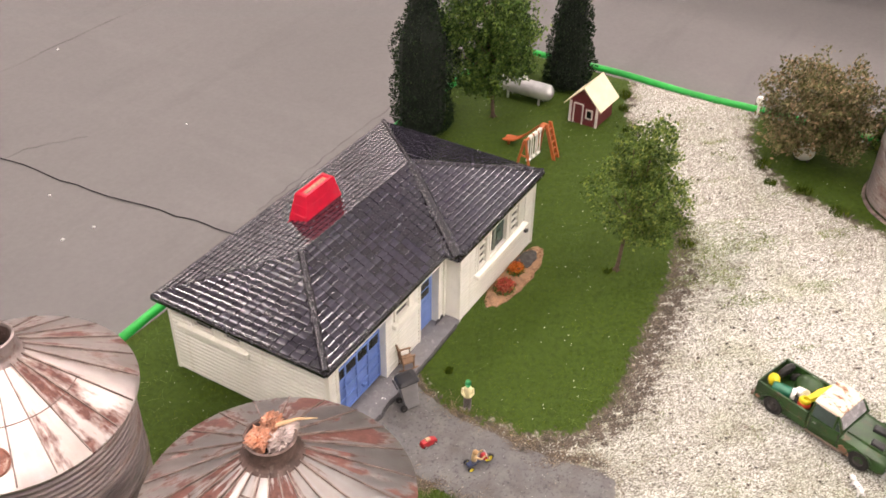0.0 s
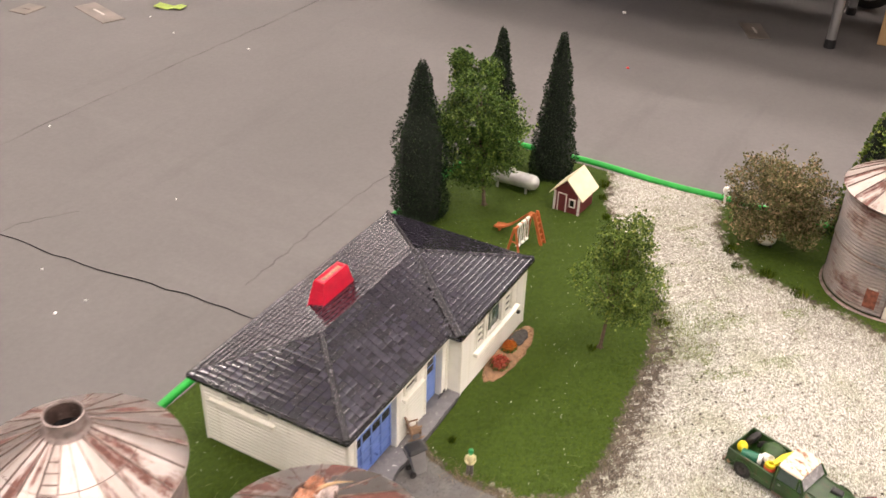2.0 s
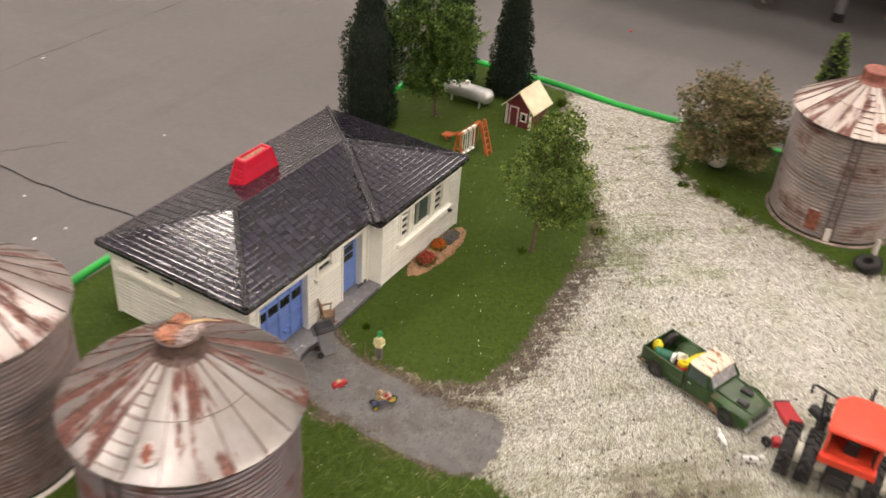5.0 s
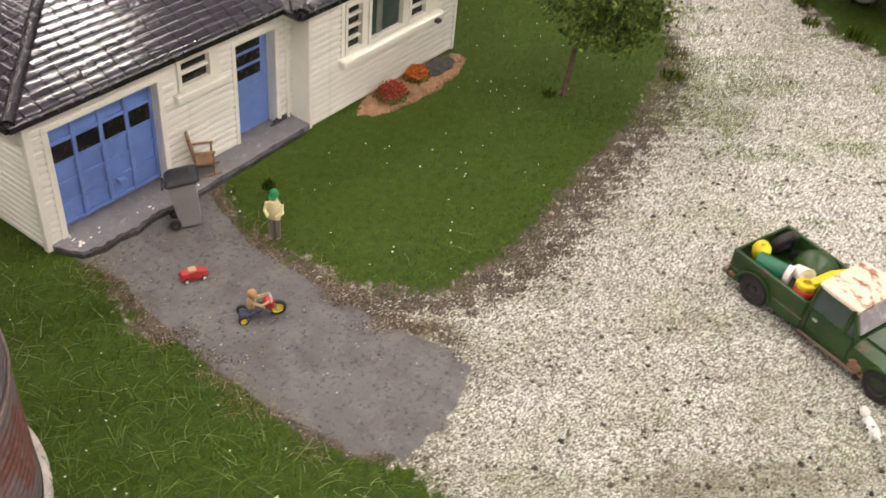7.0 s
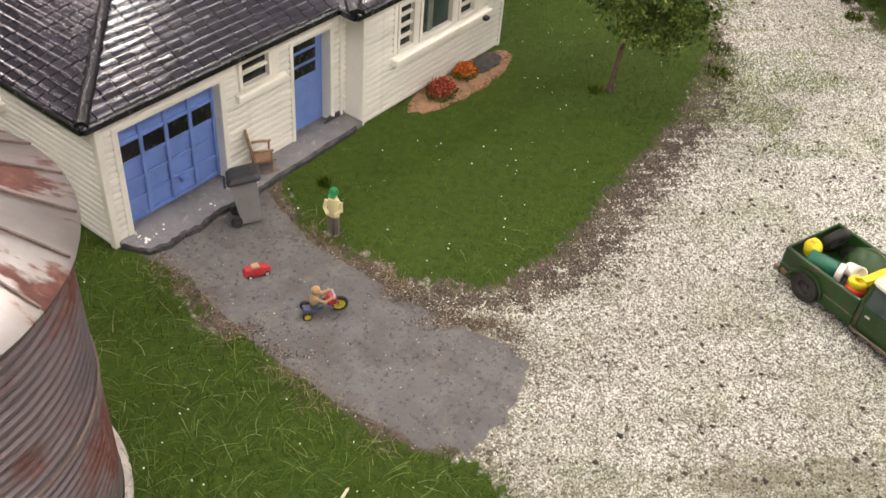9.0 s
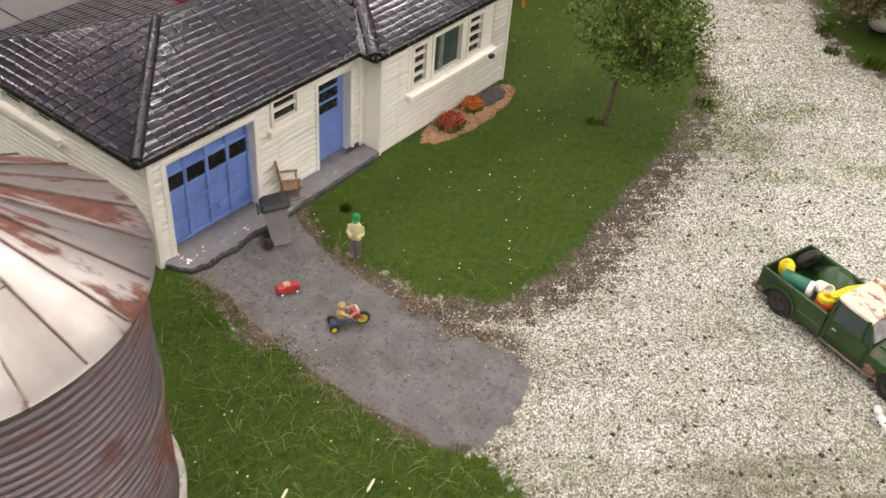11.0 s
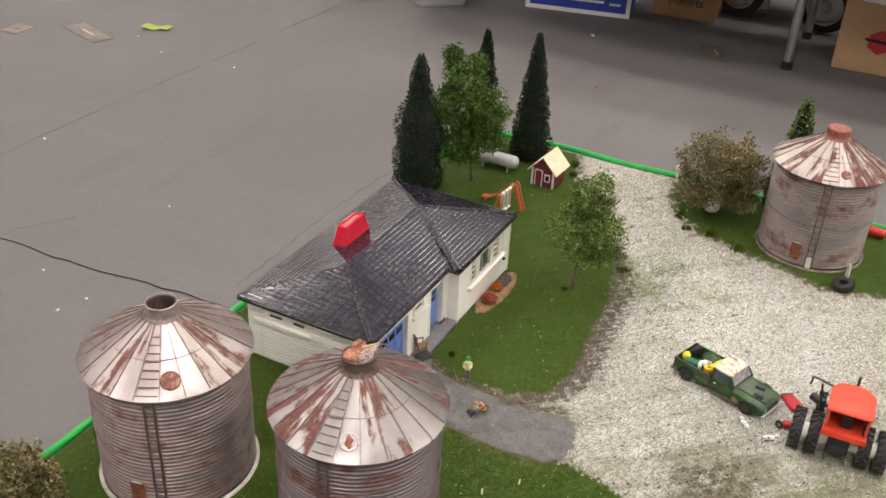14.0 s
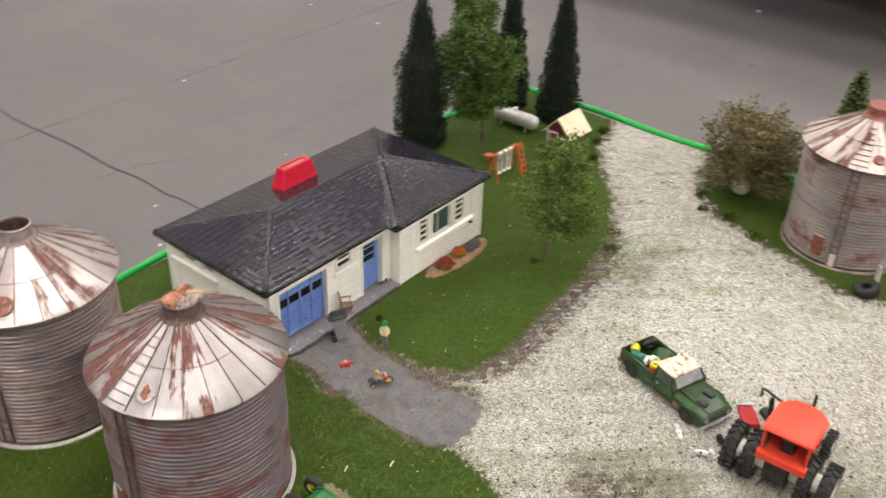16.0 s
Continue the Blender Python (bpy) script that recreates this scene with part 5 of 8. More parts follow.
    for z, i in ((0.0745, -0.0006), (0.0764, -0.0006), (0.0768, 0.0004), (0.0836, 0.0020), (0.0838, 0.0023), (0.0906, 0.0039), (0.0908, 0.0042), (0.0982, 0.0060), (0.0993, 0.0070), (0.0993, 0.0090), (0.0978, 0.0094)):
        rings.append([(0.0990 + i, 0.0880 + i * 0.55, z), (0.1450 - i, 0.0880 + i * 0.55, z), (0.1450 - i, 0.1050 - i * 0.55, z), (0.0990 + i, 0.1050 - i * 0.55, z)])
    hull(bm, rings)
    chim = part("chimney", bm, M["red_plastic"], house, "bright red plastic chimney block")
    bar("slot", 0.1095, 0.1345, 0.0947, 0.0983, 0.0972, 0.0983, M["rust_brown"], chim, bevel=0.0002)
    # stoop and drive apron
    bm = bmesh.new()
    outline = [(0.0, 0.006), (-0.001, -0.006), (0.004, -0.0165), (0.013, -0.0195), (0.022, -0.0185), (0.030, -0.0200), (0.040, -0.0180), (0.060, -0.0190), (0.100, -0.0178), (0.1435, -0.0165), (0.1435, 0.003), (0.06, 0.006)]
    hull(bm, [[(x, y, z) for x, y in outline] for z in (0.0, 0.0036)])
    stoop = solo("stoop", bm, M["stoop"], Matrix(), "low grey concrete stoop with a broken dark edge", "stoop", "", "structure")
    bm = bmesh.new()
    lip = []
    for (ax, ay), (bx, by) in zip(outline[1:9], outline[2:10]):
        lip += [(ax + (bx - ax) * k / 8, ay + (by - ay) * k / 8) for k in range(8)]
    hull(bm, [[(x, y - 0.0008 - 0.0005 * abs(math.sin(i * 1.7)), -0.0002), (x, y - 0.0009 - 0.0006 * abs(math.sin(i * 2.9)), 0.0028 + 0.0005 * math.sin(i * 2.1)), (x, y - 0.0002 + 0.0006 * abs(math.sin(i * 1.3)), 0.0037 + 0.0003 * math.sin(i * 1.1)), (x, y + 0.0016, -0.0002)] for i, (x, y) in enumerate(lip)])
    part("stoop_edge", bm, M["stoop_edge"], stoop, "crumbled dark edge")
    # flakes of white paint shed onto the slab
    rng = np.random.default_rng(15)
    P = np.vstack([rng.normal((0.006, -0.010), (0.0035, 0.0035), (16, 2)), rng.normal((0.064, -0.010), (0.005, 0.004), (14, 2)), rng.uniform((0.01, -0.017), (0.14, -0.005), (16, 2))])
    P = P[(P[:, 1] > -0.0165) & (P[:, 1] < -0.004) & (P[:, 0] > 0.001)]
    V, F = stones(P, (0.0002, 0.0009), 0.3)
    V[:, 2] += 0.0035
    tagged(new("paint_flakes", soup("paint_flakes", V, F, M["siding"])), "white paint flakes scattered on the stoop", "paint flakes", "", "stuff")
    for k in range(9):
        x = 0.128 + 0.0016 * k
        bm = bmesh.new()
        block(bm, x, x + 0.0017, HY0 - 0.0016, HY0 - 0.0008, 0.0036, 0.0046 + 0.0024 * abs(math.sin(k * 2.3)), 0.0002)
        part("stain", bm, M["stoop_edge"], stoop)


build_house()

# ---- grain bins ----
def polar(r, a, z):
    return Vector((r * math.cos(radians(a)), r * math.sin(radians(a)), z))


def build_bin(x, y, R, eave, collar_z, facing, wall, roof_mat, top, label, lean=(0, 0)):
    """A round corrugated bin: facing is the azimuth of its ladder."""
    b = thing("grain_bin", pose(x, y, 0, lean[0], lean[1], 0), label, "grain bin", "grain bins")
    bm = bmesh.new()
    waves = 30
    prof = []
    for i in range(waves):
        for f, dr in ((0.0, -0.0013), (0.16, -0.0001), (0.42, 0.0005), (0.70, 0.0003), (0.90, -0.0006)):
            prof.append((R + dr, 0.003 + (eave - 0.004) * (i + f) / waves))
    prof.append((R, eave - 0.001))
    lathe(bm, prof, 88)
    part("wall", bm, wall, b, smooth=False)
    bm = bmesh.new()
    lathe(bm, [(R + 0.0006, eave * 0.49), (R + 0.0012, eave * 0.495), (R + 0.0012, eave * 0.505), (R + 0.0006, eave * 0.51)], 72)
    part("band", bm, M["seam"], b, smooth=True)
    bm = bmesh.new()
    lathe(bm, [(R - 0.002, 0.0), (R + 0.0034, 0.0), (R + 0.0035, 0.0013), (R + 0.0026, 0.0022), (R + 0.0008, 0.0026)], 72)
    part("base_ring", bm, M["base_ring"] if top != "cap" else M["seam"], b, "pale base flange", smooth=True)
    r_in = 0.0125
    RO = R + 0.0048
    slope = (collar_z - eave) / (RO - r_in)
    bm = bmesh.new()
    lathe(bm, [(R - 0.001, eave - 0.0012), (RO, eave - 0.0014), (RO + 0.0004, eave - 0.0002), (RO - 0.001, eave + slope * 0.001 + 0.0004)] + [(RO - (RO - r_in) * k, eave + 0.0004 + (collar_z - eave) * k) for k in (0.12, 0.3, 0.5, 0.7, 0.85, 1.0)], 96)
    roof = part("roof", bm, roof_mat, b, smooth=True)
    ribs = SHEETS
    bm = bmesh.new()
    p0, p1 = Vector((RO - 0.0006, 0, eave + 0.0006)), Vector((r_in + 0.0015, 0, collar_z - 0.0004))
    n = Vector((slope, 0, 1)).normalized()
    hull(bm, [[p + Vector((0, yy, 0)) + n * zz for yy, zz in ((-0.0004, -0.0004), (-0.0003, 0.0008), (0.0003, 0.0008), (0.0004, -0.0004))] for p in (p0, p1)])
    rib = to_mesh("rib", bm)
    rib.materials.append(M["seam"])
    for i in range(ribs):
        ob = new("rib", rib)
        ob.parent = roof
        ob.matrix_basis = Matrix.Rotation(radians(facing + (i + 0.5) * 360 / ribs), 4, "Z")

    def on_roof(k, a, lift=0.0):
        """A place k of the way up the roof at azimuth a."""
        r = RO - (RO - r_in) * k
        return polar(r, a, eave + 0.0004 + (collar_z - eave) * k) + polar(slope, a, 1).normalized() * lift

    # purlin ring halfway up
    bm = bmesh.new()
    tube(bm, [on_roof(0.50, facing + i * 5, 0.0003) for i in range(-10, 19)], 0.00026, n=5)
    part("ring_seam", bm, M["rung"], roof)
    # roof ladder: rungs in the ladder panel
    for k in range(8):
        bm = bmesh.new()
        q = 0.06 + k * 0.105
        half = 360 / ribs / 2 * 0.86
        tube(bm, [on_roof(q, facing - half, 0.0006), on_roof(q, facing, 0.0009), on_roof(q, facing + half, 0.0006)], 0.00045, n=5)
        part("rung", bm, M["rung"], roof)
    # hatch in the next panel
    c = on_roof(0.235, facing + 360 / ribs, 0.0)
    nn = polar(slope, facing + 360 / ribs, 1).normalized()
    m = Matrix.Translation(c) @ nn.to_track_quat("Z", "Y").to_matrix().to_4x4()
    bm = bmesh.new()
    hr = {"cap": 0.0056, "paper": 0.0068, "open": 0.0076}[top]
    lathe(bm, [(hr - 0.0002, 0.0), (hr, 0.0009), (hr - 0.0008, 0.0014), (hr - 0.0012, 0.0010), (0.0001, 0.0011)], 26)
    part("hatch", bm, M["hatch_flake"] if top == "paper" else M["hatch_rust"], roof, "round rusty roof hatch", True, m)
    if top == "paper":
        bm = bmesh.new()
        hull(bm, [[(hr * k * (0.40 + 0.10 * math.sin(2.1 * i)) * math.cos(math.pi * i / 9), hr * k * (0.72 + 0.14 * math.sin(1.3 * i + 1)) * math.sin(math.pi * i / 9), z) for i in range(18)] for k, z in ((1.0, 0.0008), (0.9, 0.0015))])
        part("rust_patch", bm, M["rust"], roof, "flaking rust on the hatch", at=m)
    # wall ladder: two rails and rungs
    for side in (-1, 1):
        bm = bmesh.new()
        a = facing + side * 3.3
        tube(bm, [polar(R + 0.0013, a, 0.004), polar(R + 0.0013, a, eave - 0.0015)], 0.0009, n=5)
        part("ladder_rail", bm, M["rail"], b)
    for i in range(13):
        z = 0.010 + i * (eave - 0.018) / 12
        bm = bmesh.new()
        tube(bm, [polar(R + 0.0013, facing - 3.3, z), polar(R + 0.0015, facing + 3.3, z)], 0.00055, n=5)
        part("ladder_rung", bm, M["rail"], b)
    # door low in the wall
    bm = bmesh.new()
    rows = []
    for z in (0.010, 0.030):
        rows.append([polar(R + 0.0014, facing - 22 + k * 2.2, z) for k in range(6)] + [polar(R + 0.0002, facing - 22 + k * 2.2, z) for k in range(5, -1, -1)])
    hull(bm, rows)
    dr = part("door", bm, M["rust"], b, "small rusty bin door")
    bm = bmesh.new()
    block(bm, -0.0006, 0.0006, -0.004, 0.004, 0.0, 0.0012, 0.0002, m=Matrix.Translation(polar(R + 0.0018, facing - 16.5, 0.0312)) @ Matrix.Rotation(radians(facing - 16.5), 4, "Z"))
    part("door_hood", bm, M["base_ring"], dr)
    # collar
    bm = bmesh.new()
    h = 0.0098
    lathe(bm, [(r_in + 0.0030, collar_z - 0.0016), (r_in + 0.0008, collar_z + 0.0008), (r_in - 0.0002, collar_z + 0.002), (r_in - 0.0002, collar_z + h), (r_in - 0.0014, collar_z + h + 0.0004), (r_in - 0.0020, collar_z + h - 0.0004), (r_in - 0.0020, collar_z - 0.004)], 36)
    col = part("collar", bm, {"open": M["collar"], "paper": M["collar_rust"], "cap": M["cap_red"]}[top], b, "short round fill collar", True)
    # near-black disc closes the collar, standing for the shade down the hole
    bm = bmesh.new()
    lathe(bm, [(0.0001, collar_z - 0.003), (r_in - 0.0019, collar_z - 0.003)], 24)
    part("fill_hole", bm, M["dark"], col)
    if top == "open":
        # extra inner sleeve in dark rust, so the open collar looks shaded inside
        bm = bmesh.new()
        lathe(bm, [(r_in - 0.0021, collar_z + h - 0.0012), (r_in - 0.0022, collar_z - 0.003)], 36)
        part("lining", bm, M["collar_rust"], col, "rusty inside of the collar, coloured dark to stand for its shade", True)
    if top == "cap":
        bm = bmesh.new()
        lathe(bm, [(r_in + 0.0003, collar_z + 0.0035), (r_in + 0.0006, collar_z + h), (r_in - 0.0006, collar_z + h + 0.0012), (0.0001, collar_z + h + 0.0016)], 10)
        part("cap", bm, M["cap_red"], col, "red-brown lid")
    if top == "paper":
        def crumple(c, size, seed, sub=4):
            """A wad of paper: a ball folded into many sharp creases."""
            out = bmesh.ops.create_icosphere(bm, subdivisions=sub, radius=1.0)
            for v in out["verts"]:
                p = v.co.copy()
                k = 0.62 + 0.45 * abs(noise.noise(p * 2.2 + Vector((seed, 0, 0)))) + 0.6 * abs(noise.noise(p * 4.9 + Vector((0, seed, 0)))) + 0.35 * noise.noise(p * 9.0 + Vector((0, 0, seed)))
                v.co = Vector(c) + Vector((p.x * size[0], p.y * size[1], p.z * size[2])) * k

        bm = bmesh.new()
        crumple((-0.0030, 0.0030, collar_z + h - 0.0005), (0.0080, 0.0066, 0.0042), 3.0)
        crumple((0.0062, 0.0040, collar_z + h + 0.0012), (0.0062, 0.0050, 0.0040), 11.0)
        part("stuffing", bm, M["paper_orange"], col, "crumpled orange paper stuffed into the collar")
        bm = bmesh.new()
        crumple((0.0015, -0.0050, collar_z + h - 0.0012), (0.0088, 0.0056, 0.0040), 21.0)
        crumple((0.0092, -0.0048, collar_z + h - 0.0004), (0.0048, 0.0040, 0.0030), 29.0, 2)
        part("foil", bm, M["paper_foil"], col, "crumpled pale foil")
        bm = bmesh.new()
        tube(bm, [(0.0050, 0.0010, collar_z + h + 0.0016), (0.0125, -0.0060, collar_z + h + 0.0030), (0.0190, -0.0125, collar_z + h + 0.0012)], 0.0013, 0.0003, 5)
        part("straw", bm, M["mulch_straw"], col, "tan straw poking out of the collar")
    return b


build_bin(-0.150, 0.0915, 0.0612, 0.1155, 0.1480, 209, M["wall_tin"], M["roof_tin"], "open", "galvanised corrugated grain bin with streaked roof and open collar")
build_bin(-0.1285, -0.070, 0.0612, 0.1155, 0.1480, 188.5, M["wall_tin_rusty"], M["roof_tin_worn"], "paper", "rust-stained corrugated grain bin with paper stuffed in its collar")
build_bin(0.508, -0.304, 0.0590, 0.1120, 0.1430, 188, M["wall_tin_bright"], M["roof_tin_rusty"], "cap", "corrugated grain bin with heavily rusted roof and red cap")

# ---- trees and plants ----
def leaf_cloud(centres, spread, per, size, rng, squash=0.8):
    """Small bent leaves about many clump centres."""
    n = len(centres) * per
    C = np.repeat(centres, per, 0) + rng.normal(0, 1, (n, 3)) * spread * (1, 1, squash)
    a = rng.normal(0, 1, (n, 3))
    a /= np.linalg.norm(a, axis=1)[:, None]
    b = np.cross(a, rng.normal(0, 1, (n, 3)))
    b /= np.linalg.norm(b, axis=1)[:, None]
    s = rng.uniform(*size, n)[:, None]
    nrm = np.cross(a, b)
    V = np.stack([C - a * s, C + b * s * 0.55 + nrm * s * 0.15, C + a * s, C - b * s * 0.55 + nrm * s * 0.15], 1).reshape(-1, 3)
    return V, np.arange(4 * n).reshape(-1, 4)


def leafy_tree(name, x, y, tall, crown_z, rx, rz, seed, leaf, label, category, clumps=150, per=26, size=(0.0011, 0.0024), lean=(0.0, 0.0), trunk=0.0026, lumps=0.35, ry=None, bottom=-0.8, spurs=()):
    """A tapered trunk with limbs and an uneven crown of many small leaves."""
    rng = np.random.default_rng(seed)
    r = random.Random(seed)
    ry = ry or rx
    t = thing(name, pose(x, y, 0), label, category)
    top = Vector((lean[0], lean[1], crown_z))
    bm = bmesh.new()
    bend = [Vector((0, 0, -0.001)), Vector((r.uniform(-0.003, 0.003), r.uniform(-0.003, 0.003), crown_z * 0.35)) + top * 0.2, top * 0.7 + Vector((r.uniform(-0.002, 0.002), 0, 0)), top + Vector((0, 0, rz * 0.5))]
    bend[1].z, bend[2].z = crown_z * 0.35, crown_z * 0.72
    tube(bm, bend, trunk, trunk * 0.35, 7)
    for i in range(5):
        a = 2 * math.pi * i / 5
        tube(bm, [(trunk * 0.6 * math.cos(a), trunk * 0.6 * math.sin(a), 0.003), (trunk * 2.2 * math.cos(a), trunk * 2.2 * math.sin(a), -0.0006)], trunk * 0.45, trunk * 0.15, 5)
    # lobes: the crown is a handful of uneven masses
    lobes = []
    for i in range(11):
        k = rng.normal(0, 1, 3)
        k /= np.linalg.norm(k)
        if k[2] < bottom:
            k[2] = -k[2]
        d = k * np.array([rx, ry, rz]) * rng.uniform(0.35, 0.72)
        lobes.append((d + (top.x, top.y, crown_z), rng.uniform(0.36, 0.6) * min(rx, rz)))
        p1 = Vector(lobes[-1][0])
        s = bend[1].lerp(bend[2], r.uniform(0.3, 1.0))
        tube(bm, [s, s.lerp(p1, 0.5) + Vector((0, 0, -0.002)), p1], trunk * 0.42, trunk * 0.12, 5)
    for dx, dy, z, rad in spurs:
        lobes.append((np.array((top.x + dx, top.y + dy, z)), rad))
        tube(bm, [bend[2], Vector(lobes[-1][0])], trunk * 0.35, trunk * 0.12, 5)
    part("trunk", bm, M["bark"], t, smooth=True)
    cs = []
    while len(cs) < clumps:
        c, rad = lobes[rng.integers(len(lobes))]
        k = rng.normal(0, 1, 3)
        k /= np.linalg.norm(k)
        p = c + k * rad * rng.uniform(0.72, 1.12)
        if rng.random() < lumps and p[2] < crown_z - rz * 0.5:
            continue
        cs.append(p)
    V, F = leaf_cloud(np.array(cs), rx * 0.075, per, size, rng)
    crown = new("crown", soup("crown", V, F, leaf))
    crown.parent = t
    return t


def conifer(x, y, tall, rad, seed, label, bulge=0.0, sprigs=11000, mat=None, name="conifer", trunk=True, lean=(0, 0), size=(0.0009, 0.0021)):
    """A narrow evergreen: dense sprigs set round a tapering core."""
    rng = np.random.default_rng(seed)
    t = thing(name, pose(x, y, 0, lean[0], lean[1], 0), label, "conifer tree", "evergreens")
    bm = bmesh.new()
    def prof(h):
        if bulge:
            # a full column below, stepping in to a slim leader
            return rad * float(np.interp(h, (0.0, 0.08, 0.54, 0.63, 0.71, 0.90, 1.0), (0.88, 1.0, 0.98, 0.70, 0.50, 0.30, 0.02))) + 0.0008
        return rad * (0.80 + 0.20 * min(1, h / 0.12)) * (1 - h) ** 0.72 + 0.0008

    # solid cone, near black: the crown's inner shade put into its colour
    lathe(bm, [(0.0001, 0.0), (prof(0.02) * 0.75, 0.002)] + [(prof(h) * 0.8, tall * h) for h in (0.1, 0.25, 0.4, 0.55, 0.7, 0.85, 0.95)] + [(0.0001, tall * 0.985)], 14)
    part("core", bm, M["needle_core"], t, "solid core painted dark as the shade inside the foliage")
    h = 1 - np.sqrt(rng.uniform(0, 1, sprigs))
    h = np.where(rng.random(sprigs) < 0.3, rng.uniform(0, 0.99, sprigs), h)
    a = rng.uniform(0, 2 * np.pi, sprigs)
    lump = 1 + 0.06 * np.sin(a * 3 + h * 21 + seed) + 0.05 * np.sin(a * 5 - h * 33) + 0.05 * np.sin(h * 60 + a)
    r = np.array([prof(v) for v in h]) * lump * rng.uniform(0.8, 1.04, sprigs)
    P = np.column_stack([r * np.cos(a), r * np.sin(a), h * tall])
    d = np.column_stack([np.cos(a), np.sin(a), rng.uniform(-0.2, 1.1, sprigs)]) + rng.normal(0, 0.35, (sprigs, 3))
    d /= np.linalg.norm(d, axis=1)[:, None]
    s = np.cross(d, rng.normal(0, 1, (sprigs, 3)))
    s /= np.linalg.norm(s, axis=1)[:, None]
    L = rng.uniform(*size, sprigs)[:, None]
    V = np.stack([P - s * L * 0.4, P + s * L * 0.4, P + d * L + s * L * 0.25, P + d * L - s * L * 0.25], 1).reshape(-1, 3)
    ob = new("foliage", soup("foliage", V, np.arange(4 * sprigs).reshape(-1, 4), mat or M["needle"]))
    ob.parent = t
    if trunk:
        bm = bmesh.new()
        lathe(bm, [(0.003, -0.001), (0.0024, 0.012)], 8, True)
        part("trunk", bm, M["bark"], t)
    return t


leafy_tree("young_tree", 0.268, -0.0935, 0.138, 0.082, 0.039, 0.058, 11, M["leaf"], "small broad-leaved tree with airy green crown on the lawn", "tree", 460, 32, (0.0008, 0.0019), (0.005, -0.012), 0.0019, 0.05, spurs=((0.004, -0.014, 0.052, 0.016), (-0.010, 0.008, 0.056, 0.014), (0.012, -0.004, 0.046, 0.013), (0.006, -0.020, 0.070, 0.014), (0.0, -0.002, 0.126, 0.014)))
leafy_tree("shade_tree", 0.445, 0.116, 0.18, 0.104, 0.048, 0.080, 23, M["leaf_dark"], "tall leafy shade tree with full green crown behind the house", "tree", 820, 38, (0.0010, 0.0023), (-0.004, 0.010), 0.0022, 0.0, spurs=((0.0, 0.024, 0.168, 0.006), (0.0, 0.019, 0.153, 0.013), (0.0, -0.012, 0.163, 0.010), (0.0, -0.012, 0.058, 0.022), (-0.010, 0.012, 0.052, 0.020), (0.008, -0.026, 0.086, 0.022), (0.004, -0.034, 0.070, 0.016), (0.0, 0.020, 0.072, 0.020), (-0.012, -0.006, 0.046, 0.016)))
leafy_tree("ornamental_tree", 0.540, -0.184, 0.13, 0.0605, 0.054, 0.052, 37, M["leaf_olive"], "rounded olive and russet tree at the yard's far side", "tree", 640, 26, (0.0011, 0.0024), (-0.010, 0.000), 0.0024, 0.0, spurs=((-0.022, 0.024, 0.030, 0.014), (-0.026, 0.008, 0.036, 0.013), (-0.012, -0.030, 0.034, 0.015), (0.010, 0.034, 0.032, 0.014)))
leafy_tree("bush", -0.278, 0.132, 0.11, 0.050, 0.046, 0.050, 41, M["leaf_olive"], "dense olive green bush near the board's edge", "bush", 420, 26, (0.0012, 0.0026), (0, 0), 0.003, 0.0)
conifer(0.386, 0.1655, 0.182, 0.0285, 3, "tall dark evergreen close behind the house", 0.16)
conifer(0.545, 0.152, 0.172, 0.0265, 5, "tall slim dark evergreen behind the shade tree")
conifer(0.553, 0.0815, 0.178, 0.0285, 8, "tall dark pointed evergreen beside the tank")
conifer(0.592, -0.258, 0.150, 0.0285, 9, "thin light green conifer behind the bin", 0, 2800, M["leaf"], size=(0.0018, 0.004))


def tuft(x, y, r, h, seed, mat, label, name="tuft", blades_n=110, category="grass tuft"):
    rng = np.random.default_rng(seed)
    a = rng.uniform(0, 2 * np.pi, blades_n)
    q = r * np.sqrt(rng.uniform(0, 1, blades_n)) * 0.5
    P = np.column_stack([q * np.cos(a), q * np.sin(a), np.full(blades_n, -0.0003)])
    b = rng.uniform(0, 2 * np.pi, blades_n)
    L = rng.uniform(0.5, 1.0, blades_n) * h
    t = rng.uniform(0.05, 0.8, blades_n)
    tip = P + np.column_stack([np.cos(b) * np.sin(t), np.sin(b) * np.sin(t), np.cos(t)]) * L[:, None]
    s = np.column_stack([-np.sin(b), np.cos(b), np.zeros(blades_n)]) * 0.0004
    V = np.stack([P - s, P + s, tip], 1).reshape(-1, 3)
    ob = new(name, soup(name, V, np.arange(3 * blades_n).reshape(-1, 3), mat))
    ob.matrix_basis = pose(x, y, 0)
    return tagged(ob, label, category, "grass tufts")


for i, (x, y, r, h) in enumerate(((0.497, -0.150, 0.016, 0.011), (0.470, -0.196, 0.014, 0.011), (0.47, -0.165, 0.012, 0.007), (0.452, -0.232, 0.018, 0.009), (0.262, -0.087, 0.009, 0.006), (0.36, -0.118, 0.015, 0.006), (0.334, -0.13, 0.014, 0.006), (0.53, 0.006, 0.010, 0.010), (0.49, -0.014, 0.010, 0.009), (0.56, 0.016, 0.012, 0.012), (-0.16, 0.168, 0.016, 0.010), (0.093, -0.037, 0.006, 0.006))):
    tuft(x, y, r, h, 60 + i, M["blade"], "ragged green grass tuft at the edge of the turf")


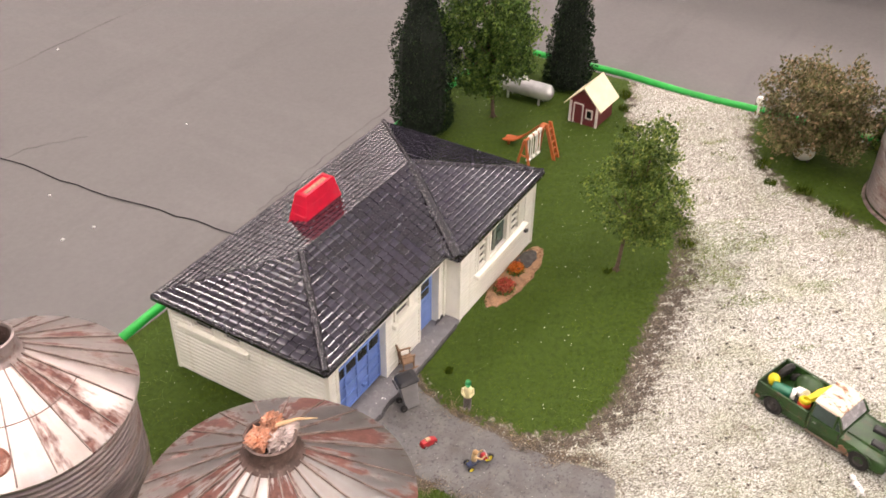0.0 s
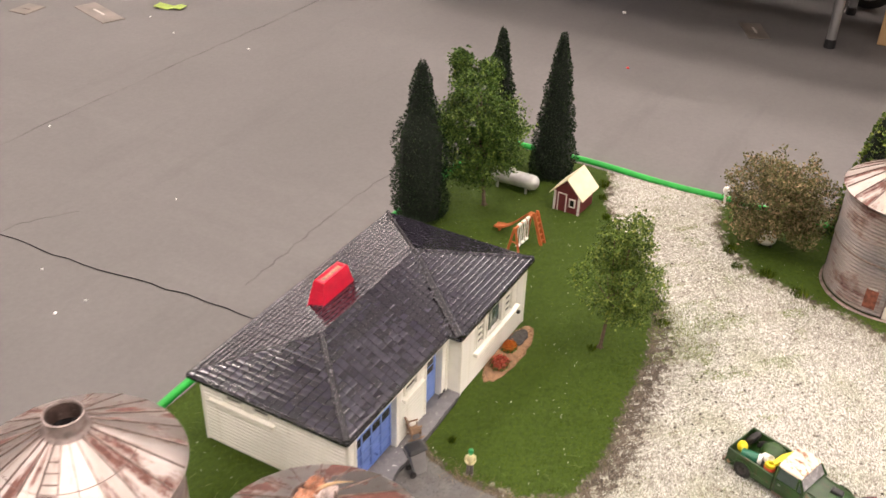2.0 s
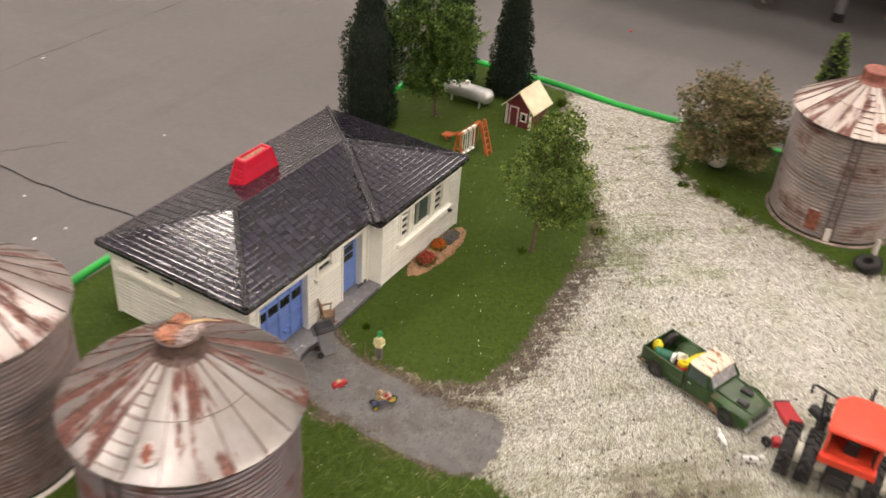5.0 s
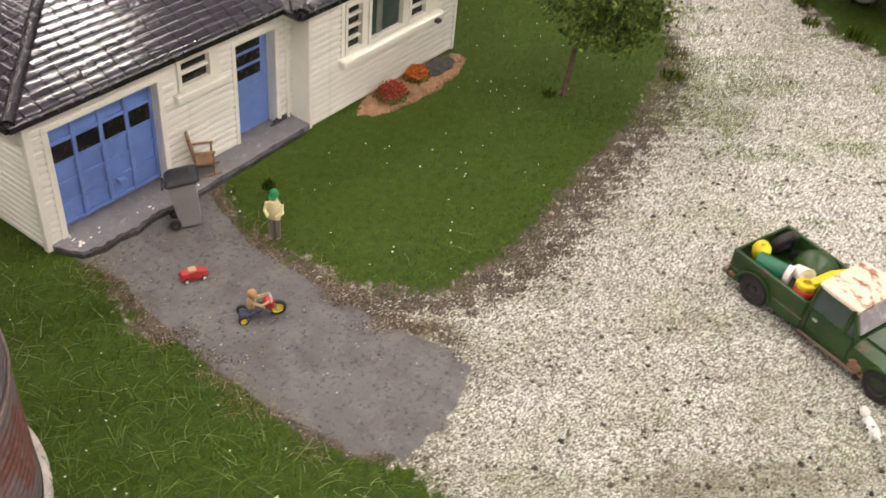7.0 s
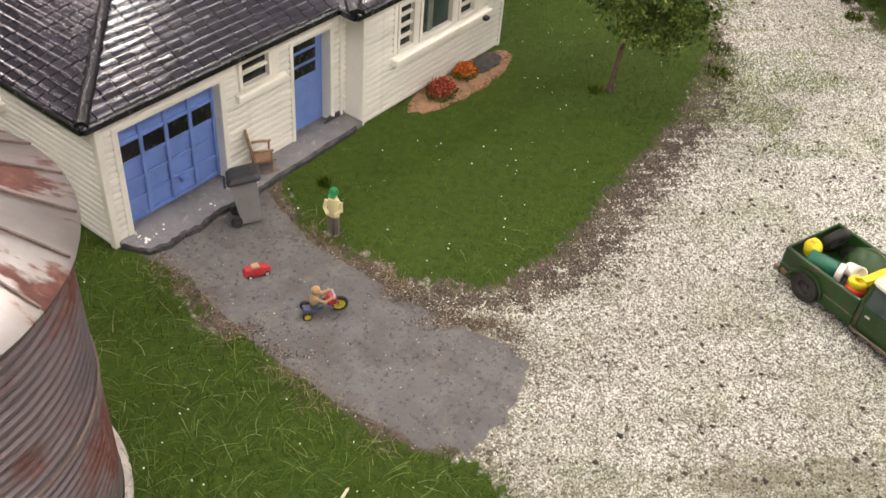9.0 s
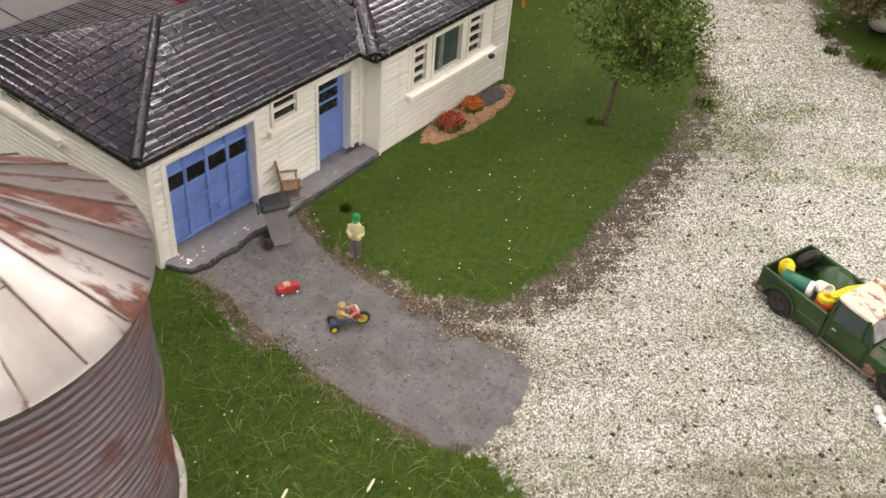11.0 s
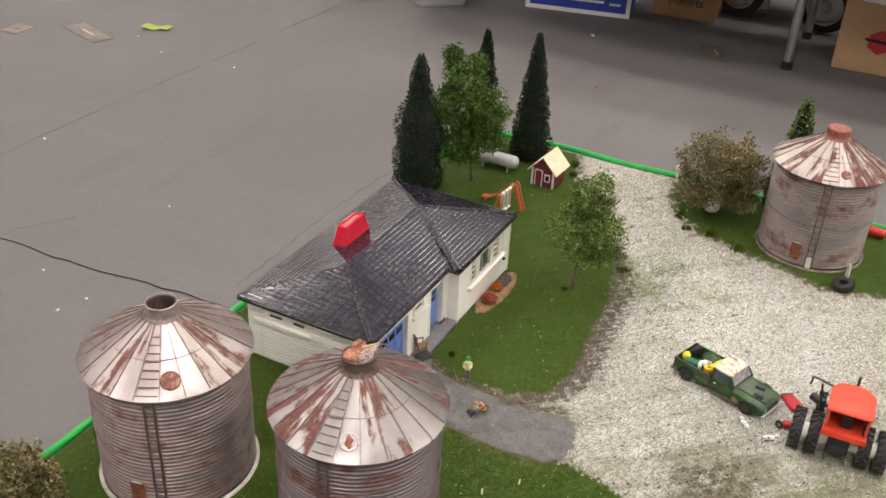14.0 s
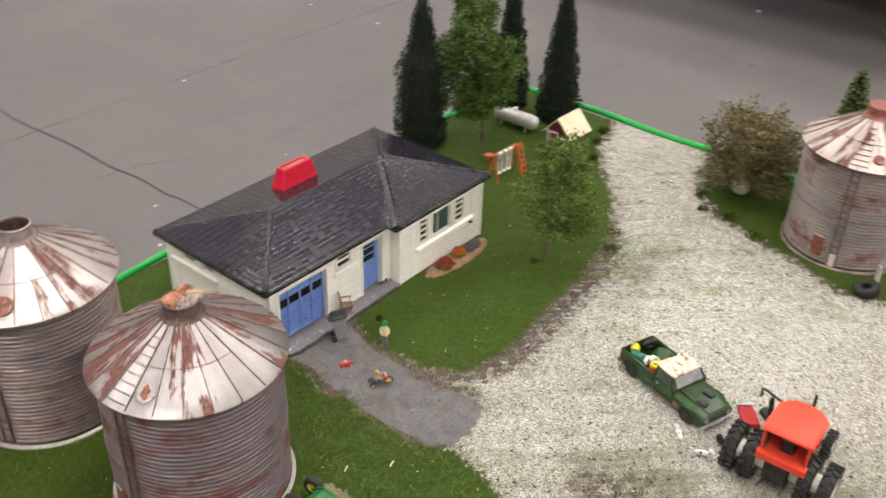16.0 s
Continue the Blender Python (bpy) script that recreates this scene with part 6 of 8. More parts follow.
# flower bed in front of the wing
def build_bed():
    bed = thing("flower_bed", pose(0.217, -0.0265, 0), "oval flower bed of tan bark mulch in front of the wing", "flower bed")
    bm = bmesh.new()
    n = 40
    rows = []
    for k, z in ((1.0, -0.0006), (0.96, 0.0010), (0.7, 0.0016), (0.3, 0.0018)):
        rows.append([(0.047 * k * math.cos(2 * math.pi * i / n) * (1 + 0.06 * math.sin(i * 1.7)), 0.0128 * k * math.sin(2 * math.pi * i / n) * (1 + 0.1 * math.sin(i * 2.3)), z) for i in range(n)])
    hull(bm, rows)
    part("soil", bm, paint("tan_bed_soil", (0.24, 0.135, 0.075), 0.85, vary=0.3, stain=260.0, bump=0.5), bed)
    rng = np.random.default_rng(4)
    a, q = rng.uniform(0, 2 * np.pi, 1500), np.sqrt(rng.uniform(0, 1, 1500))
    P = np.column_stack([0.046 * q * np.cos(a), 0.0125 * q * np.sin(a)])
    V, F = stones(P, (0.0004, 0.0011), 0.5)
    V[:, 2] += 0.0012
    ob = new("mulch", soup("mulch", V, F, M["mulch"]))
    ob.parent = bed
    tagged(ob, kind="stuff")
    bm = bmesh.new()
    rows = [[(0.023 + 0.0165 * k * math.cos(2 * math.pi * i / 24), 0.002 + 0.0075 * k * math.sin(2 * math.pi * i / 24) * (1 + 0.1 * math.sin(i * 2)), z) for i in range(24)] for k, z in ((1, 0.0012), (0.9, 0.0024), (0.5, 0.0028))]
    hull(bm, rows)
    part("dark_mulch", bm, paint("black_mulch", (0.045, 0.042, 0.04), 0.9, vary=0.4, stain=300.0, bump=0.6), bed, "patch of dark mulch")
    for x, y, r, mat, label in ((0.197, -0.0272, 0.0088, M["flower_red"], "mound of red flowers in the bed"), (0.2225, -0.0243, 0.0072, M["flower_orange"], "mound of orange flowers in the bed")):
        t = thing("flower_mound", pose(x, y, 0.001), label, "flowers", "flower mounds")
        rng = np.random.default_rng(int(r * 1e5))
        for nm, mt, n, z0, z1 in (("leaves", M["leaf_dark"], 260, 0.0, 0.55), ("blossoms", mat, 330, 0.40, 0.95)):
            k = rng.normal(0, 1, (n, 3))
            k /= np.linalg.norm(k, axis=1)[:, None]
            k[:, 2] = z0 + np.abs(k[:, 2]) * (z1 - z0)
            side = np.sqrt(np.clip(1 - k[:, 2] ** 2, 0, 1))
            k[:, :2] *= (side / np.maximum(np.hypot(k[:, 0], k[:, 1]), 1e-6))[:, None]
            V, F = leaf_cloud(k * np.array([r, r * 0.8, r * 0.95]), r * 0.13, 3, (0.0005, 0.0011), rng)
            ob = new(nm, soup(nm, V, F, mt))
            ob.parent = t


build_bed()

# ---- vehicles ----
def wheel(parent, x, y, z, r, w, tyre_mat, rim_mat, hole=0.55, lugs=0, lug=0.0, tilt=0.0):
    wh = part("wheel", hub_bm(r * hole, w), rim_mat, parent, smooth=True, at=pose(x, y, z, 0, 0, tilt))
    bm = bmesh.new()
    wheel_shape(bm, r, w, r * hole * 0.98, lugs, lug)
    part("tyre", bm, tyre_mat, wh, smooth=not lugs)
    return wh


def hub_bm(r, w):
    bm = bmesh.new()
    disc_shape(bm, r, w * 0.96)
    return bm


def body_skin(bm, stations):
    """stations: (x, [(half width, z), ...]) rows skinned into a closed shell."""
    hull(bm, [[(x, w, z) for w, z in sec] + [(x, -w, z) for w, z in reversed(sec)] for x, sec in stations])


def build_truck():
    t = thing("pickup_truck", pose(0.1785, -0.2880, 0.0, 0, 0, -109.0), "dark green old toy pickup with rusty white roof and loaded bed", "pickup truck")
    g = M["truck_green"]
    hw = 0.0178
    # front clip and hood
    bm = bmesh.new()
    body_skin(bm, [(0.0110, [(hw - 0.0006, 0.0055), (hw, 0.011), (hw - 0.0006, 0.0158), (hw - 0.0035, 0.0180)]),
                   (0.0260, [(hw - 0.0006, 0.0058), (hw, 0.011), (hw - 0.001, 0.0152), (hw - 0.0045, 0.0172)]),
                   (0.0400, [(hw - 0.001, 0.0062), (hw - 0.0004, 0.0105), (hw - 0.0018, 0.0142), (hw - 0.0055, 0.0158)]),
                   (0.0428, [(hw - 0.0022, 0.0068), (hw - 0.0016, 0.0100), (hw - 0.0032, 0.0132), (hw - 0.0065, 0.0146)])])
    part("front_body", bm, g, t, smooth=True)
    bm = bmesh.new()
    body_skin(bm, [(0.0120, [(0.0118, 0.0172), (0.0112, 0.0190)]), (0.0300, [(0.0112, 0.0164), (0.0104, 0.0182)]), (0.0412, [(0.0096, 0.0148), (0.0086, 0.0162)])])
    part("hood", bm, g, t, smooth=True)
    # cab
    bm = bmesh.new()
    body_skin(bm, [(-0.0125, [(hw - 0.0008, 0.0055), (hw, 0.011), (hw - 0.0004, 0.0185)]), (0.0112, [(hw - 0.0008, 0.0055), (hw, 0.011), (hw - 0.0004, 0.0182)])])
    part("cab", bm, g, t)
    bm = bmesh.new()
    body_skin(bm, [(-0.0118, [(hw - 0.0014, 0.0184), (hw - 0.0038, 0.0282)]), (-0.0106, [(hw - 0.0014, 0.0184), (hw - 0.0036, 0.0288)]), (0.0042, [(hw - 0.0014, 0.0184), (hw - 0.0036, 0.0288)]), (0.0096, [(hw - 0.0014, 0.0183), (hw - 0.0030, 0.0200)])])
    glass = part("greenhouse", bm, M["window_dark"], t, "smoked cab windows")
    bm = bmesh.new()
    for x0, z0, x1, z1, wa, wb in ((0.0048, 0.0285, 0.0099, 0.0198, 0.0132, 0.0142),):
        vs = [bm.verts.new(p) for p in ((x0, -wa, z0), (x0, wa, z0), (x1, wb, z1), (x1, -wb, z1), (x0 + 0.0007, -wa, z0 + 0.0004), (x0 + 0.0007, wa, z0 + 0.0004), (x1 + 0.0007, wb, z1 + 0.0004), (x1 + 0.0007, -wb, z1 + 0.0004))]
        for q in ((0, 1, 2, 3), (7, 6, 5, 4), (0, 4, 5, 1), (3, 2, 6, 7), (0, 3, 7, 4), (1, 5, 6, 2)):
            bm.faces.new([vs[i] for i in q])
    part("windscreen", bm, M["screen"], t, "hazy pale windscreen")
    for side in (-1, 1):
        for x0, x1, top in ((-0.0122, -0.0100, 0.0), (0.0034, 0.0052, 0.0), (0.0088, 0.0112, 0.0)):
            bm = bmesh.new()
            tube(bm, [(x1 if x0 > 0.003 else x0, side * (hw - 0.0012), 0.0184), (x0 if x0 < 0.003 else 0.0046, side * (hw - 0.0036), 0.0287)], 0.0009, n=6)
            part("pillar", bm, g, t)
    bm = bmesh.new()
    body_skin(bm, [(-0.0128, [(hw - 0.0034, 0.0284), (hw - 0.0036, 0.0294), (hw - 0.0060, 0.0304)]), (-0.006, [(hw - 0.0026, 0.0286), (hw - 0.003, 0.0298), (hw - 0.0060, 0.0310)]), (0.0030, [(hw - 0.0026, 0.0286), (hw - 0.003, 0.0298), (hw - 0.0060, 0.0309)]), (0.0062, [(hw - 0.0034, 0.0280), (hw - 0.0038, 0.0288), (hw - 0.0062, 0.0294)])])
    part("cab_roof", bm, M["rust_white"], t, "white cab roof flaking to rust", smooth=True)
    # bed: floor, sides, headboard, tailgate
    bar("bed_floor", -0.0525, -0.0130, -hw + 0.0016, hw - 0.0016, 0.0070, 0.0082, g, t)
    for side in (-1, 1):
        bm = bmesh.new()
        y0, y1 = sorted((side * hw, side * (hw - 0.0017)))
        block(bm, -0.0530, -0.0132, y0, y1, 0.0110, 0.0202, 0.0005)
        part("bed_side", bm, g, t)
        block_spans = ((-0.0530, -0.0455), (-0.0305, -0.0132))
        for a, b in block_spans:
            bm = bmesh.new()
            block(bm, a, b, y0, y1, 0.0055, 0.0110, 0.0003)
            part("bed_skirt", bm, g, t)
        bm = bmesh.new()
        arch = [(-0.0380 + 0.0088 * math.cos(math.pi * k / 10), 0.0080 + 0.0080 * math.sin(math.pi * k / 10)) for k in range(11)]
        yy = side * (hw + 0.0006)
        tube(bm, [(x, yy, z) for x, z in arch], 0.0007, n=6)
        part("wheel_arch", bm, g, t)
        for xw in (-0.0380, 0.0265):
            wheel(t, xw, side * (hw - 0.0022), 0.0076, 0.0076, 0.0056, M["tyre"], M["hub_dark"], 0.54)
        bm = bmesh.new()
        arch = [(0.0265 + 0.0086 * math.cos(math.pi * k / 10), 0.0076 + 0.0078 * math.sin(math.pi * k / 10)) for k in range(11)]
        tube(bm, [(x, side * (hw + 0.0002), z) for x, z in arch], 0.0007, n=6)
        part("wheel_arch", bm, g, t)
        bm = bmesh.new()
        lathe(bm, [(0.0001, 0.0), (0.0020, 0.0), (0.0022, 0.0008), (0.0012, 0.0014), (0.0001, 0.0016)], 14)
        part("headlight", bm, M["chrome"], t, smooth=True, at=Matrix.Translation((0.0426, side * 0.0118, 0.0112)) @ Matrix.Rotation(radians(90), 4, "Y"))
    for side in (-1, 1):
        y0, y1 = sorted((side * (hw - 0.0003), side * (hw + 0.0003)))
        for x in (-0.0108, 0.0098):
            bar("door_seam", x, x + 0.0004, y0, y1, 0.0066, 0.0182, M["black"], t, bevel=0)
        y0, y1 = sorted((side * (hw - 0.0002), side * (hw + 0.0008)))
        bar("door_handle", -0.0086, -0.0062, y0, y1, 0.0152, 0.0160, M["chrome"], t, bevel=0.0002)
        bar("sill_dirt", -0.0120, 0.0160, y0, y1, 0.0052, 0.0066, M["hub_brown"], t, "grimy sill", 0.0003)
    for side in (-1, 1):
        for x, z, rx, rz in ((0.0150, 0.0090, 0.0040, 0.0034), (0.0190, 0.0070, 0.0030, 0.0016), (-0.0500, 0.0078, 0.0024, 0.0018)):
            bm = bmesh.new()
            hull(bm, [[(x + rx * k * (0.8 + 0.3 * math.sin(i * 2.3 + x * 900)) * math.cos(math.pi * i / 7), side * y, z + rz * k * (0.8 + 0.3 * math.sin(i * 1.7)) * math.sin(math.pi * i / 7)) for i in range(14)] for k, y in ((1.0, hw - 0.0004), (0.85, hw + 0.00035))])
            part("rust_patch", bm, M["rust_brown"], t, "patch of brown rust")
    bar("headboard", -0.0140, -0.0128, -hw + 0.0017, hw - 0.0017, 0.0082, 0.0200, g, t)
    bar("tailgate", -0.0532, -0.0520, -hw + 0.0017, hw - 0.0017, 0.0078, 0.0196, g, t)
    bar("rear_bumper", -0.0556, -0.0535, -hw, hw, 0.0052, 0.0078, M["hub_brown"], t)
    bar("front_bumper", 0.0425, 0.0448, -hw + 0.0006, hw - 0.0006, 0.0050, 0.0078, M["chrome"], t, bevel=0.0006)
    bar("grille", 0.0420, 0.0434, -0.0088, 0.0088, 0.0086, 0.0128, M["hub_dark"], t)
    bm = bmesh.new()
    block(bm, -0.050, 0.040, -0.010, 0.010, 0.0040, 0.0066)
    part("chassis", bm, M["black"], t)
    return t.matrix_basis.copy()


TRUCK = build_truck()


def load(name, bm, mat, x, y, z, label, category, smooth=True, turn=(0, 0, 0)):
    return solo(name, bm, mat, TRUCK @ pose(x, y, z, *turn), label, category, smooth=smooth)


def build_load():
    b = lambda: bmesh.new()
    bm = b()
    lathe(bm, [(0.0001, 0), (0.0036, 0), (0.0040, 0.001), (0.0040, 0.0042), (0.0030, 0.0062), (0.0012, 0.0070), (0.0012, 0.0082), (0.0001, 0.0084)], 16)
    load("jug", bm, M["yellow"], -0.0465, -0.0070, 0.0168, "yellow plastic jug in the truck bed", "jug", turn=(12, 0, 0))
    bm = b()
    lathe(bm, [(0.0001, 0), (0.0038, 0), (0.0040, 0.0008), (0.0040, 0.0118), (0.0036, 0.0126), (0.0001, 0.0126)], 18)
    load("barrel", bm, paint("teal_green_drum", (0.015, 0.13, 0.075), 0.4), -0.0435, -0.0135, 0.0190, "teal green drum lying in the truck bed", "drum", turn=(0, 90, 18))
    bm = b()
    lathe(bm, [(0.0001, 0), (0.0039, 0), (0.0041, 0.0006), (0.0041, 0.0026), (0.0001, 0.0026)], 18)
    load("drum_lid", bm, M["white_plastic"], -0.0312, -0.0095, 0.0190, "white lid against the drum", "lid", turn=(0, 90, 18))
    bm = b()
    lathe(bm, [(0.0001, 0), (0.0030, 0), (0.0038, 0.0075), (0.0040, 0.0076), (0.0034, 0.0078), (0.0001, 0.0050)], 18)
    load("bucket", bm, M["white_plastic"], -0.0300, -0.0030, 0.0185, "white bucket tipped over in the truck bed", "bucket", turn=(70, 20, 60))
    bm = b()
    blob(bm, (0, 0, 0), 0.0088, 1.2, 0.95, 0.95, 0.08, 3)
    load("sack", bm, M["truck_green"], -0.0275, 0.0070, 0.0165, "large rounded dark green sack in the truck bed", "sack")
    bm = b()
    for k in range(1):
        wheel_shape(bm, 0.0042, 0.0030, 0.0018, n=20)
    load("ring", bm, M["yellow"], -0.0215, -0.0085, 0.0192, "yellow ring lying on the load", "ring", turn=(80, 0, 0))
    bm = b()
    wheel_shape(bm, 0.0044, 0.0030, 0.0019, n=20)
    load("orange_ring", bm, M["tractor_orange"], -0.0212, -0.0088, 0.0166, "orange ring under the yellow one", "ring", turn=(84, 0, 0))
    bm = b()
    body_skin(bm, [(-0.0105, [(0.0022, 0), (0.0016, 0.0022)]), (0.0, [(0.0032, 0), (0.0027, 0.0030)]), (0.0110, [(0.0024, 0.0006), (0.0017, 0.0022)])])
    load("scoop", bm, M["yellow"], -0.0172, 0.0030, 0.0205, "long yellow scoop across the load", "scoop", False, turn=(0, -6, 74))
    bm = b()
    wheel_shape(bm, 0.0068, 0.0042, 0.0034, n=24)
    load("spare_tyre", bm, M["tyre"], -0.0475, 0.0100, 0.0165, "black spare tyre leaning in the truck bed", "tyre", turn=(20, 0, 80))
    bm = b()
    blob(bm, (0, 0, 0), 0.0058, 1.6, 1.2, 0.5, 0.5, 2, 5.0)
    load("rags", bm, M["black"], -0.0290, -0.0015, 0.0105, "dark heap of rags in the truck bed", "rags")
    for x, y, s in ((0.0262, 0.0055, 1.25), (0.0310, -0.0062, 1.2)):
        bm = b()
        block(bm, -0.0040 * s, 0.0040 * s, -0.0026 * s, 0.0026 * s, 0, 0.0026 * s, 0.0009, 0.85, seg=2)
        load("engine_part", bm, M["black"], x, y, 0.0176 if x < 0.028 else 0.0168, "black engine part lying on the truck's hood", "engine part", turn=(0, 4, 12))


build_load()


def build_tractor():
    t = thing("tractor", pose(0.1415, -0.3890, 0.0, 0, 0, 2.0), "orange-red toy tractor with dual rear wheels and hood removed", "tractor")
    o = M["tractor_orange"]
    for y in (-0.0350, -0.0208, 0.0208, 0.0350):
        wheel(t, -0.0030, y, 0.0176, 0.0170, 0.0098, M["tyre"], M["hub_cream"], 0.60, 18, 0.0016)
    for y in (-0.0195, 0.0195):
        wheel(t, 0.0510, y, 0.0104, 0.0104, 0.0070, M["tyre"], M["hub_cream"], 0.5, 14, 0.0012)
    bm = bmesh.new()
    tube(bm, [(-0.003, -0.039, 0.0176), (-0.003, 0.039, 0.0176)], 0.0070, n=16)
    part("rear_axle", bm, M["hub_cream"], t, "cream hub barrel between the duals", smooth=True)
    bm = bmesh.new()
    tube(bm, [(0.051, -0.020, 0.0104), (0.051, 0.020, 0.0104)], 0.0020, n=8)
    part("front_axle", bm, M["black"], t, smooth=True)
    bm = bmesh.new()
    block(bm, -0.014, 0.012, -0.0090, 0.0090, 0.0085, 0.0268, 0.0010)
    part("transmission", bm, M["black"], t)
    bm = bmesh.new()
    block(bm, 0.012, 0.056, -0.0055, 0.0055, 0.0110, 0.0170, 0.0008)
    part("frame", bm, M["black"], t)
    bm = bmesh.new()
    block(bm, 0.018, 0.048, -0.0062, 0.0062, 0.0170, 0.0265, 0.0010)
    eng = part("engine", bm, M["blue_engine"], t, "dark blue bare engine")
    for k in range(6):
        bm = bmesh.new()
        lathe(bm, [(0.0016, 0), (0.0016, 0.0016), (0.0001, 0.0018)], 10)
        part("injector", bm, M["black"], eng, at=Matrix.Translation((0.0210 + k * 0.0046, 0.0025, 0.0263)))
    bm = bmesh.new()
    block(bm, 0.049, 0.0515, -0.0085, 0.0085, 0.016, 0.0290, 0.0008)
    part("radiator", bm, M["black"], t)
    cab = pose(0, -0.0020, 0.0065)
    # cab: floor pan, posts, panels, roof
    bm = bmesh.new()
    block(bm, -0.0125, 0.0160, -0.0150, 0.0150, 0.0200, 0.0262, 0.0012)
    part("cab_base", bm, o, t, at=cab)
    bm = bmesh.new()
    hull(bm, [[(-0.0175, y, z) for y, z in ((-0.0182, 0.0225), (0.0182, 0.0225), (0.0178, 0.0275), (-0.0178, 0.0275))], [(-0.0120, y, z) for y, z in ((-0.0182, 0.0225), (0.0182, 0.0225), (0.0178, 0.0285), (-0.0178, 0.0285))]])
    part("rear_sill", bm, o, t, at=cab)
    for x0, x1 in ((-0.0128, -0.0118), (0.0150, 0.0210)):
        for s in (-1, 1):
            bm = bmesh.new()
            tube(bm, [(x0, s * 0.0158, 0.0258), (x1, s * 0.0162, 0.0470)], 0.0011, n=6)
            part("cab_post", bm, o, t, at=cab)
    for s in (-1, 1):
        bm = bmesh.new()
        y0, y1 = sorted((s * 0.0144, s * 0.0150))
        block(bm, -0.0110, 0.0138, y0, y1, 0.0262, 0.0462)
        part("side_window", bm, M["window_dark"], t, at=cab)
        bm = bmesh.new()
        pts = [(-0.0170 + 0.0172 * math.cos(math.pi * (0.15 + 0.55 * k / 8)) * 0.9 + 0.016, 0.0205 + 0.0128 * math.sin(math.pi * (0.15 + 0.55 * k / 8))) for k in range(9)]
        hull(bm, [[(x, s * 0.0158, z) for x, z in pts] + [(x, s * 0.0158, z - 0.0008) for x, z in reversed(pts)], [(x, s * 0.0250, z) for x, z in pts] + [(x, s * 0.0250, z - 0.0008) for x, z in reversed(pts)]])
        part("fender", bm, M["black"], t)
    bm = bmesh.new()
    block(bm, 0.0132, 0.0138, -0.0138, 0.0138, 0.0262, 0.0462)
    part("windscreen", bm, M["window_dark"], t, at=cab)
    bm = bmesh.new()
    rows = []
    for z, k in ((0.0466, 0.95), (0.0474, 1.0), (0.0490, 1.0), (0.0502, 0.96), (0.0507, 0.86)):
        rows.append([(0.0065 + x * k, y * k, z) for x, y in ((-0.0222, -0.0172), (-0.0208, -0.0186), (0.0110, -0.0184), (0.0200, -0.0100), (0.0216, 0.0), (0.0200, 0.0100), (0.0110, 0.0184), (-0.0208, 0.0186), (-0.0222, 0.0172))])
    hull(bm, rows)
    part("cab_roof", bm, o, t, smooth=True, at=cab)
    bm = bmesh.new()
    block(bm, -0.0040, 0.0035, -0.0045, 0.0045, 0.0262, 0.0300, 0.0010)
    block(bm, -0.0060, -0.0040, -0.0045, 0.0045, 0.0262, 0.0380, 0.0009)
    part("seat", bm, M["black"], t, "black driver's seat", at=cab)
    bm = bmesh.new()
    tube(bm, [(0.0330, -0.0040, 0.018), (0.0330, -0.0040, 0.0625)], 0.0012, n=8)
    tube(bm, [(0.0330, -0.0040, 0.030), (0.0330, -0.0040, 0.046)], 0.0019, n=8)
    part("exhaust_stack", bm, M["black"], t, "black exhaust stack", smooth=True)
    # long mirror arm, air cleaner and access ladder beside the cab
    bm = bmesh.new()
    tube(bm, [(0.0215, 0.0150, 0.0530), (0.0290, 0.0310, 0.0520), (0.0305, 0.0335, 0.0500)], 0.0009, n=6)
    part("mirror_arm", bm, M["black"], t)
    bm = bmesh.new()
    block(bm, 0.0290, 0.0318, 0.0322, 0.0338, 0.0430, 0.0500, 0.0005)
    part("mirror", bm, M["black"], t)
    bm = bmesh.new()
    tube(bm, [(0.0250, 0.0190, 0.0290), (0.0320, 0.0290, 0.0300)], 0.0040, n=12)
    part("air_cleaner", bm, M["black"], t, smooth=True)
    bm = bmesh.new()
    tube(bm, [(0.0318, 0.0262, 0.0338), (0.0322, 0.0275, 0.0352)], 0.0016, n=8)
    part("cap", bm, M["chrome"], t, "bright metal cap")
    bm = bmesh.new()
    for p in (((0.0200, 0.0185, 0.012), (0.0240, 0.0240, 0.050)), ((0.0290, 0.0185, 0.012), (0.0300, 0.0240, 0.047)), ((0.0240, 0.0240, 0.050), (0.0300, 0.0240, 0.047))):
        tube(bm, p, 0.0010, n=6)
    part("ladder_frame", bm, M["black"], t)
    for k in range(4):
        bm = bmesh.new()
        z = 0.018 + 0.0075 * k
        y = 0.0185 + 0.0055 * (z - 0.012) / 0.036
        tube(bm, [(0.0206 + 0.0009 * k, y, z), (0.0292, y, z - 0.0005)], 0.0008, n=6)
        part("step", bm, M["black"], t)
    # hitch
    bm = bmesh.new()
    for s in (-1, 1):
        tube(bm, [(-0.012, s * 0.006, 0.012), (-0.022, s * 0.0085, 0.0075)], 0.0010, n=6)
    tube(bm, [(-0.013, -0.005, 0.0175), (-0.013, 0.005, 0.0175)], 0.0012, n=6)
    part("hitch", bm, M["hub_dark"], t)
    bm = bmesh.new()
    for k in range(3):
        block(bm, -0.0152, -0.0140, -0.007, 0.007, 0.0125 + k * 0.0026, 0.0134 + k * 0.0026, 0.0002)
    part("hydraulic_block", bm, M["hub_dark"], t)


build_tractor()

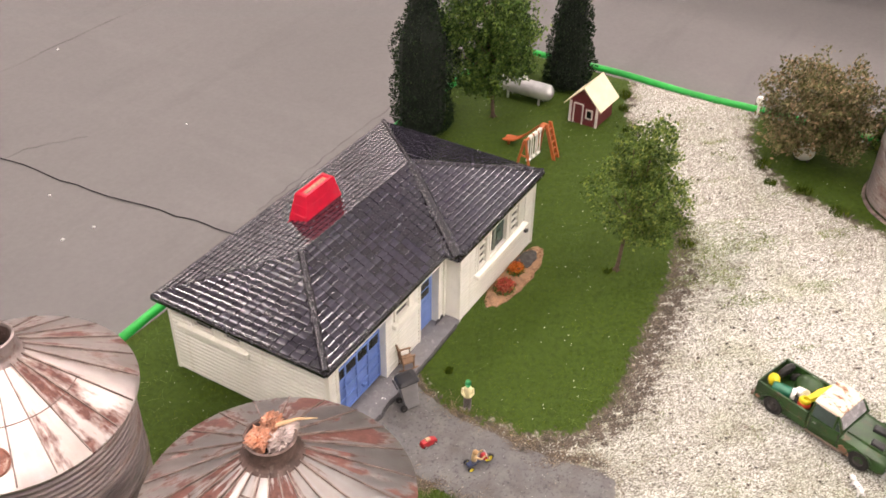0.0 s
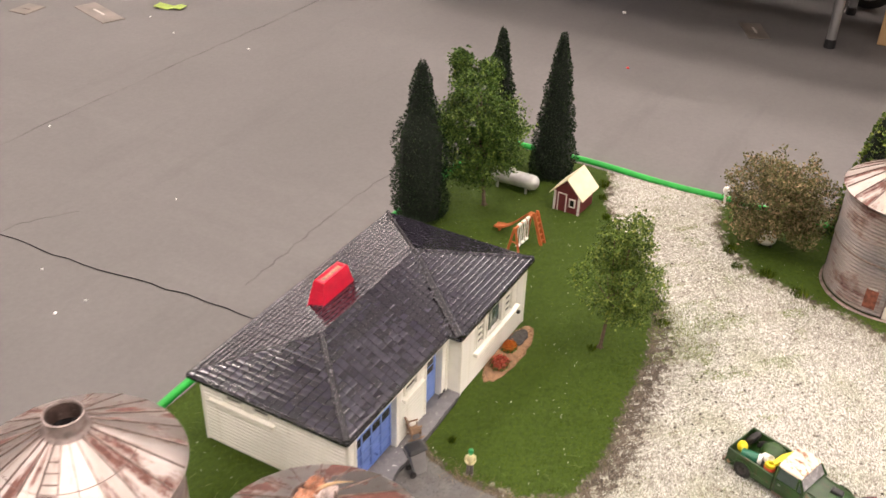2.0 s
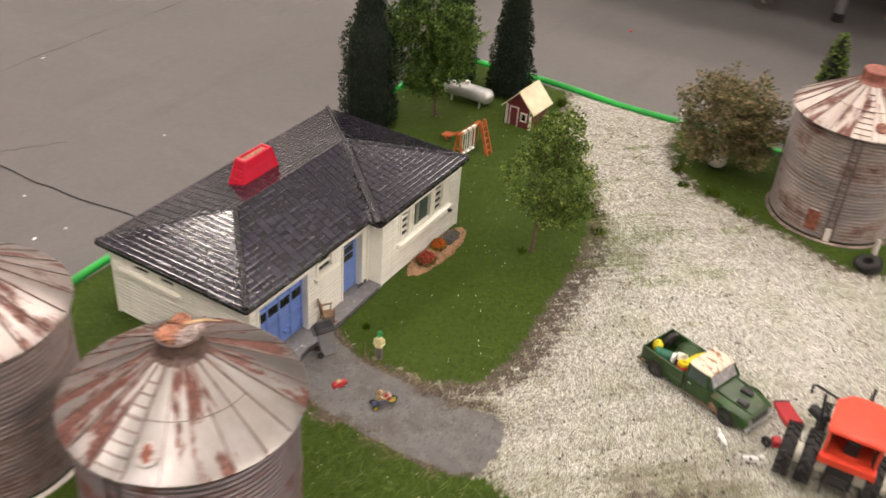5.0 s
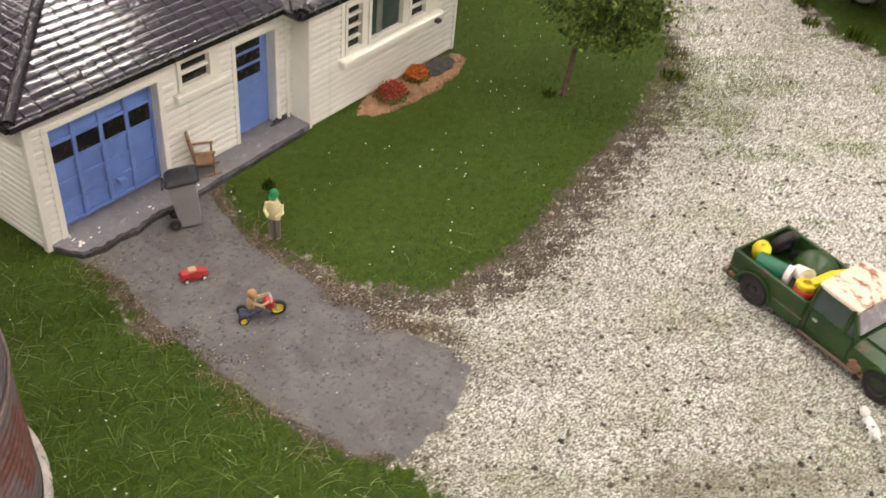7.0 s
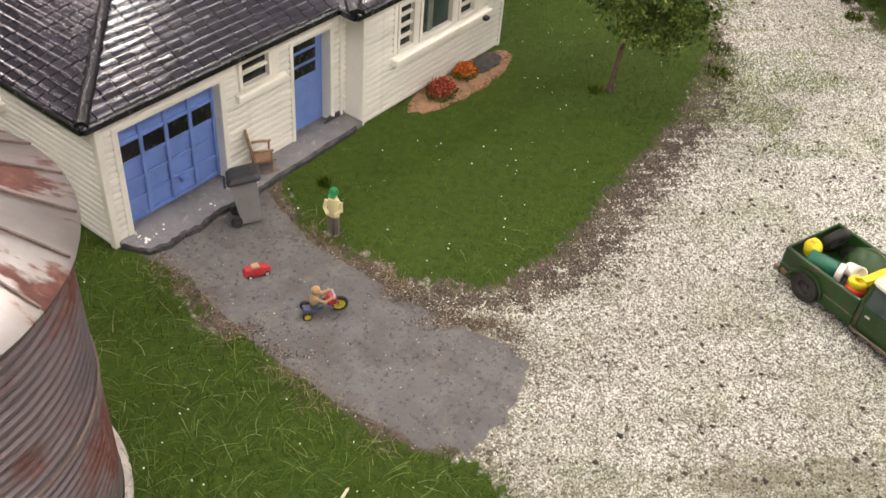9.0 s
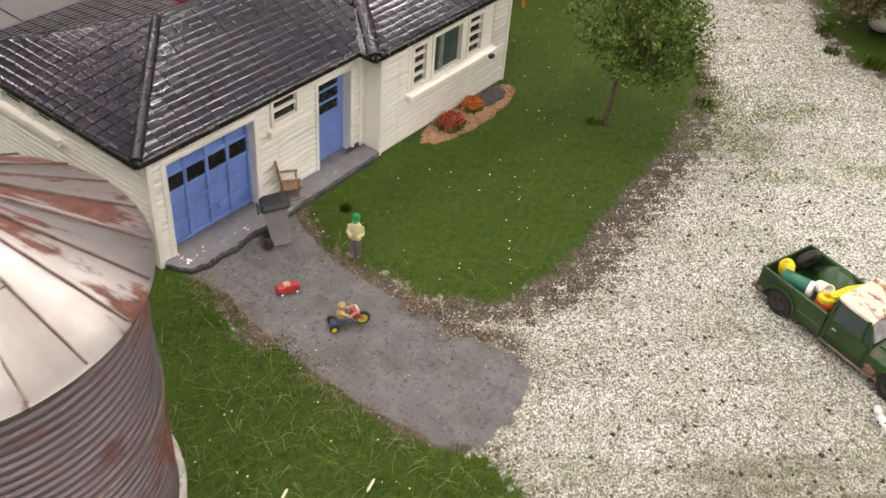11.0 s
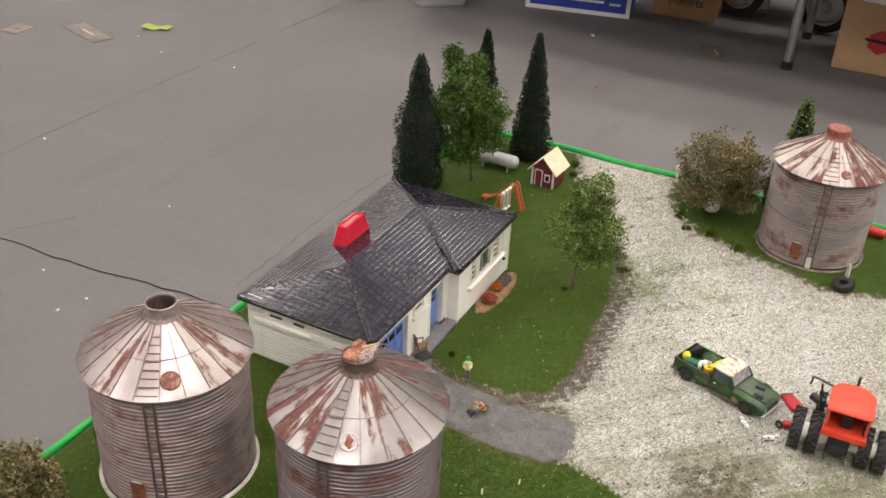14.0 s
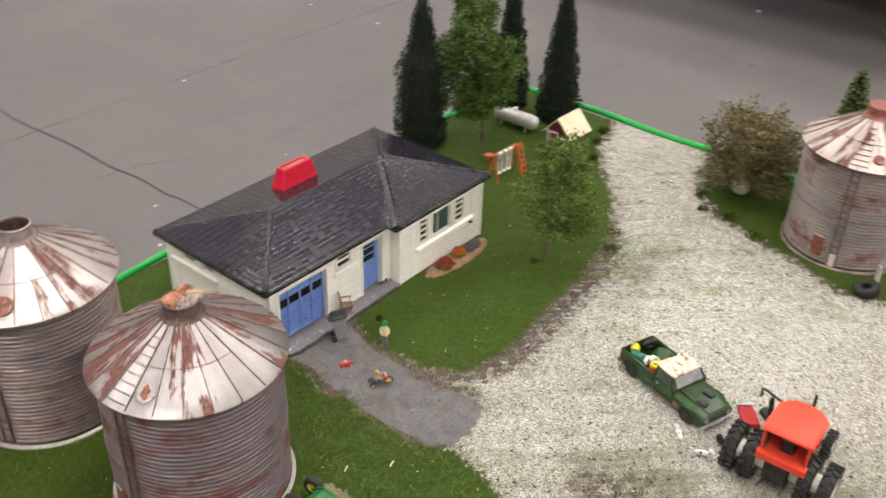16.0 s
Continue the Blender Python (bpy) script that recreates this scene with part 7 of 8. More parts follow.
# loose hood and parts beside the tractor
bm = bmesh.new()
body_skin(bm, [(-0.0125, [(0.0062, 0), (0.0060, 0.0030), (0.0052, 0.0036)]), (0.0125, [(0.0066, 0), (0.0064, 0.0034), (0.0056, 0.0040)])])
panel = solo("hood_panel", bm, M["red"], pose(0.1905, -0.3445, 0.0002, 0, -6, 216), "red tractor hood taken off and laid on the grit", "hood panel")
bm = bmesh.new()
block(bm, -0.0128, -0.0116, -0.0060, 0.0060, 0.0, 0.0042, 0.0003)
part("grille", bm, M["black"], panel)
bm = bmesh.new()
block(bm, -0.0045, 0.0045, -0.0040, 0.0040, 0, 0.0052, 0.0012, 0.8, seg=2)
solo("red_tank", bm, M["red"], pose(0.1560, -0.3455, 0, 0, 0, 20), "small red fuel tank on the grit by the tractor", "fuel tank")
bm = bmesh.new()
wheel_shape(bm, 0.0042, 0.0026, 0.002, n=18)
solo("small_tyre", bm, M["tyre"], pose(0.1500, -0.3395, 0.0042, 0, 0, 60), "small black tyre beside the red tank", "tyre", smooth=True)


def build_green_tractor():
    t = thing("field_tractor", pose(0.4930, -0.4270, 0.0, 0, 0, 2.0), "small old green toy tractor with a yellow seat on the turf", "tractor")
    g = M["green_tractor"]
    for s in (-1, 1):
        wheel(t, 0.0, s * 0.0165, 0.0108, 0.0108, 0.0064, M["tyre"], M["hub_yellow"], 0.55, 14, 0.0012)
        wheel(t, 0.0360, s * 0.0070, 0.0058, 0.0058, 0.0036, M["tyre"], M["hub_yellow"], 0.5)
        bm = bmesh.new()
        pts = [(0.0122 * math.cos(math.pi * (0.25 + 0.6 * k / 8)), 0.0112 + 0.0122 * math.sin(math.pi * (0.25 + 0.6 * k / 8))) for k in range(9)]
        hull(bm, [[(x, s * 0.0112, z) for x, z in pts] + [(x, s * 0.0112, z - 0.0008) for x, z in reversed(pts)], [(x, s * 0.0165, z) for x, z in pts] + [(x, s * 0.0165, z - 0.0008) for x, z in reversed(pts)]])
        part("fender", bm, M["pale_green"], t, "pale worn fender")
    bm = bmesh.new()
    body_skin(bm, [(-0.006, [(0.0055, 0.006), (0.0055, 0.013)]), (0.010, [(0.0050, 0.007), (0.0048, 0.016)]), (0.0105, [(0.0042, 0.008), (0.0046, 0.0185), (0.003, 0.0200)]), (0.040, [(0.0042, 0.008), (0.0046, 0.0180), (0.003, 0.0192)])])
    part("body", bm, g, t)
    bm = bmesh.new()
    block(bm, 0.0110, 0.0395, -0.0030, 0.0030, 0.0196, 0.0204, 0.0002)
    part("hood_top", bm, M["pale_green"], t)
    bm = bmesh.new()
    tube(bm, [(0.0, -0.0190, 0.0108), (0.0, 0.0190, 0.0108)], 0.0022, n=8)
    tube(bm, [(0.036, -0.0075, 0.0058), (0.036, 0.0075, 0.0058)], 0.0012, n=6)
    part("axles", bm, g, t)
    bm = bmesh.new()
    block(bm, -0.006, 0.001, -0.0045, 0.0045, 0.0150, 0.0175, 0.0008)
    block(bm, -0.0075, -0.0055, -0.0045, 0.0045, 0.0150, 0.0215, 0.0008)
    part("seat", bm, M["yellow"], t, "yellow seat")
    bm = bmesh.new()
    tube(bm, [(0.0085 + 0.0005 * math.sin(k), 0.0034 * math.cos(k * math.pi / 6), 0.0205 + 0.0034 * math.sin(k * math.pi / 6)) for k in range(13)], 0.0005, n=5)
    part("steering_wheel", bm, M["black"], t)
    bm = bmesh.new()
    tube(bm, [(0.026, 0, 0.019), (0.026, 0, 0.031)], 0.0013, n=8)
    part("exhaust_stack", bm, M["black"], t)
    bm = bmesh.new()
    lathe(bm, [(0.0001, 0), (0.0022, 0), (0.0024, 0.001), (0.001, 0.0016), (0.0001, 0.0016)], 12)
    part("rear_pulley", bm, M["white_plastic"], t, at=Matrix.Translation((-0.0062, 0, 0.0085)) @ Matrix.Rotation(radians(-90), 4, "Y"))


build_green_tractor()


def build_auger():
    t = thing("auger", pose(0.545, -0.470, 0.0, 0, 0, 0), "yellow toy grain auger on a red wheeled frame on the turf", "grain auger")
    a, b = Vector((0.010, 0.046, 0.044)), Vector((-0.045, -0.130, 0.012))
    bm = bmesh.new()
    tube(bm, [a, a.lerp(b, 0.5), b], 0.0028, n=10)
    part("tube", bm, M["yellow"], t, smooth=True)
    bm = bmesh.new()
    u = (b - a).normalized()
    tube(bm, [a - u * 0.001, a + u * 0.007], 0.0037, n=10)
    part("discharge_head", bm, M["yellow"], t, smooth=True)
    for s in (-1, 1):
        bm = bmesh.new()
        c = Vector((-0.006 + s * 0.014, -0.012 + s * 0.008, 0.006))
        top = a.lerp(b, 0.28)
        tube(bm, [c, top], 0.0009, n=6)
        tube(bm, [c, a.lerp(b, 0.8)], 0.0009, n=6)
        part("frame_leg", bm, M["red_bright"], t)
        wheel(t, c.x, c.y, 0.0060, 0.0060, 0.0034, M["tyre"], M["hub_dark"], 0.5, tilt=62)
    bm = bmesh.new()
    tube(bm, [(-0.020, -0.020, 0.006), (0.008, -0.004, 0.006)], 0.0010, n=6)
    part("axle", bm, M["red_bright"], t)


build_auger()


def build_wagon():
    t = thing("grain_drill", pose(-0.1075, -0.1640, 0.0, 0, 0, -87.0), "green toy planter box on black tyres with yellow rims", "farm implement")
    bm = bmesh.new()
    sec = [(-0.0105, 0.0075), (0.0105, 0.0075), (0.0125, 0.0130), (0.0085, 0.0182), (-0.0060, 0.0190), (-0.0125, 0.0150)]
    hull(bm, [[(x, y, z) for x, z in sec] for y in (-0.050, 0.0130)])
    box = part("hopper", bm, M["green"], t)
    bm = bmesh.new()
    hull(bm, [[(x * 1.12, y, z * 1.06 - 0.0004) for x, z in sec] for y in (0.0128, 0.0150)])
    part("end_plate", bm, M["green"], box)
    bm = bmesh.new()
    block(bm, 0.0035, 0.0050, -0.048, 0.0120, 0.0184, 0.0196, 0.0003)
    part("lid_seam", bm, M["black"], box)
    bm = bmesh.new()
    tube(bm, [(-0.0205, 0.0165, 0.0078), (0.0, 0.0120, 0.0095)], 0.0013, n=6)
    tube(bm, [(-0.0205, -0.0045, 0.0078), (0.0, -0.0030, 0.0095)], 0.0013, n=6)
    part("axle_arm", bm, M["green"], t)
    for y in (0.0190, -0.0015):
        wheel(t, -0.0215, y, 0.0078, 0.0078, 0.0056, M["tyre"], M["hub_yellow"], 0.5, tilt=8)


build_wagon()

# ---- yard and garden things ----
def build_shed():
    t = thing("shed", pose(0.4785, 0.0305, 0.0, 0, 0, -3.0), "little dark red garden shed with white trim and cream roof", "shed")
    L, W, H, P = 0.036, 0.0155, 0.0255, 0.0420
    bm = bmesh.new()
    sec = [(-W, 0.0), (W, 0.0), (W, H), (0.0, P), (-W, H)]
    hull(bm, [[(x, y, z) for y, z in sec] for x in (0.0, L)])
    part("wall", bm, M["shed_red"], t)
    for s in (-1, 1):
        bm = bmesh.new()
        d = Vector((0, W, H - P)).normalized()
        n = Vector((0, -d.z, d.y)) if d.y > 0 else Vector((0, d.z, d.y))
        a, b = Vector((0, -0.0004, P + 0.0006)), Vector((0, W + 0.0050, P + 0.0006 + (W + 0.0050) * (H - P) / W))
        sq = [a, b, b + Vector((0, 0, 0.0013)), a + Vector((0, 0, 0.0013))]
        hull(bm, [[(x, s * p.y, p.z) for p in sq] for x in (-0.0042, L + 0.0030)])
        part("roof_slope", bm, M["shed_roof"], t, "cream roof slope")
        bar("corner_trim", -0.0008, 0.0006, *sorted((s * W + s * 0.0005, s * (W - 0.0020))), 0.0, H - 0.001, M["shed_white"], t, bevel=0)
    dr = bar("door", -0.0007, 0.0002, 0.0005, 0.0100, 0.0010, 0.0225, M["shed_red"], t, "red plank door with white trim")
    for q in ((0.0000, 0.0012, 0.001, 0.0235), (0.0098, 0.0110, 0.001, 0.0235), (0.0012, 0.0098, 0.0225, 0.0237)):
        bar("door_trim", -0.0014, -0.0002, q[0], q[1], q[2], q[3], M["shed_white"], dr, bevel=0)
    wn = bar("window", -0.0008, 0.0002, -0.0095, -0.0040, 0.0100, 0.0180, M["dark"], t)
    for q in ((-0.0107, -0.0094, 0.0090, 0.0195), (-0.0042, -0.0029, 0.0090, 0.0195), (-0.0094, -0.0042, 0.0180, 0.0194), (-0.0094, -0.0042, 0.0088, 0.0101)):
        bar("window_trim", -0.0014, -0.0002, *q, M["shed_white"], wn, bevel=0)
    for k in range(5):
        y = -W + 0.004 + k * 0.0058
        bar("batten", -0.0004, 0.0001, y, y + 0.0004, 0.0, 0.024, M["shed_red"], t, bevel=0)


build_shed()


def build_tank():
    t = thing("propane_tank", pose(0.4975, 0.1050, 0.0, 0, 0, 91.0), "silver horizontal propane tank on short legs on the turf", "tank")
    R, L = 0.0088, 0.0315
    bm = bmesh.new()
    prof = [(0.0001, -L)] + [(R * math.sin(math.pi / 2 * k / 5), -L + R * 0.8 * (1 - math.cos(math.pi / 2 * k / 5))) for k in range(1, 6)]
    prof += [(r, -z) for r, z in reversed(prof)]
    lathe(bm, prof, 24)
    part("vessel", bm, M["tank"], t, smooth=True, at=Matrix.Translation((0, 0, 0.0145)) @ Matrix.Rotation(radians(90), 4, "Y"))
    bm = bmesh.new()
    lathe(bm, [(0.0030, 0.0), (0.0030, 0.0030), (0.0024, 0.0040), (0.0001, 0.0042)], 16)
    part("valve_dome", bm, M["white_plastic"], t, smooth=True, at=Matrix.Translation((0.002, 0, 0.0228)))
    for x in (-0.018, 0.018):
        for y in (-0.0055, 0.0055):
            bar("leg", x - 0.0012, x + 0.0012, y - 0.0009, y + 0.0009, -0.0002, 0.0080, M["tank"], t)


build_tank()


def build_swing():
    t = thing("swing_set", pose(0.3865, 0.0405, 0.0, 0, 0, -5.0), "orange-brown toy swing set with white swings, ladder and slide", "swing set")
    o = M["orange_plastic"]
    H = 0.0320
    bm = bmesh.new()
    block(bm, -0.0200, 0.0185, -0.0012, 0.0012, H - 0.0013, H + 0.0011, 0.0004)
    part("top_beam", bm, o, t)
    for s in (-1, 1):
        bm = bmesh.new()
        tube(bm, [(-0.0190, s * 0.0005, H + 0.001), (-0.0196, s * 0.0076, -0.0003)], 0.0013, n=5)
        part("leg", bm, o, t)
    bar("cross_brace", -0.0200, -0.0186, -0.0038, 0.0038, 0.0150, 0.0166, o, t)
    # steep ladder on the near side of the tower
    for x in (0.0138, 0.0212):
        bm = bmesh.new()
        hull(bm, [[(x - 0.0009, y - 0.0016, z), (x + 0.0009, y - 0.0016, z), (x + 0.0009, y + 0.0016, z), (x - 0.0009, y + 0.0016, z)] for y, z in ((-0.0150, -0.0003), (-0.0030, H + 0.0040))])
        part("ladder_rail", bm, o, t)
        bm = bmesh.new()
        tube(bm, [(x, 0.0065, -0.0003), (x, 0.0030, H)], 0.0011, n=5)
        part("leg", bm, o, t)
    for k in range(5):
        z = 0.0045 + k * 0.0062
        y = -0.0150 + 0.0120 * z / (H + 0.004)
        bar("ladder_rung", 0.0146, 0.0204, y - 0.0008, y + 0.0008, z, z + 0.0013, o, t)
    bar("platform", 0.0136, 0.0214, -0.0034, 0.0044, H - 0.0010, H + 0.0006, o, t)
    # slide running out behind the tower, flaring at its foot
    bm = bmesh.new()
    rows = []
    for p, w in (((0.0175, 0.0040, H), 0.0030), ((0.0172, 0.0130, 0.0225), 0.0030), ((0.0166, 0.0230, 0.0125), 0.0033), ((0.0155, 0.0310, 0.0075), 0.0042), ((0.0142, 0.0385, 0.0066), 0.0052), ((0.0136, 0.0420, 0.0066), 0.0040)):
        v, q = Vector(p), Vector((w, 0, 0))
        rows.append([v - q - UP * 0.0007, v - q + UP * 0.0014, v - q * 0.8 + UP * 0.0002, v + q * 0.8 + UP * 0.0002, v + q + UP * 0.0014, v + q - UP * 0.0007])
    hull(bm, rows)
    part("slide", bm, o, t, "orange-brown slide with a flared foot")
    bar("slide_foot", 0.0130, 0.0152, 0.0360, 0.0382, -0.0003, 0.0062, o, t)
    for x in (-0.0125, -0.0040, 0.0040):
        sw = bar("swing_seat", x, x + 0.0056, -0.0018, 0.0018, 0.0066, 0.0080, M["white_plastic"], t, "white swing seat")
        for dx in (0.0004, 0.0052):
            bm = bmesh.new()
            tube(bm, [(x + dx, 0, 0.0078), (x + dx, 0, H - 0.001)], 0.0006, n=5)
            part("swing_rope", bm, M["white_plastic"], sw)
        bar("hanger", x - 0.0002, x + 0.0058, -0.0015, 0.0015, H - 0.0016, H + 0.0015, M["white_plastic"], sw, bevel=0.0002)


build_swing()


def build_can():
    t = thing("wheeled_bin", pose(0.0512, -0.0312, 0.0010, -9.0, -2.0, 0) @ pose(0, 0, 0, 0, 0, -38.0) @ Matrix.Diagonal((1.05, 1.05, 1.08, 1)), "grey wheeled refuse bin with a black lid at the drive's edge", "refuse bin")
    bm = bmesh.new()
    rows = []
    for z, k in ((0.0004, 0.72), (0.0012, 0.75), (0.0196, 0.98), (0.0205, 1.0)):
        rows.append([(x * k, y * k, z) for x, y in ((-0.0058, -0.0055), (0.0058, -0.0055), (0.0058, 0.0055), (-0.0058, 0.0055))])
    hull(bm, rows)
    part("body", bm, M["can_grey"], t)
    bm = bmesh.new()
    rows = []
    for z, k in ((0.0203, 1.06), (0.0208, 1.14), (0.0218, 1.12), (0.0232, 0.92), (0.0238, 0.55)):
        rows.append([(x * k + 0.0004, y * k, z + x * 0.06) for x, y in ((-0.0064, -0.0046), (-0.0054, -0.0058), (0.0054, -0.0058), (0.0064, -0.0046), (0.0064, 0.0046), (0.0054, 0.0058), (-0.0054, 0.0058), (-0.0064, 0.0046))])
    hull(bm, rows)
    part("lid", bm, M["can_lid"], t)
    for s in (-1, 1):
        wheel(t, -0.0062, s * 0.0048, 0.0024, 0.0024, 0.0018, M["tyre"], M["hub_dark"], 0.4)
    bm = bmesh.new()
    tube(bm, [(-0.0078, -0.0046, 0.0198), (-0.0078, 0.0046, 0.0198)], 0.0006, n=5)
    part("handle", bm, M["can_lid"], t)


build_can()


def build_chair():
    t = thing("rocking_chair", pose(0.0785, -0.0100, 0.0036, 0, 0, -35.0), "brown wooden rocking chair on the stoop", "chair")
    w = M["wood"]
    for s in (-1, 1):
        bm = bmesh.new()
        tube(bm, [(-0.0070 + k * 0.00145, s * 0.0042, 0.0006 + 0.00006 * (k - 5) ** 2) for k in range(11)], 0.0005, n=5)
        part("rocker", bm, w, t)
        for x in (-0.0038, 0.0042):
            bm = bmesh.new()
            tube(bm, [(x, s * 0.0042, 0.0008), (x, s * 0.0042, 0.0132 if x > 0 else 0.0070)], 0.0005, n=5)
            part("leg", bm, w, t)
        bar("armrest", -0.0042, 0.0052, s * 0.0042 - 0.0008, s * 0.0042 + 0.0008, 0.0130, 0.0139, w, t)
        bm = bmesh.new()
        tube(bm, [(-0.0040, s * 0.0040, 0.0070), (-0.0068, s * 0.0040, 0.0215)], 0.0006, n=5)
        part("back_post", bm, w, t)
    bar("seat", -0.0044, 0.0050, -0.0046, 0.0046, 0.0068, 0.0080, w, t)
    bar("apron", 0.0036, 0.0046, -0.0044, 0.0044, 0.0040, 0.0062, w, t)
    bm = bmesh.new()
    for k in range(5):
        y = -0.0032 + k * 0.0016
        tube(bm, [(-0.0040, y, 0.0078), (-0.0064, y, 0.0205)], 0.00055, n=4)
    part("back_slats", bm, w, t)
    bm = bmesh.new()
    tube(bm, [(-0.0067, -0.0045, 0.0210), (-0.0067, 0.0045, 0.0210)], 0.0008, n=5)
    part("top_rail", bm, w, t)


build_chair()


def two_tone(low, high, z, name, cap=None, zc=1.0):
    """A painted figure: one colour below a height, another above, a third for the hat."""
    n = Nodes(name)
    sep = n.node("ShaderNodeSeparateXYZ")
    n.link(n.co, sep.inputs[0])
    k = n.ramp(n.math("MULTIPLY", sep.outputs[2], 30.0), [(z * 30.0 - 0.004, 0.0), (z * 30.0 + 0.004, 1.0)])
    col = n.mix(k, low, high)
    if cap:
        k2 = n.ramp(n.math("MULTIPLY", sep.outputs[2], 30.0), [(zc * 30.0 - 0.003, 0.0), (zc * 30.0 + 0.003, 1.0)])
        col = n.mix(k2, col, cap)
    col = n.mix(0.3, col, n.mix(n.noise(700.0, 3), (0.2, 0.2, 0.2), (0.8, 0.8, 0.8)), "SOFT_LIGHT")
    n.bump(n.noise(900.0, 2), 0.3, 0.0005)
    return n.done(col, 0.65)


def build_figures():
    bm = bmesh.new()
    for s in (-1, 1):
        tube(bm, [(0, s * 0.0019, 0.0), (0.0002, s * 0.0017, 0.0065), (0, s * 0.0013, 0.0125)], 0.0015, 0.0021, 8)
        tube(bm, [(0, s * 0.0040, 0.0205), (0.0012, s * 0.0048, 0.0165), (0.0042, s * 0.0020, 0.0150)], 0.0013, 0.0010, 7)
        blob(bm, (0.0014, s * 0.0020, 0.0006), 0.0015, 1.5, 0.9, 0.6, 0, 1)
    hull(bm, [ring(r, z, 10, sx=0.72) for r, z in ((0.0030, 0.0115), (0.0033, 0.0150), (0.0042, 0.0195), (0.0030, 0.0218), (0.0012, 0.0222))])
    blob(bm, (0, 0, 0.0245), 0.0024, 1, 0.9, 1.1, 0, 2)
    lathe_rows = [[(x, y, z) for x, y, z in ring(r, z, 12)] for r, z in ((0.0027, 0.0252), (0.0026, 0.0268), (0.0018, 0.0280), (0.0001, 0.0283))]
    hull(bm, lathe_rows, False)
    hull(bm, [ring(0.0022, z, 10, 0.0024) for z in (0.0251, 0.0256)])
    solo("figurine", bm, two_tone((0.16, 0.14, 0.13), (0.66, 0.60, 0.34), 0.0118, "figurine_paint", (0.015, 0.20, 0.06), 0.0250), pose(0.0690, -0.0655, 0.0, 0, 0, 205) @ Matrix.Diagonal((0.84, 0.80, 0.92, 1)), "painted toy figurine in yellow shirt, grey trousers and green cap", "figurine", smooth=True)


build_figures()


def build_pedal_car():
    t = thing("toy_car", pose(0.0268, -0.0598, 0.0, 0, 0, -25.0), "tiny red toy pedal car on the grey drive", "toy car")
    bm = bmesh.new()
    hull(bm, [[(x, y * w, z) for y, z in ((-1, 0.0012), (1, 0.0012), (0.95, 0.0030), (0.7, h), (-0.7, h), (-0.95, 0.0030))] for x, w, h in ((-0.0058, 0.0016, 0.0034), (-0.0050, 0.0025, 0.0044), (-0.0010, 0.0028, 0.0046), (0.0030, 0.0027, 0.0042), (0.0058, 0.0018, 0.0032))])
    part("body", bm, M["car_red"], t, smooth=True)
    bm = bmesh.new()
    block(bm, -0.0022, 0.0012, -0.0016, 0.0016, 0.0044, 0.0056, 0.0004)
    part("seat", bm, M["tan_figure"], t, "tan seat")
    for x in (-0.0036, 0.0038):
        for s in (-1, 1):
            wheel(t, x, s * 0.0025, 0.0013, 0.0013, 0.0009, M["tyre"], M["white_plastic"], 0.62)


build_pedal_car()


def build_trike():
    base = pose(0.0285, -0.0965, 0.0, 0, 0, -36.0)
    t = thing("tricycle", base, "toy tricycle with yellow wheels and red front on the drive", "tricycle")
    wheel(t, 0.0072, 0, 0.0038, 0.0038, 0.0016, M["tyre"], M["hub_yellow"], 0.66)
    for s in (-1, 1):
        wheel(t, -0.0066, s * 0.0034, 0.0022, 0.0022, 0.0016, M["tyre"], M["hub_yellow"], 0.62)
    bm = bmesh.new()
    tube(bm, [(-0.0066, -0.0034, 0.0022), (-0.0066, 0.0034, 0.0022)], 0.0006, n=5)
    tube(bm, [(-0.0070, 0, 0.0028), (-0.001, 0, 0.0030), (0.0045, 0, 0.0062)], 0.0009, n=6)
    block(bm, -0.0080, -0.0020, -0.0022, 0.0022, 0.0026, 0.0038, 0.0004)
    part("frame", bm, M["blue_engine"], t)
    bm = bmesh.new()
    tube(bm, [(0.0072, -0.0013, 0.0038), (0.0050, -0.0008, 0.0085)], 0.0005, n=5)
    tube(bm, [(0.0072, 0.0013, 0.0038), (0.0050, 0.0008, 0.0085)], 0.0005, n=5)
    tube(bm, [(0.0046, -0.0030, 0.0096), (0.0052, 0.0, 0.0088), (0.0046, 0.0030, 0.0096)], 0.0005, n=5)
    part("fork", bm, M["chrome"], t)
    bm = bmesh.new()
    block(bm, 0.0014, 0.0064, -0.0024, 0.0024, 0.0048, 0.0092, 0.0010, 0.8)
    part("front_cowl", bm, M["red"], t)
    bm = bmesh.new()
    hull(bm, [ring(r, z, 9, -0.0034 + 0.10 * (z - 0.004), 0, 0.8) for r, z in ((0.0018, 0.0037), (0.0022, 0.0060), (0.0024, 0.0095), (0.0012, 0.0108))])
    blob(bm, (-0.0024, 0, 0.0128), 0.0020, 1, 1, 1.1, 0, 2)
    for s in (-1, 1):
        tube(bm, [(-0.0028, s * 0.0020, 0.0098), (0.0008, s * 0.0030, 0.0082), (0.0040, s * 0.0024, 0.0098)], 0.0008, 0.0006, 6)
        tube(bm, [(-0.0026, s * 0.0012, 0.0046), (0.0016, s * 0.0020, 0.0062), (0.0040, s * 0.0018, 0.0034)], 0.0010, 0.0008, 6)
    solo("seated_figurine", bm, two_tone((0.10, 0.11, 0.16), (0.40, 0.29, 0.15), 0.0066, "rider_paint", (0.42, 0.26, 0.12), 0.0122), base, "small toy figurine in blue trousers riding the tricycle", "figurine", smooth=True)


build_trike()


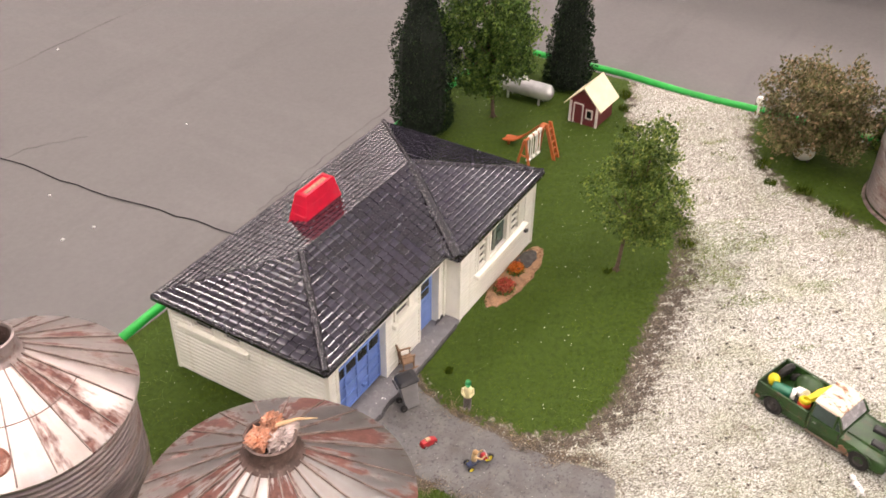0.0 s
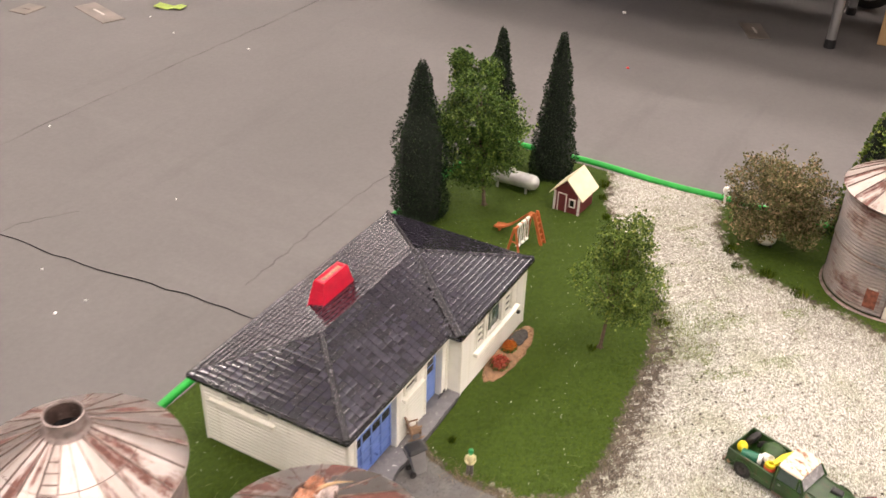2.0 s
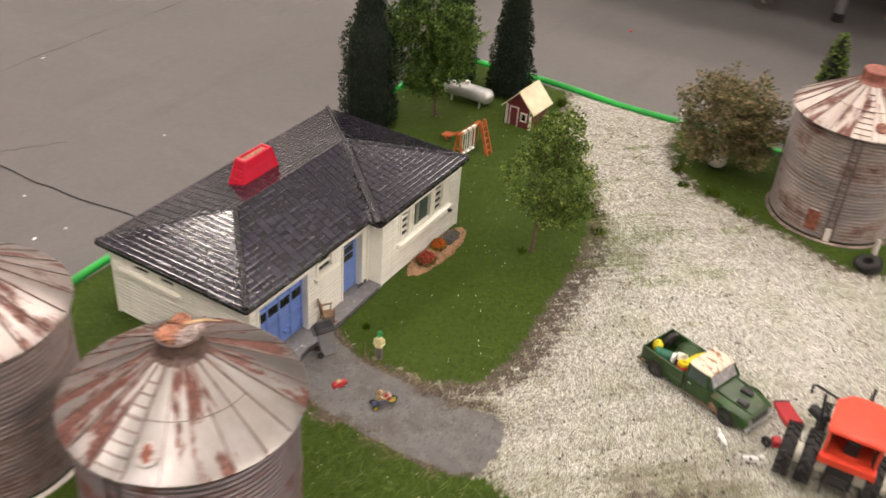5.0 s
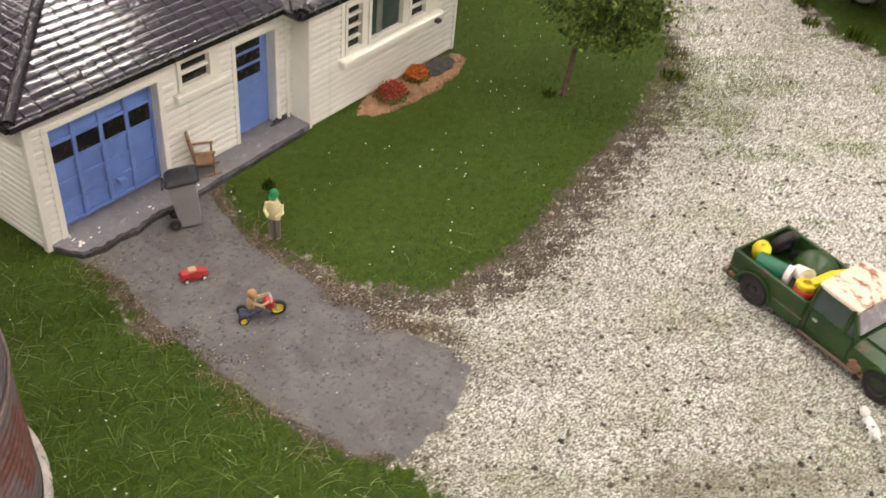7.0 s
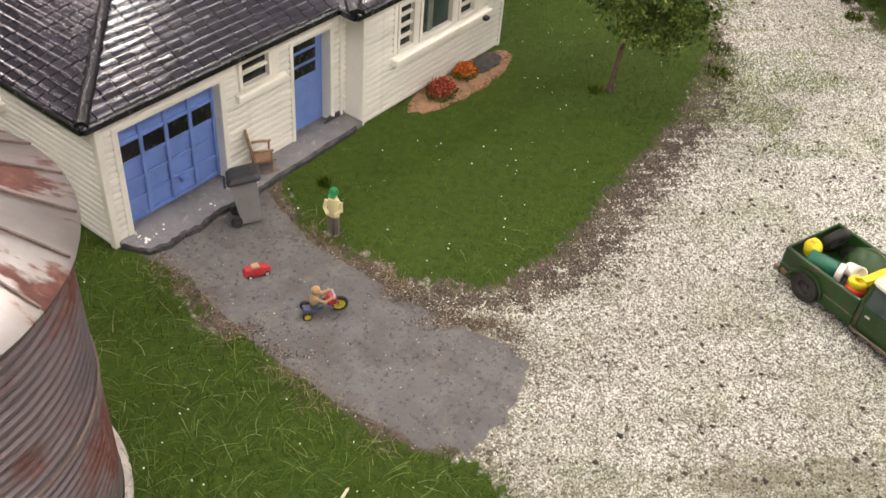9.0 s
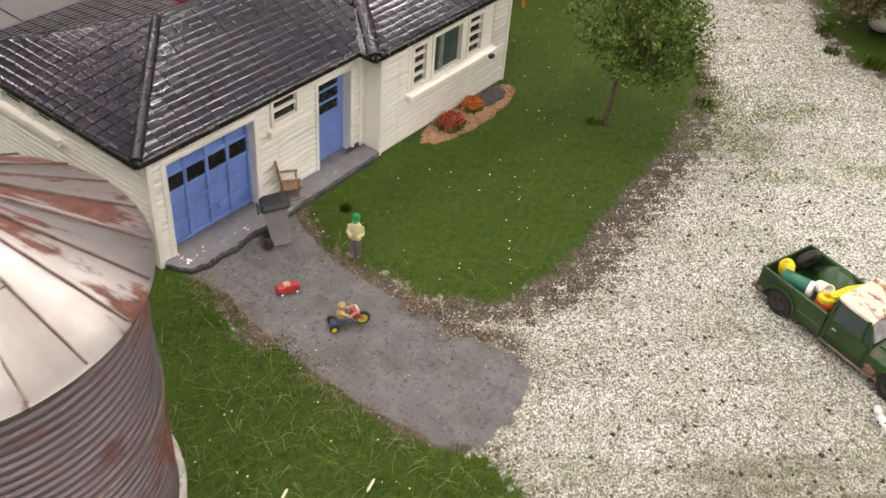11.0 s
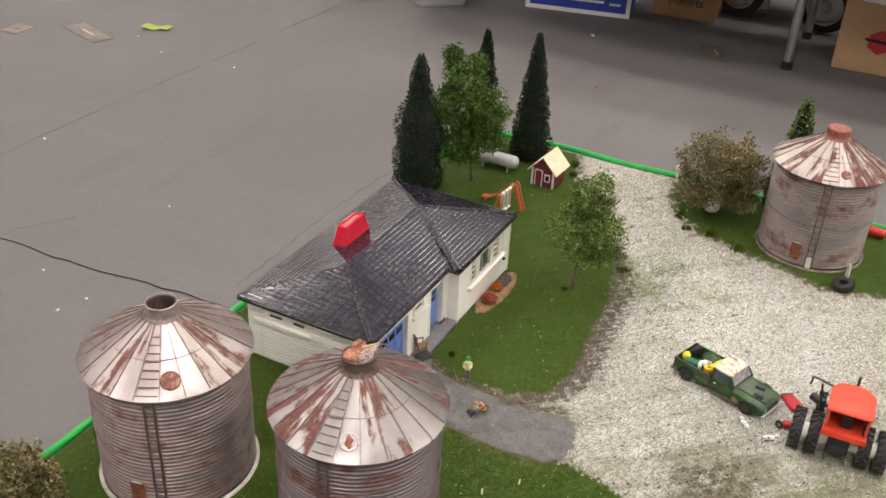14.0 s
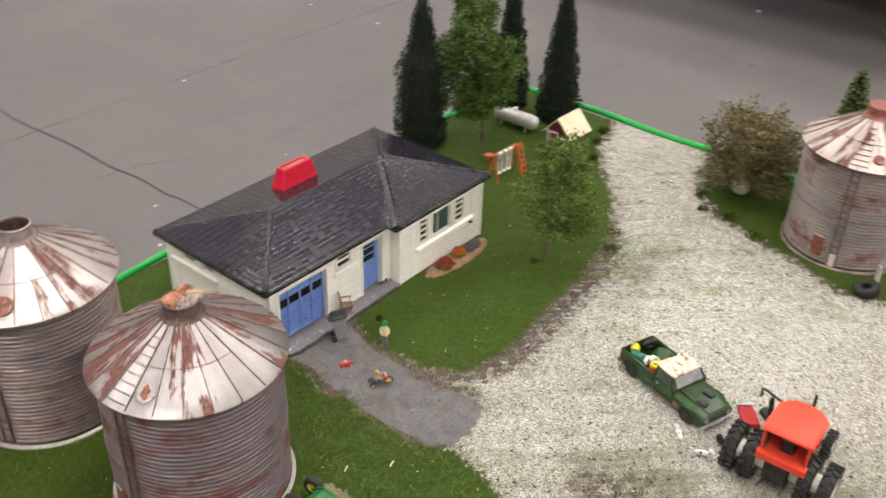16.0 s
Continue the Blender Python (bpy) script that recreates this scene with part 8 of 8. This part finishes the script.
def build_yard():
    # round white fuel tank under the ornamental tree
    t = thing("fuel_tank", pose(0.5275, -0.1800, 0.0, 0, 0, 0), "round white toy tank beneath the olive tree", "tank")
    bm = bmesh.new()
    blob(bm, (0, 0, 0.0108), 0.0092, 1.0, 1.15, 1.0, 0.0, 3)
    part("vessel", bm, M["white_plastic"], t, smooth=True)
    for s in (-1, 1):
        bar("foot", -0.004, 0.004, s * 0.006 - 0.0008, s * 0.006 + 0.0008, -0.0002, 0.0050, M["hub_dark"], t)
    bm = bmesh.new()
    lathe(bm, [(0.0028, 0.0), (0.0028, 0.0022), (0.0001, 0.0026)], 12)
    part("filler_cap", bm, M["white_plastic"], t, at=Matrix.Translation((0, 0, 0.0195)))
    # white ball-topped post at the far edge
    bm = bmesh.new()
    lathe(bm, [(0.0016, -0.0003), (0.0014, 0.016), (0.0034, 0.0175), (0.0040, 0.0205), (0.0030, 0.0238), (0.0001, 0.0248)], 14)
    solo("post_light", bm, M["white_plastic"], pose(0.590, -0.1180, 0), "small white round-headed post at the board's edge", "post", smooth=True)
    # tyre against the far bin
    bm = bmesh.new()
    wheel_shape(bm, 0.0112, 0.0076, 0.0050, 16, 0.0010, 22)
    solo("big_tyre", bm, M["tyre"], pose(0.4295, -0.3545, 0.0050, 76, 0, 30), "big black tractor tyre lying beside the bin", "tyre")
    # white box on the far bin's wall by its door
    bm = bmesh.new()
    block(bm, -0.0010, 0.0012, -0.0030, 0.0030, 0.0030, 0.0165, 0.0004)
    bmesh.ops.translate(bm, verts=bm.verts, vec=(0, 0, 0))
    solo("control_box", bm, M["shed_white"], pose(0.4485, -0.3120, 0, 0, 0, 188), "white control box on the bin wall", "control box")
    bm = bmesh.new()
    block(bm, -0.0030, 0.0030, -0.0014, 0.0014, -0.0003, 0.0165, 0.0006, 0.8)
    solo("feed_bag", bm, M["shed_white"], pose(0.4590, -0.3555, 0, 0, 0, 40), "white sack standing against the bin", "sack")
    # red hopper behind the far bin
    bm = bmesh.new()
    tube(bm, [(0.0, 0.012, 0.0085), (0.0, -0.012, 0.0070)], 0.0068, 0.0056, 12)
    solo("red_drum", bm, M["red_bright"], pose(0.5745, -0.3700, 0), "red drum lying on the turf behind the bin", "drum", smooth=True)
    # white stub by the nearer bin
    bm = bmesh.new()
    tube(bm, [(0, 0, 0.0036), (-0.0052, -0.0046, 0.0036)], 0.0034, n=12)
    solo("pipe_stub", bm, M["white_plastic"], pose(-0.2095, 0.0795, 0), "short white pipe stub at the bin's foot", "pipe", smooth=True)
    # loose wood chips in the turf
    for x, y, a in ((-0.0585, -0.1430, 20), (-0.0790, -0.2015, -76), (-0.0330, -0.1650, 14)):
        bm = bmesh.new()
        block(bm, -0.0036, 0.0036, -0.0007, 0.0007, 0.0022, 0.0032, 0.0004, 0.45)
        solo("wood_chip", bm, M["shed_roof"], pose(x, y, 0, 4, -5, a), "pale wood chip lying on the turf", "wood chip", "wood chips")
    # two white speckled figurines on the grit
    for x, y, a, s in ((0.1350, -0.3120, 40, 1.0), (0.1280, -0.3350, -65, 1.1)):
        bm = bmesh.new()
        blob(bm, (0, 0, 0.0036), 0.0030, 2.0 * s, 0.8, 0.8, 0.4, 2, x * 50)
        blob(bm, (0.0062 * s, 0.0006, 0.0056), 0.0021, 1.2, 0.9, 0.9, 0.3, 2)
        for q in ((0.004, 0.0013), (0.004, -0.0013), (-0.004, 0.0013), (-0.004, -0.0013)):
            tube(bm, [(q[0] * s, q[1], 0.0032), (q[0] * s * 1.15, q[1] * 1.3, -0.0002)], 0.0008, n=5)
        tube(bm, [(-0.0056 * s, 0, 0.0046), (-0.0085 * s, 0.0008, 0.0058)], 0.0006, n=5)
        solo("white_figurine", bm, M["speckled"], pose(x, y, 0, 0, 0, a), "small white speckled toy figurine on the grit", "figurine", "white figurines", smooth=True)
    # things at the yard's near right side
    bm = bmesh.new()
    block(bm, -0.0036, 0.0036, -0.0036, 0.0036, -0.0002, 0.0008, 0.0002)
    lathe(bm, [(0.0028, 0.0008), (0.0006, 0.0095), (0.0001, 0.0097)], 14)
    solo("traffic_cone", bm, M["car_red"], pose(0.1930, -0.4870, 0), "small red cone on the turf's edge", "cone", smooth=True)
    bm = bmesh.new()
    block(bm, -0.0056, 0.0056, -0.0028, 0.0028, 0, 0.0048, 0.0008)
    solo("yellow_box", bm, M["yellow"], pose(0.1560, -0.4850, 0, 0, 0, -70), "small yellow box on the turf", "box")
    mow = thing("lawn_mower", pose(0.1300, -0.4770, 0, 0, 0, -60), "black toy lawn mower with a red cover on the turf", "lawn mower")
    bm = bmesh.new()
    block(bm, -0.0065, 0.0065, -0.0045, 0.0045, 0.0016, 0.0060, 0.0010)
    part("deck", bm, M["black"], mow)
    bm = bmesh.new()
    block(bm, 0.0005, 0.0062, -0.0034, 0.0034, 0.0060, 0.0084, 0.0010)
    part("engine", bm, M["car_red"], mow)
    for x in (-0.0055, 0.0055):
        for s in (-1, 1):
            wheel(mow, x, s * 0.0052, 0.0022, 0.0022, 0.0014, M["tyre"], M["hub_dark"], 0.4)
    bm = bmesh.new()
    wheel_shape(bm, 0.0088, 0.0070, 0.0040, n=22)
    solo("loose_tyre", bm, M["tyre"], pose(0.2230, -0.4985, 0.0042, 72, 0, 0), "loose black tyre lying on the turf", "tyre", smooth=True)
    # taupe tank wagon at the side of the yard
    wag = thing("tank_wagon", pose(0.092, -0.537, 0, 0, 0, 8), "rounded taupe toy tank wagon standing on the turf", "wagon")
    bm = bmesh.new()
    hull(bm, [[(k * 0.052 * math.cos(2 * math.pi * i / 28), k * 0.044 * math.sin(2 * math.pi * i / 28), z) for i in range(28)] for k, z in ((0.62, 0.007), (0.86, 0.012), (0.97, 0.021), (1.0, 0.030), (0.97, 0.038), (0.84, 0.045), (0.55, 0.050), (0.22, 0.0525))])
    body = part("tank", bm, paint("taupe_tank", (0.185, 0.145, 0.135), 0.5, vary=0.2, stain=90.0, bump=0.15, dirt=(0.11, 0.08, 0.06), dirt_amount=0.4), wag, smooth=True)
    bm = bmesh.new()
    lathe(bm, [(0.0090, 0.051), (0.0092, 0.0555), (0.0001, 0.0562)], 18)
    part("filler_lid", bm, M["hub_brown"], body)
    bm = bmesh.new()
    block(bm, 0.050, 0.066, 0.006, 0.032, 0.0, 0.026, 0.002)
    part("side_box", bm, M["shed_roof"], wag, "cream side box")
    for y in (-0.047, 0.047):
        wheel(wag, 0.006, y, 0.0078, 0.0078, 0.006, M["tyre"], M["hub_dark"], 0.5)
    # low plants and a crate at the turf's near end
    for x, y, r, h, mat, name, label, category, seed in ((-0.0335, -0.3300, 0.0115, 0.0095, M["leaf_lime"], "shrub", "low yellow-green shrub at the turf's edge", "shrub", 81), (-0.0265, -0.3465, 0.0105, 0.0090, M["leaf_lime"], "shrub", "low yellow-green shrub at the turf's edge", "shrub", 82), (-0.043, -0.377, 0.024, 0.018, M["leaf_brown"], "shrub", "low reddish brown dry shrub on the grit", "shrub", 83)):
        rng = np.random.default_rng(seed)
        k = rng.normal(0, 1, (int(9000 * r), 3))
        k /= np.linalg.norm(k, axis=1)[:, None]
        k[:, 2] = np.abs(k[:, 2])
        V, F = leaf_cloud(k * np.array([r, r, h]) * rng.uniform(0.55, 1.0, (len(k), 1)), 0.0011, 22, (0.0006, 0.0014), rng)
        V[:, 2] = np.maximum(V[:, 2], -0.0005)
        solo_mesh = new(name, soup(name, V, F, mat))
        solo_mesh.matrix_basis = pose(x, y, 0)
        tagged(solo_mesh, label, category, "shrubs")
    crate = thing("crate", pose(-0.012, -0.4640, 0, 0, 0, -8), "small black slatted toy crate on the grit", "crate")
    for q in range(5):
        bar("slat", -0.012, 0.012, -0.0125 + q * 0.0051, -0.0081 + q * 0.0051, 0.0105, 0.0118, M["cloth_black"], crate)
    bar("box", -0.0115, 0.0115, -0.012, 0.012, 0.0, 0.0104, M["black"], crate)


build_yard()

# ---- things on the hall floor ----
def build_hall_things():
    # cable on the floor
    bm = bmesh.new()
    pts = [(1.03, 3.9), (1.045, 3.2), (1.06, 2.6), (1.075, 2.03), (1.09, 1.72), (1.12, 1.38), (1.145, 1.19), (1.12, 0.9), (1.0, 0.5), (0.9, 0.1)]
    fine = []
    for (ax, ay), (bx, by) in zip(pts, pts[1:]):
        for k in range(6):
            fine.append((ax + (bx - ax) * k / 6 + 0.006 * math.sin(k + ay * 9), ay + (by - ay) * k / 6, FLOOR + 0.003))
    tube(bm, fine, 0.0018, n=7)
    solo("cable", bm, M["cloth_black"], Matrix(), "black cable lying across the concrete floor", "cable", smooth=True)
    # saw-cut joints and cracks: thin filled strips
    crack = paint("joint_filler", (0.112, 0.104, 0.102), 0.9, vary=0.3, grain=60.0, stain=5.0)
    lines = (("floor_joint", [(0.2, 2.455), (1.24, 2.46), (1.77, 2.475), (2.45, 2.478), (2.91, 2.470), (3.60, 2.48), (6.0, 2.48)], 0.0042),
             ("floor_crack", [(1.25, 1.215), (1.418, 1.22), (1.62, 1.232), (1.835, 1.235), (2.10, 1.222), (2.328, 1.213), (2.50, 1.20)], 0.0032),
             ("floor_crack", [(1.0, 2.02), (1.16, 1.99), (1.30, 1.90)], 0.0009), ("floor_crack", [(1.9, 0.28), (2.3, -0.05), (2.8, -0.3)], 0.0012))
    for name, line, w in lines:
        bm = bmesh.new()
        fine = []
        for (ax, ay), (bx, by) in zip(line, line[1:]):
            for k in range(8):
                fine.append((ax + (bx - ax) * k / 8, ay + (by - ay) * k / 8))
        fine.append(line[-1])
        rows = []
        for i, (x, y) in enumerate(fine):
            a, b = fine[max(i - 1, 0)], fine[min(i + 1, len(fine) - 1)]
            d = Vector((b[0] - a[0], b[1] - a[1], 0)).normalized()
            n = Vector((-d.y, d.x, 0))
            j = 0.003 * math.sin(i * 1.9) + 0.002 * math.sin(i * 4.7)
            c = Vector((x, y, 0)) + n * j
            ww = w * (0.55 + 0.45 * abs(math.sin(i * 1.3)))
            rows.append([c - n * ww + UP * (FLOOR - 0.002), c + n * ww + UP * (FLOOR - 0.002), c + n * ww * 0.9 + UP * (FLOOR + 0.0008), c - n * ww * 0.9 + UP * (FLOOR + 0.0008)])
        hull(bm, rows)
        structure(name, bm, crack, "dark joint or crack in the concrete", "floor joint")
    # flush floor boxes
    for x, y, a, w, d, strip in ((2.494, 3.511, 3, 0.062, 0.053, 0), (2.640, 3.203, -18, 0.053, 0.148, 1), (4.134, 0.538, 117, 0.050, 0.105, 1)):
        t = thing("floor_box", pose(x, y, FLOOR, 0, 0, a), "flush brown metal floor box in the concrete", "floor box", "floor boxes")
        bm = bmesh.new()
        block(bm, -w, w, -d, d, -0.004, 0.0035, 0.001)
        part("plate", bm, M["plate"], t)
        bm = bmesh.new()
        block(bm, -w * 0.12, w * 0.12, -d * 0.35, d * 0.35, 0.0036, 0.0060, 0.0008)
        part("strip", bm, M["base_ring"] if strip else M["plate"], t)
    bm = bmesh.new()
    hull(bm, [[(x, y + 0.012 * math.sin(x * 40), z + 0.01 * abs(math.sin(x * 30))) for x, y, z in ((xx, -0.03, 0.001), (xx, 0.03, 0.001), (xx, 0.03, 0.003), (xx, -0.03, 0.003))] for xx in (-0.07, -0.035, 0.0, 0.035, 0.07)])
    solo("paper_strip", bm, M["yellow_paper"], pose(2.873, 2.983, FLOOR, 0, 0, -80), "crumpled yellow-green paper strip on the floor", "paper")
    r = random.Random(12)
    specks = ((1.017, 1.742), (1.671, 2.443), (1.511, 1.701), (2.628, 2.738), (2.656, 2.340), (0.973, 1.527), (4.036, 1.145), (2.73, 2.972), (0.892, 1.551))
    for i, (x, y) in enumerate(specks):
        bm = bmesh.new()
        s = 0.0032 + 0.003 * r.random() if i != 6 else 0.014
        block(bm, -s, s * 0.9, -s * 0.6, s * 0.7, 0, 0.003 + s * 0.2, 0.001, 0.7)
        solo("litter_scrap", bm, M["white_card"], pose(x, y, FLOOR, 0, 0, r.uniform(0, 180)), "small white scrap of litter on the floor", "litter", "litter scraps")
    bm = bmesh.new()
    block(bm, -0.010, 0.010, -0.007, 0.007, 0, 0.005, 0.002, 0.6)
    solo("litter_scrap", bm, M["red_bright"], pose(3.36, 0.88, FLOOR, 0, 0, 30), "small red scrap of litter on the floor", "litter", "litter scraps")
    # covered trestle tables with stock beneath
    for y0, y1 in ((-3.4, -0.418), (-0.415, 2.2)):
        t = thing("trestle_table", pose(0, 0, FLOOR), "long trestle table with a dark cover and grey tube legs", "table", "trestle tables")
        bm = bmesh.new()
        block(bm, 3.60, 4.86, y0, y1, 0.72, 0.75, 0.004)
        part("tabletop", bm, M["cloth_black"], t)
        for x in (4.11, 4.66):
            for y in (y0 + (0.08 if y0 < -1 else 0.61), y1 - 0.1 if y0 > -1 else y1 + 0.02):
                bm = bmesh.new()
                lathe(bm, [(0.021, 0.03), (0.021, 0.72)], 12, True)
                leg = part("leg", bm, M["steel"], t, smooth=True, at=pose(x + (0.11 if y < -0.3 and y > -1 else 0), y, 0))
                bm = bmesh.new()
                lathe(bm, [(0.026, 0.0), (0.026, 0.035), (0.020, 0.04)], 12, True)
                part("foot_cap", bm, M["black"], leg)

    def carton(x, y, w, d, h, turn, mat, label, flaps=True, name="carton"):
        c = thing(name, pose(x, y, FLOOR, 0, 0, turn), label, "box", "cartons")
        bm = bmesh.new()
        block(bm, 0, d, -w / 2, w / 2, 0.0, h, 0.004)
        part("body", bm, mat, c)
        if flaps:
            for s in (-1, 1):
                bm = bmesh.new()
                block(bm, 0.0, d, -w / 4 + s * w / 4 * 1.0, w / 4 + s * w / 4, h + 0.001, h + 0.007, 0.001)
                part("flap", bm, mat, c)
            bm = bmesh.new()
            block(bm, -0.001, d, -0.03, 0.03, h + 0.0075, h + 0.009)
            part("tape", bm, M["card_dark"], c)
        return c

    c = carton(4.27, -0.195, 0.42, 0.40, 0.42, 1, M["card"], "large brown carton with a red printed mark under the table")
    bm = bmesh.new()
    lathe(bm, [(0.0001, 0), (0.060, 0), (0.060, 0.002), (0.0001, 0.002)], 6)
    part("printed_mark", bm, M["red"], c, at=Matrix.Translation((-0.0005, 0.020, 0.155)) @ Matrix.Rotation(radians(-90), 4, "Y"))
    bm = bmesh.new()
    block(bm, -0.0042, -0.0028, -0.066, 0.068, -0.007, 0.007, m=Matrix.Translation((0, 0.020, 0.158)) @ Matrix.Rotation(radians(4), 4, "X"))
    part("printed_bar", bm, M["cloth_black"], c)
    bm = bmesh.new()
    hull(bm, [[(x, y, z + 0.008 * math.sin(y * 60)) for x, z in ((0.0, -0.10), (-0.004, -0.10), (-0.004, 0.004), (0.14, 0.006), (0.14, 0.003), (0.0, 0.0))] for y in (-0.19, -0.13, -0.07, -0.01, 0.05, 0.11, 0.15)])
    solo("packing_paper", bm, M["white_card"], pose(4.266, -0.205, FLOOR + 0.431), "white packing paper hanging over the carton's edge", "paper")
    carton(4.28, -0.68, 0.43, 0.40, 0.40, 2, M["card"], "large brown carton under the table")
    c = carton(4.60, 0.84, 0.33, 0.34, 0.30, 3, M["card_dark"], "brown carton lettered with its contents under the table")
    txt = bpy.data.curves.new("lettering", "FONT")
    txt.body, txt.size, txt.extrude, txt.align_x = "T-Shirts", 0.062, 0.0008, "CENTER"
    txt.materials.append(M["cloth_black"])
    o = new("lettering", txt)
    o.parent = c
    o.matrix_basis = Matrix.Translation((-0.0012, 0, 0.075)) @ Matrix.Rotation(radians(-90), 4, "Z") @ Matrix.Rotation(radians(90), 4, "X")
    c = carton(4.36, 1.36, 0.57, 0.36, 0.30, 12, M["card_blue"], "blue printed carton with a white border under the table", False)
    for q in ((-0.285, 0.285, 0.0, 0.022), (0.262, 0.285, 0.022, 0.30), (-0.285, -0.262, 0.022, 0.30)):
        bm = bmesh.new()
        block(bm, -0.0022, -0.0004, q[0], q[1], q[2], q[3])
        part("border", bm, M["white_card"], c)
    for k, (yy, ww, zz) in enumerate(((-0.04, 0.10, 0.066), (0.19, 0.03, 0.060), (-0.20, 0.03, 0.060))):
        bm = bmesh.new()
        block(bm, -0.0022, -0.0004, yy - ww, yy + ww, zz, zz + 0.012)
        part("printed_bar", bm, M["white_card"], c)
    # tilted open carton, white inside
    t = thing("open_carton", pose(4.93, 0.62, FLOOR + 0.001, 0, 0, 20), "open carton lying on its side with a pale lining", "box", "cartons")
    bm = bmesh.new()
    block(bm, 0.0, 0.3, -0.17, 0.17, 0.0, 0.26, 0.004)
    part("body", bm, M["card"], t)
    bm = bmesh.new()
    block(bm, -0.004, -0.001, -0.16, 0.0, 0.02, 0.25)
    part("lining", bm, M["white_card"], t)
    # grey tote and yellow crate
    t = thing("tote", pose(4.13, 2.10, FLOOR, 0, 0, 40), "grey plastic tote on the hall floor", "tote")
    bm = bmesh.new()
    hull(bm, [[(x * k, y * k, z) for x, y in ((-0.13, -0.15), (-0.15, -0.13), (-0.15, 0.13), (-0.13, 0.15), (0.13, 0.15), (0.15, 0.13), (0.15, -0.13), (0.13, -0.15))] for z, k in ((0.0, 0.86), (0.012, 0.9), (0.26, 1.0), (0.27, 1.04), (0.285, 1.04))])
    part("body", bm, M["tote"], t)
    bm = bmesh.new()
    block(bm, -0.158, -0.150, -0.03, 0.03, 0.10, 0.15, 0.002)
    part("label_plate", bm, M["white_card"], t)
    bm = bmesh.new()
    block(bm, -0.16, 0.16, -0.12, 0.12, 0, 0.07, 0.006)
    solo("yellow_crate", bm, paint("faded_yellow_crate", (0.52, 0.46, 0.22), 0.6, grain=200.0, stain=12.0), pose(4.03, 2.46, FLOOR, 0, 0, -35), "faded yellow crate on the hall floor", "crate")
    # wheel of a hand cart behind
    t = thing("hand_cart", pose(4.80, 0.15, FLOOR, 0, 0, 84), "black hand cart with silver spoked wheels under the table", "cart")
    wheel(t, 0.0, 0.0, 0.138, 0.138, 0.05, M["tyre"], M["chrome"], 0.70)
    bm = bmesh.new()
    block(bm, -0.02, 0.5, -0.40, -0.05, 0.24, 0.30, 0.01)
    part("deck", bm, M["black"], t)
    bm = bmesh.new()
    tube(bm, [(0, 0.0, 0.138), (0, -0.10, 0.138), (0.05, -0.12, 0.25)], 0.012, n=8)
    part("axle_arm", bm, M["black"], t)
    wheel(t, 0.46, 0.0, 0.138, 0.138, 0.05, M["tyre"], M["chrome"], 0.70)


build_hall_things()
